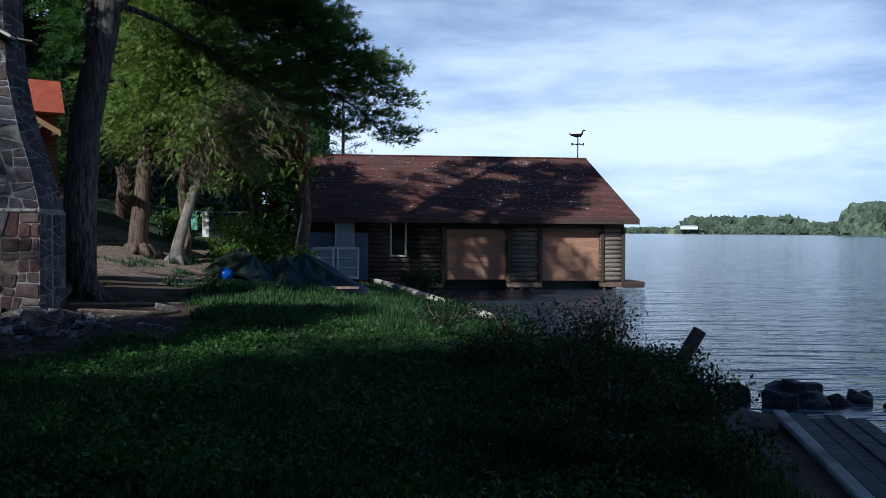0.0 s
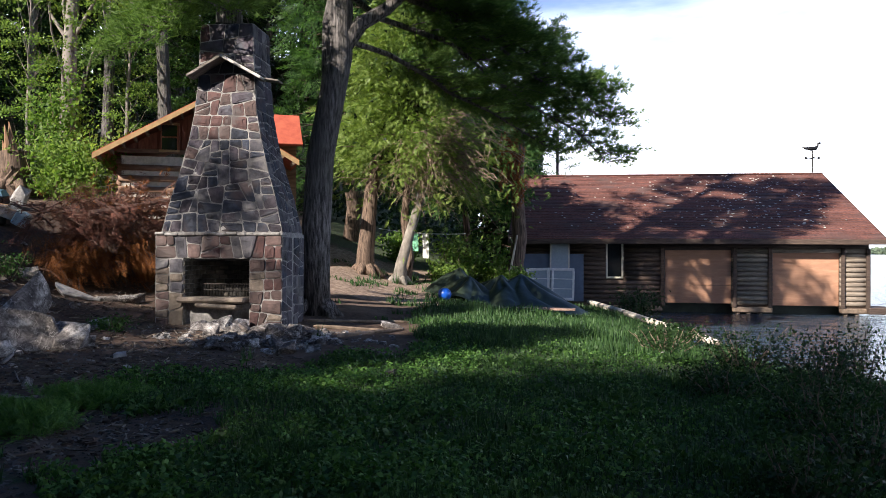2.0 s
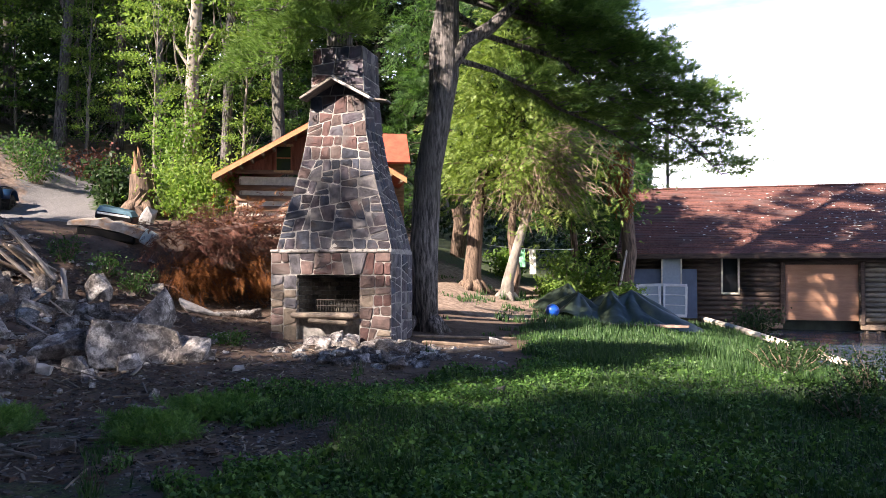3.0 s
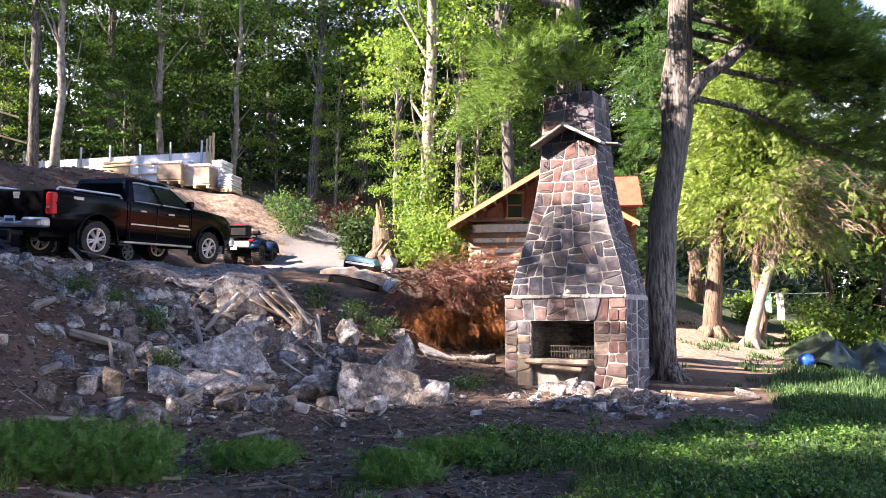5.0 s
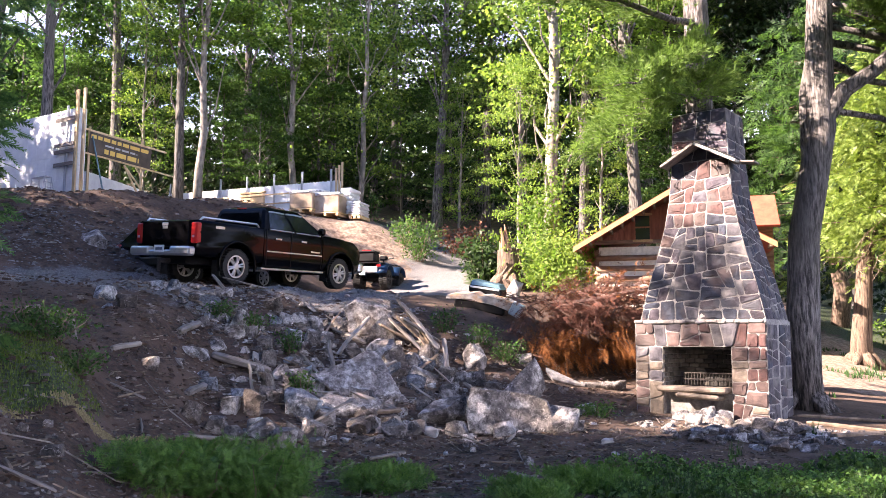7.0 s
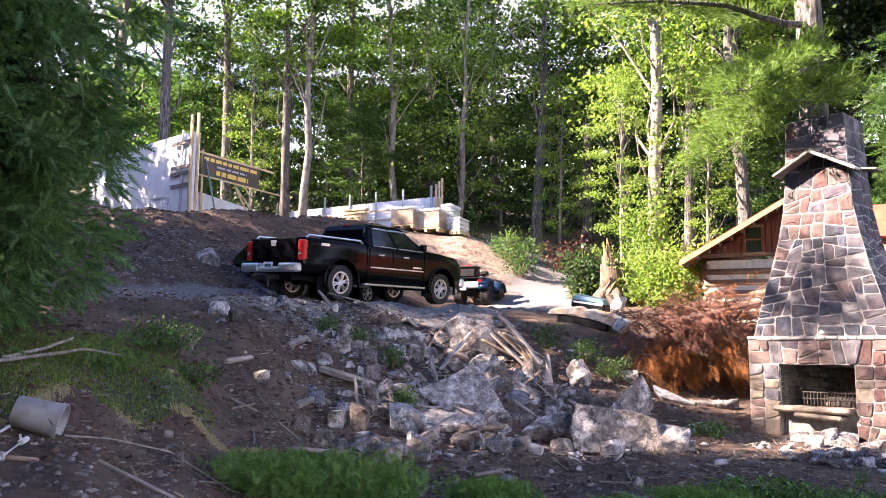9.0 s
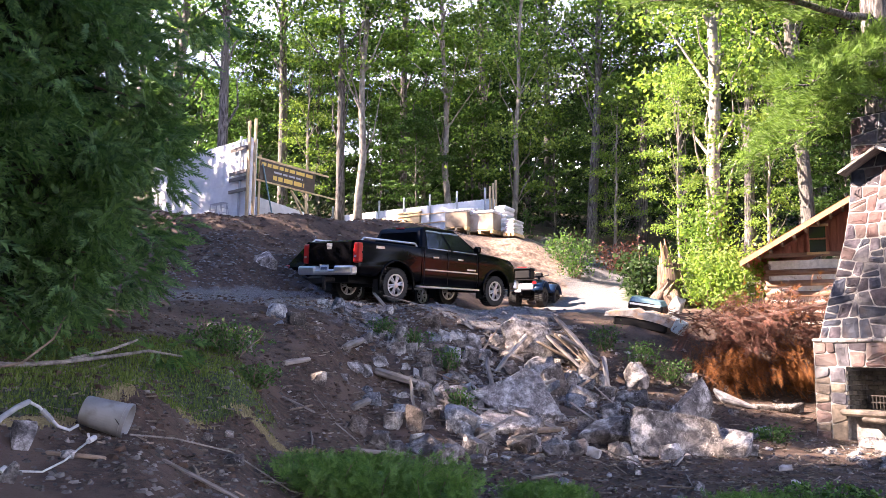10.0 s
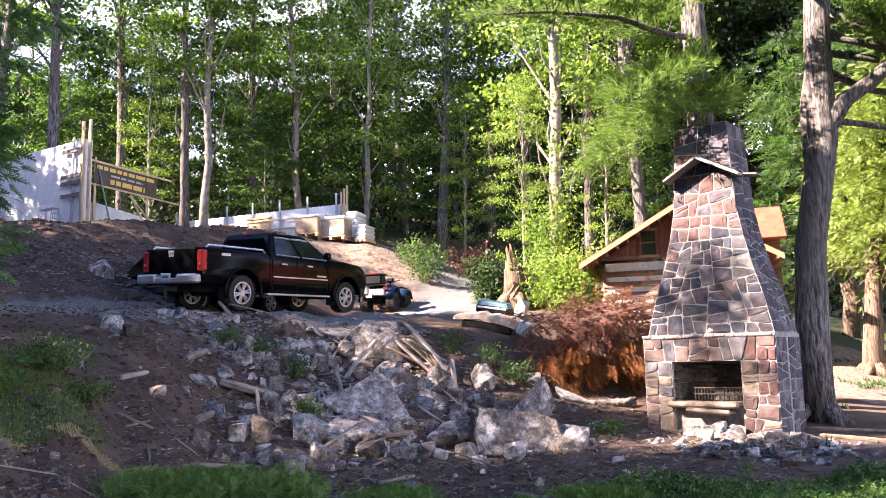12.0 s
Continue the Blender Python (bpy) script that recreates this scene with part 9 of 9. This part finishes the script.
def clothesline():
    a, b = Vector((-8.3, 23.6, 2.28)), Vector((-5.6, 23.9, 2.12))
    line = thing("clothes_line", a, "thin clothes line strung between trees", "clothes line")
    part("cord", Mesh().tube([(b - a) * s - Vector((0, 0, 0.28 * s * (1 - s))) for s in (0, 0.2, 0.4, 0.6, 0.8, 1)], 0.012, 5), M["white_paint"], line)
    for s, colour, w, h, name in ((0.42, (0.25, 0.62, 0.4), 0.24, 0.55, "green_towel"), (0.54, (0.78, 0.78, 0.74), 0.26, 0.75, "white_towel")):
        p = a.lerp(b, s) - Vector((0, 0, 0.3 * s * (1 - s)))
        d = (b - a).normalized()
        v = []
        for j in range(7):
            for i in range(6):
                q = p + d * (i / 5 - 0.5) * w * (1 - 0.06 * j) + Vector((0.02 * math.sin(i * 2.2 + j * 0.5), 0.03 * math.cos(i * 2.0 + j * 0.4), -h * j / 6))
                v.append(q)
        m = Mesh().add(v, [(j * 6 + i, j * 6 + i + 1, j * 6 + i + 7, j * 6 + i + 6) for j in range(6) for i in range(5)])
        me = m.data(name, mat(name, tuple(c * 0.85 for c in colour), colour, 9, 0.9, 0.1), True)
        tagged(new(name, me), name.replace("_", " ") + " hanging on the clothes line", "towel")


clothesline()


def bare_trunk(name, b, d, pts, radii, material, label):
    x, y, z = at_ground(b, d)
    tr = thing(name, (x, y, z), label, "tree trunk")
    m = Mesh().tube(pts, radii, 12)
    roots(tr, (0, 0, 0), radii[0] * 0.8, 6, random.Random(int(b * 10)), material)
    part("trunk", m, M[material], tr, smooth=True)


bare_trunk("leaning_thuja_trunk", 17.9, 22.4, [(0, 0, -0.2), (0.05, 0, 0.5), (0.25, 0.1, 1.3), (0.5, 0.3, 2.3), (0.6, 0.4, 3.0)], [0.26, 0.16, 0.135, 0.12, 0.1], "bark_pale", "pale leaning thuja trunk with spreading roots")
bare_trunk("thick_thuja_trunk", 20.3, 22.6, [(0, 0, -0.2), (0, 0, 0.5), (0.05, 0.1, 1.4), (0.1, 0.2, 2.4), (0.3, 0.3, 3.4)], [0.34, 0.25, 0.21, 0.19, 0.15], "bark_red", "thick red-brown fluted thuja trunk")
cx, cy, cz = at_ground(9.9, 24.9)
for k, (dx, dz, w, h, n) in enumerate(((-0.05, 4.3, 0.2, 0.42, 300), (0.18, 3.5, 0.1, 0.25, 90))):
    spots_ = np.array([(cx + dx, cy - 0.25, cz + dz)]) + np.random.default_rng(k).normal(size=(n, 3)) * np.array([w, 0.2, h])
    ob = part("dead_bough", polys("dead_bough", fronds(spots_, np.tile(np.array([(0.1, 0.0, -1.0)]), (n, 1)), 0.32, 6, 0.12), M["leaf_dead"]), M["leaf_dead"])
    tagged(ob, "red-brown dead thuja foliage hanging at the boathouse corner", "branches", kind="stuff")
bare_trunk("corner_thuja_trunk", 9.6, 25.2, [(0, 0, -0.2), (-0.06, 0, 0.8), (0.1, 0, 1.8), (0.0, 0.1, 3.2), (0.1, 0.2, 6.0)], [0.34, 0.26, 0.23, 0.2, 0.14], "bark_red", "scaly thuja trunk at the boathouse corner")


# ---- the near bank: bucket, pipes, poles ----
def bucket():
    b = radians(81.1)
    right, near = Vector((math.cos(b), math.sin(b), 0)), Vector((math.sin(b), -math.cos(b), 0))
    axis = (right * 0.93 + near * 0.26 + Vector((0, 0, -0.27))).normalized()
    bk = thing("plastic_bucket", Matrix.Translation((-6.67, 1.04, 1.115)) @ axis.to_track_quat("Z", "Y").to_matrix().to_4x4() @ Matrix.Scale(0.86, 4), "grey plastic bucket lying on its side", "bucket")
    n, v, f = 40, [], []
    for r, z in ((0.12, -0.2), (0.126, -0.192), (0.15, 0.17), (0.159, 0.172), (0.159, 0.192), (0.149, 0.194), (0.144, 0.17), (0.118, -0.18)):
        v += [(r * math.cos(2 * math.pi * k / n), r * math.sin(2 * math.pi * k / n), z) for k in range(n)]
    f = [(j * n + k, j * n + (k + 1) % n, (j + 1) * n + (k + 1) % n, (j + 1) * n + k) for j in range(7) for k in range(n)] + [tuple(range(n))[::-1], tuple(range(7 * n, 8 * n))]
    part("pail", Mesh().add(v, f), M["bucket_grey"], bk)
    part("rim", Mesh().ring((0, 0, 0.152), (0, 0, 1), 0.158, 0.149, 0.01, n), M["bucket_grey"], bk)
    part("bail", Mesh().tube([(0.16 * math.cos(a), 0.16 * math.sin(a) * 0.55 - 0.02, 0.16 - 0.13 * math.sin(a)) for a in (0.0, 0.5, 1.0, 1.57, 2.1, 2.6, 3.14)], 0.004, 5), M["iron"], bk)


M["bucket_grey"] = mat("bucket_grey", (0.17, 0.17, 0.172), (0.25, 0.25, 0.25), 5, 0.5, 0.05, stain=(0.14, 0.125, 0.11), stain_scale=6)
bucket()
M["pipe_white"] = mat("pipe_white", (0.3, 0.3, 0.3), (0.55, 0.55, 0.55), 9, 0.5, 0.1)
M["pipe_grey"] = mat("pipe_grey", (0.16, 0.165, 0.17), (0.33, 0.33, 0.335), 9, 0.6, 0.2)


def pipes():
    def on(x, y, up):
        return Vector((x, y, ground(x, y) + up))
    p = thing("drain_pipe", (-6.5, 0.5, 1.0), "grey flexible pipe with a white hose end", "pipe")
    o = Vector((-6.5, 0.5, 1.0))
    part("grey_tube", Mesh().tube([on(-5.98, 0.12, 0.03) - o, on(-6.1, 0.22, 0.04) - o, on(-6.3, 0.32, 0.1) - o, on(-6.45, 0.42, 0.14) - o, on(-6.55, 0.5, 0.17) - o], 0.02, 8), M["pipe_grey"], p, smooth=True)
    part("white_hose", Mesh().tube([on(-6.55, 0.5, 0.17) - o, on(-6.57, 0.57, 0.14) - o, on(-6.58, 0.63, 0.09) - o, on(-6.58, 0.7, 0.03) - o, on(-6.58, 0.78, 0.02) - o, on(-6.62, 0.84, 0.06) - o], 0.011, 8), M["pipe_white"], p, smooth=True)
    part("coupling", Mesh().tube([on(-6.57, 0.59, 0.125) - o, on(-6.58, 0.66, 0.06) - o], 0.02, 8), M["pipe_grey"], p)
    q = thing("garden_hose", (-5.9, 0.6, 0.9), "thin white hose with a fitting at its end", "hose")
    o = Vector((-5.9, 0.6, 0.9))
    part("tube", Mesh().tube([on(-5.69, 0.33, 0.01) - o, on(-5.7, 0.53, 0.01) - o, on(-5.92, 0.68, 0.015) - o, on(-6.15, 0.79, 0.02) - o, on(-6.32, 0.88, 0.03) - o], 0.007, 7), M["pipe_white"], q, smooth=True)
    part("fitting", Mesh().tube([on(-6.3, 0.87, 0.03) - o, on(-6.37, 0.92, 0.04) - o], 0.02, 8).tube([on(-6.33, 0.88, 0.03) - o, on(-6.34, 0.87, 0.075) - o], 0.008, 6), M["pipe_white"], q)
    part("end_cap", Mesh().tube([on(-5.67, 0.3, 0.01) - o, on(-5.69, 0.33, 0.03) - o], 0.018, 8), M["pipe_white"], q)
    pole = Mesh().tube([on(-8.0, 0.1, 0.03), on(-8.02, 0.51, 0.03), on(-8.28, 0.9, 0.04), on(-8.61, 1.39, 0.05), on(-9.02, 1.8, 0.06), on(-9.44, 2.26, 0.05)], [0.026, 0.024, 0.02, 0.017, 0.015, 0.012], 7)
    tagged(part("ledge_pole", pole, M["wood_grey"]), "long thin grey pole lying on the grassy ledge", "pole")
    m = Mesh().tube([on(-8.6, 1.0, 0.02), on(-8.9, 1.4, 0.06), on(-9.1, 1.7, 0.14)], [0.018, 0.016, 0.012], 7)
    tagged(part("ledge_stick", m, M["wood_grey"]), "grey stick on the ledge", "stick")
    m = Mesh().tube([on(-7.9, 0.3, 0.0), on(-8.0, 0.55, 0.06), on(-8.2, 0.8, 0.25), on(-8.4, 0.95, 0.55), on(-8.6, 1.0, 0.9)], [0.012, 0.011, 0.01, 0.009, 0.007], 6)
    tagged(part("bent_sapling", m, M["wood_old"]), "thin dark bent sapling rising from the ledge", "sapling")
    m = Mesh().tube([on(-6.6, 1.2, 0.02), on(-6.9, 1.6, 0.03), on(-7.0, 2.1, 0.05), on(-6.9, 2.6, 0.02), on(-6.8, 3.0, 0.02)], 0.007, 6)
    tagged(part("root_strand", m, M["wood_grey"]), "thin pale root lying over the dark soil", "root")
    board = part("board_end", Mesh().soft_box((0, 0, 0.13), (0.16, 0.03, 0.28), 0.004), M["wood_new"])
    board.matrix_world = Matrix.Translation((-6.9, 0.2, 1.08)) @ Matrix.Rotation(radians(88), 4, "Z") @ Matrix.Rotation(radians(8), 4, "Y")
    tagged(board, "broken end of a pale plywood board", "board")


pipes()


# ---- grass and weeds ----
def lawn():
    """Grass blades and small broad leaves, thicker near at hand."""
    rnd = np.random.default_rng(5)

    def spots(n, b0, b1, d0, d1, power=1.3):
        b = rnd.uniform(b0, b1, n)
        d = d0 + (d1 - d0) * rnd.uniform(0, 1, n) ** power
        x, y = -d * np.sin(np.radians(b)), d * np.cos(np.radians(b))
        keep = np.array([grassy(xx, yy) + 0.5 * noise.noise((xx * 1.3, yy * 1.3, 9)) + 0.3 * noise.noise((xx * 4.1, yy * 4.1, 7)) > 0.42 for xx, yy in zip(x, y)])
        x, y = x[keep], y[keep]
        z = np.array([ground(xx, yy) for xx, yy in zip(x, y)])
        return np.stack([x, y, z], axis=1)

    def blades(c, height, width):
        n = len(c)
        a = rnd.uniform(0, 6.283, n)
        tall = np.array([0.5 + 0.9 * max(0.0, 0.4 + noise.noise((p[0] * 0.8, p[1] * 0.8, 2))) + 2.2 * max(0.0, noise.noise((p[0] * 1.1, p[1] * 1.1, 13)) - 0.12) for p in c])[:, None]
        h = height * rnd.uniform(0.5, 1.3, (n, 1)) * tall
        side = np.stack([np.cos(a), np.sin(a), 0 * a], axis=1) * width * rnd.uniform(0.7, 1.3, (n, 1))
        lean = np.stack([np.sin(a) * rnd.uniform(-0.6, 0.6, n), np.cos(a) * rnd.uniform(-0.6, 0.6, n), np.ones(n)], axis=1) * h
        return np.stack([c - side, c + side, c + lean], axis=1)
    near = spots(70000, -31, 46, 4.2, 14)
    far = spots(42000, -6, 24, 12, 24, 1.0)
    tagged(new("lawn_grass", polys("lawn_grass", np.concatenate([blades(near, 0.1, 0.007), blades(far, 0.13, 0.014)]), M["grass"])), "rough green lawn grass", "grass", kind="stuff")
    herbs = spots(42000, -31, 40, 4.2, 13)
    herbs[:, 2] += rnd.uniform(0.01, 0.1, len(herbs))
    tufts = spots(30000, -20, 40, 4.2, 14)
    tufts = tufts[np.array([noise.noise((p[0] * 0.9, p[1] * 0.9, 21)) > -0.02 for p in tufts])]
    more = spots(44000, 12, 44, 4.2, 15)
    more = more[np.array([noise.noise((p[0] * 0.7, p[1] * 0.7, 5)) + 0.6 * noise.noise((p[0] * 2.3, p[1] * 2.3, 8)) > 0.0 for p in more])]
    tufts = np.concatenate([tufts, more])
    tufts[:, 2] += rnd.uniform(0.02, 0.12, len(tufts))
    tagged(new("lawn_weeds", polys("lawn_weeds", leaves(tufts, 0.044, 0.6, 0.7), M["weed"])), "brighter patches of broad-leaved weeds in the lawn", "weeds", kind="stuff")
    tagged(new("lawn_herbs", polys("lawn_herbs", leaves(herbs, 0.036, 0.55, 0.7), M["herb"])), "small broad-leaved weeds in the lawn", "weeds", kind="stuff")
    rosettes = spots(4200, -20, 38, 4.2, 12)
    rosettes = np.repeat(rosettes[np.array([noise.noise((p[0] * 1.2, p[1] * 1.2, 17)) > 0.05 for p in rosettes])], 6, axis=0)
    rosettes += rnd.normal(size=rosettes.shape) * np.array([0.05, 0.05, 0.012]) + np.array([0, 0, 0.06])
    tagged(new("lawn_rosettes", polys("lawn_rosettes", leaves(rosettes, 0.085, 0.5, 0.6), M["herb"])), "broad leaves of dock and plantain in the lawn", "weeds", kind="stuff")
    herbs = spots(30000, 36, 69, 5.2, 9.5, 1.0)
    herbs = herbs[np.array([noise.noise((p[0] * 0.8, p[1] * 0.8, 31)) + 0.5 * noise.noise((p[0] * 2.5, p[1] * 2.5, 3)) > 0.22 for p in herbs])]
    herbs[:, 2] += rnd.uniform(0.01, 0.1, len(herbs))
    tagged(new("bank_herbs", polys("bank_herbs", leaves(herbs, 0.034, 0.4, 0.4), M["weed"])), "fresh green weeds along the lawn's edge", "weeds", kind="stuff")
    ledge = spots(42000, 66, 93, 6.9, 11.5, 1.2)
    tagged(new("ledge_grass", polys("ledge_grass", blades(ledge, 0.038, 0.006), M["moss"])), "short mossy grass on the ledge", "grass", kind="stuff")
    n = 5200
    b = rnd.uniform(66, 93, n)
    d = 7.3 + (80 - b) * 0.14 + rnd.normal(0, 0.07, n) + 0.15
    x, y = -d * np.sin(np.radians(b)), d * np.cos(np.radians(b))
    keep = np.array([noise.noise((xx * 2.2, yy * 2.2, 4)) > -0.05 for xx, yy in zip(x, y)])
    c = np.stack([x, y, np.array([ground(xx, yy) for xx, yy in zip(x, y)]) + 0.02], axis=1)[keep]
    out = np.stack([-c[:, 0], -c[:, 1], np.zeros(len(c))], axis=1)
    out = out / np.linalg.norm(out, axis=1, keepdims=True)
    h = rnd.uniform(0.12, 0.34, (len(c), 1))
    side = np.stack([out[:, 1], -out[:, 0], out[:, 2]], axis=1) * 0.006
    tips = c + out * h * 0.35 + np.array([0, 0, -1]) * h * 0.8 + side * rnd.normal(0, 6, (len(c), 1))
    tagged(new("dry_grass", polys("dry_grass", np.stack([c - side, c + side, tips], axis=1), M["grass_dry"])), "dry grass hanging over the cut bank", "grass", kind="stuff")


lawn()
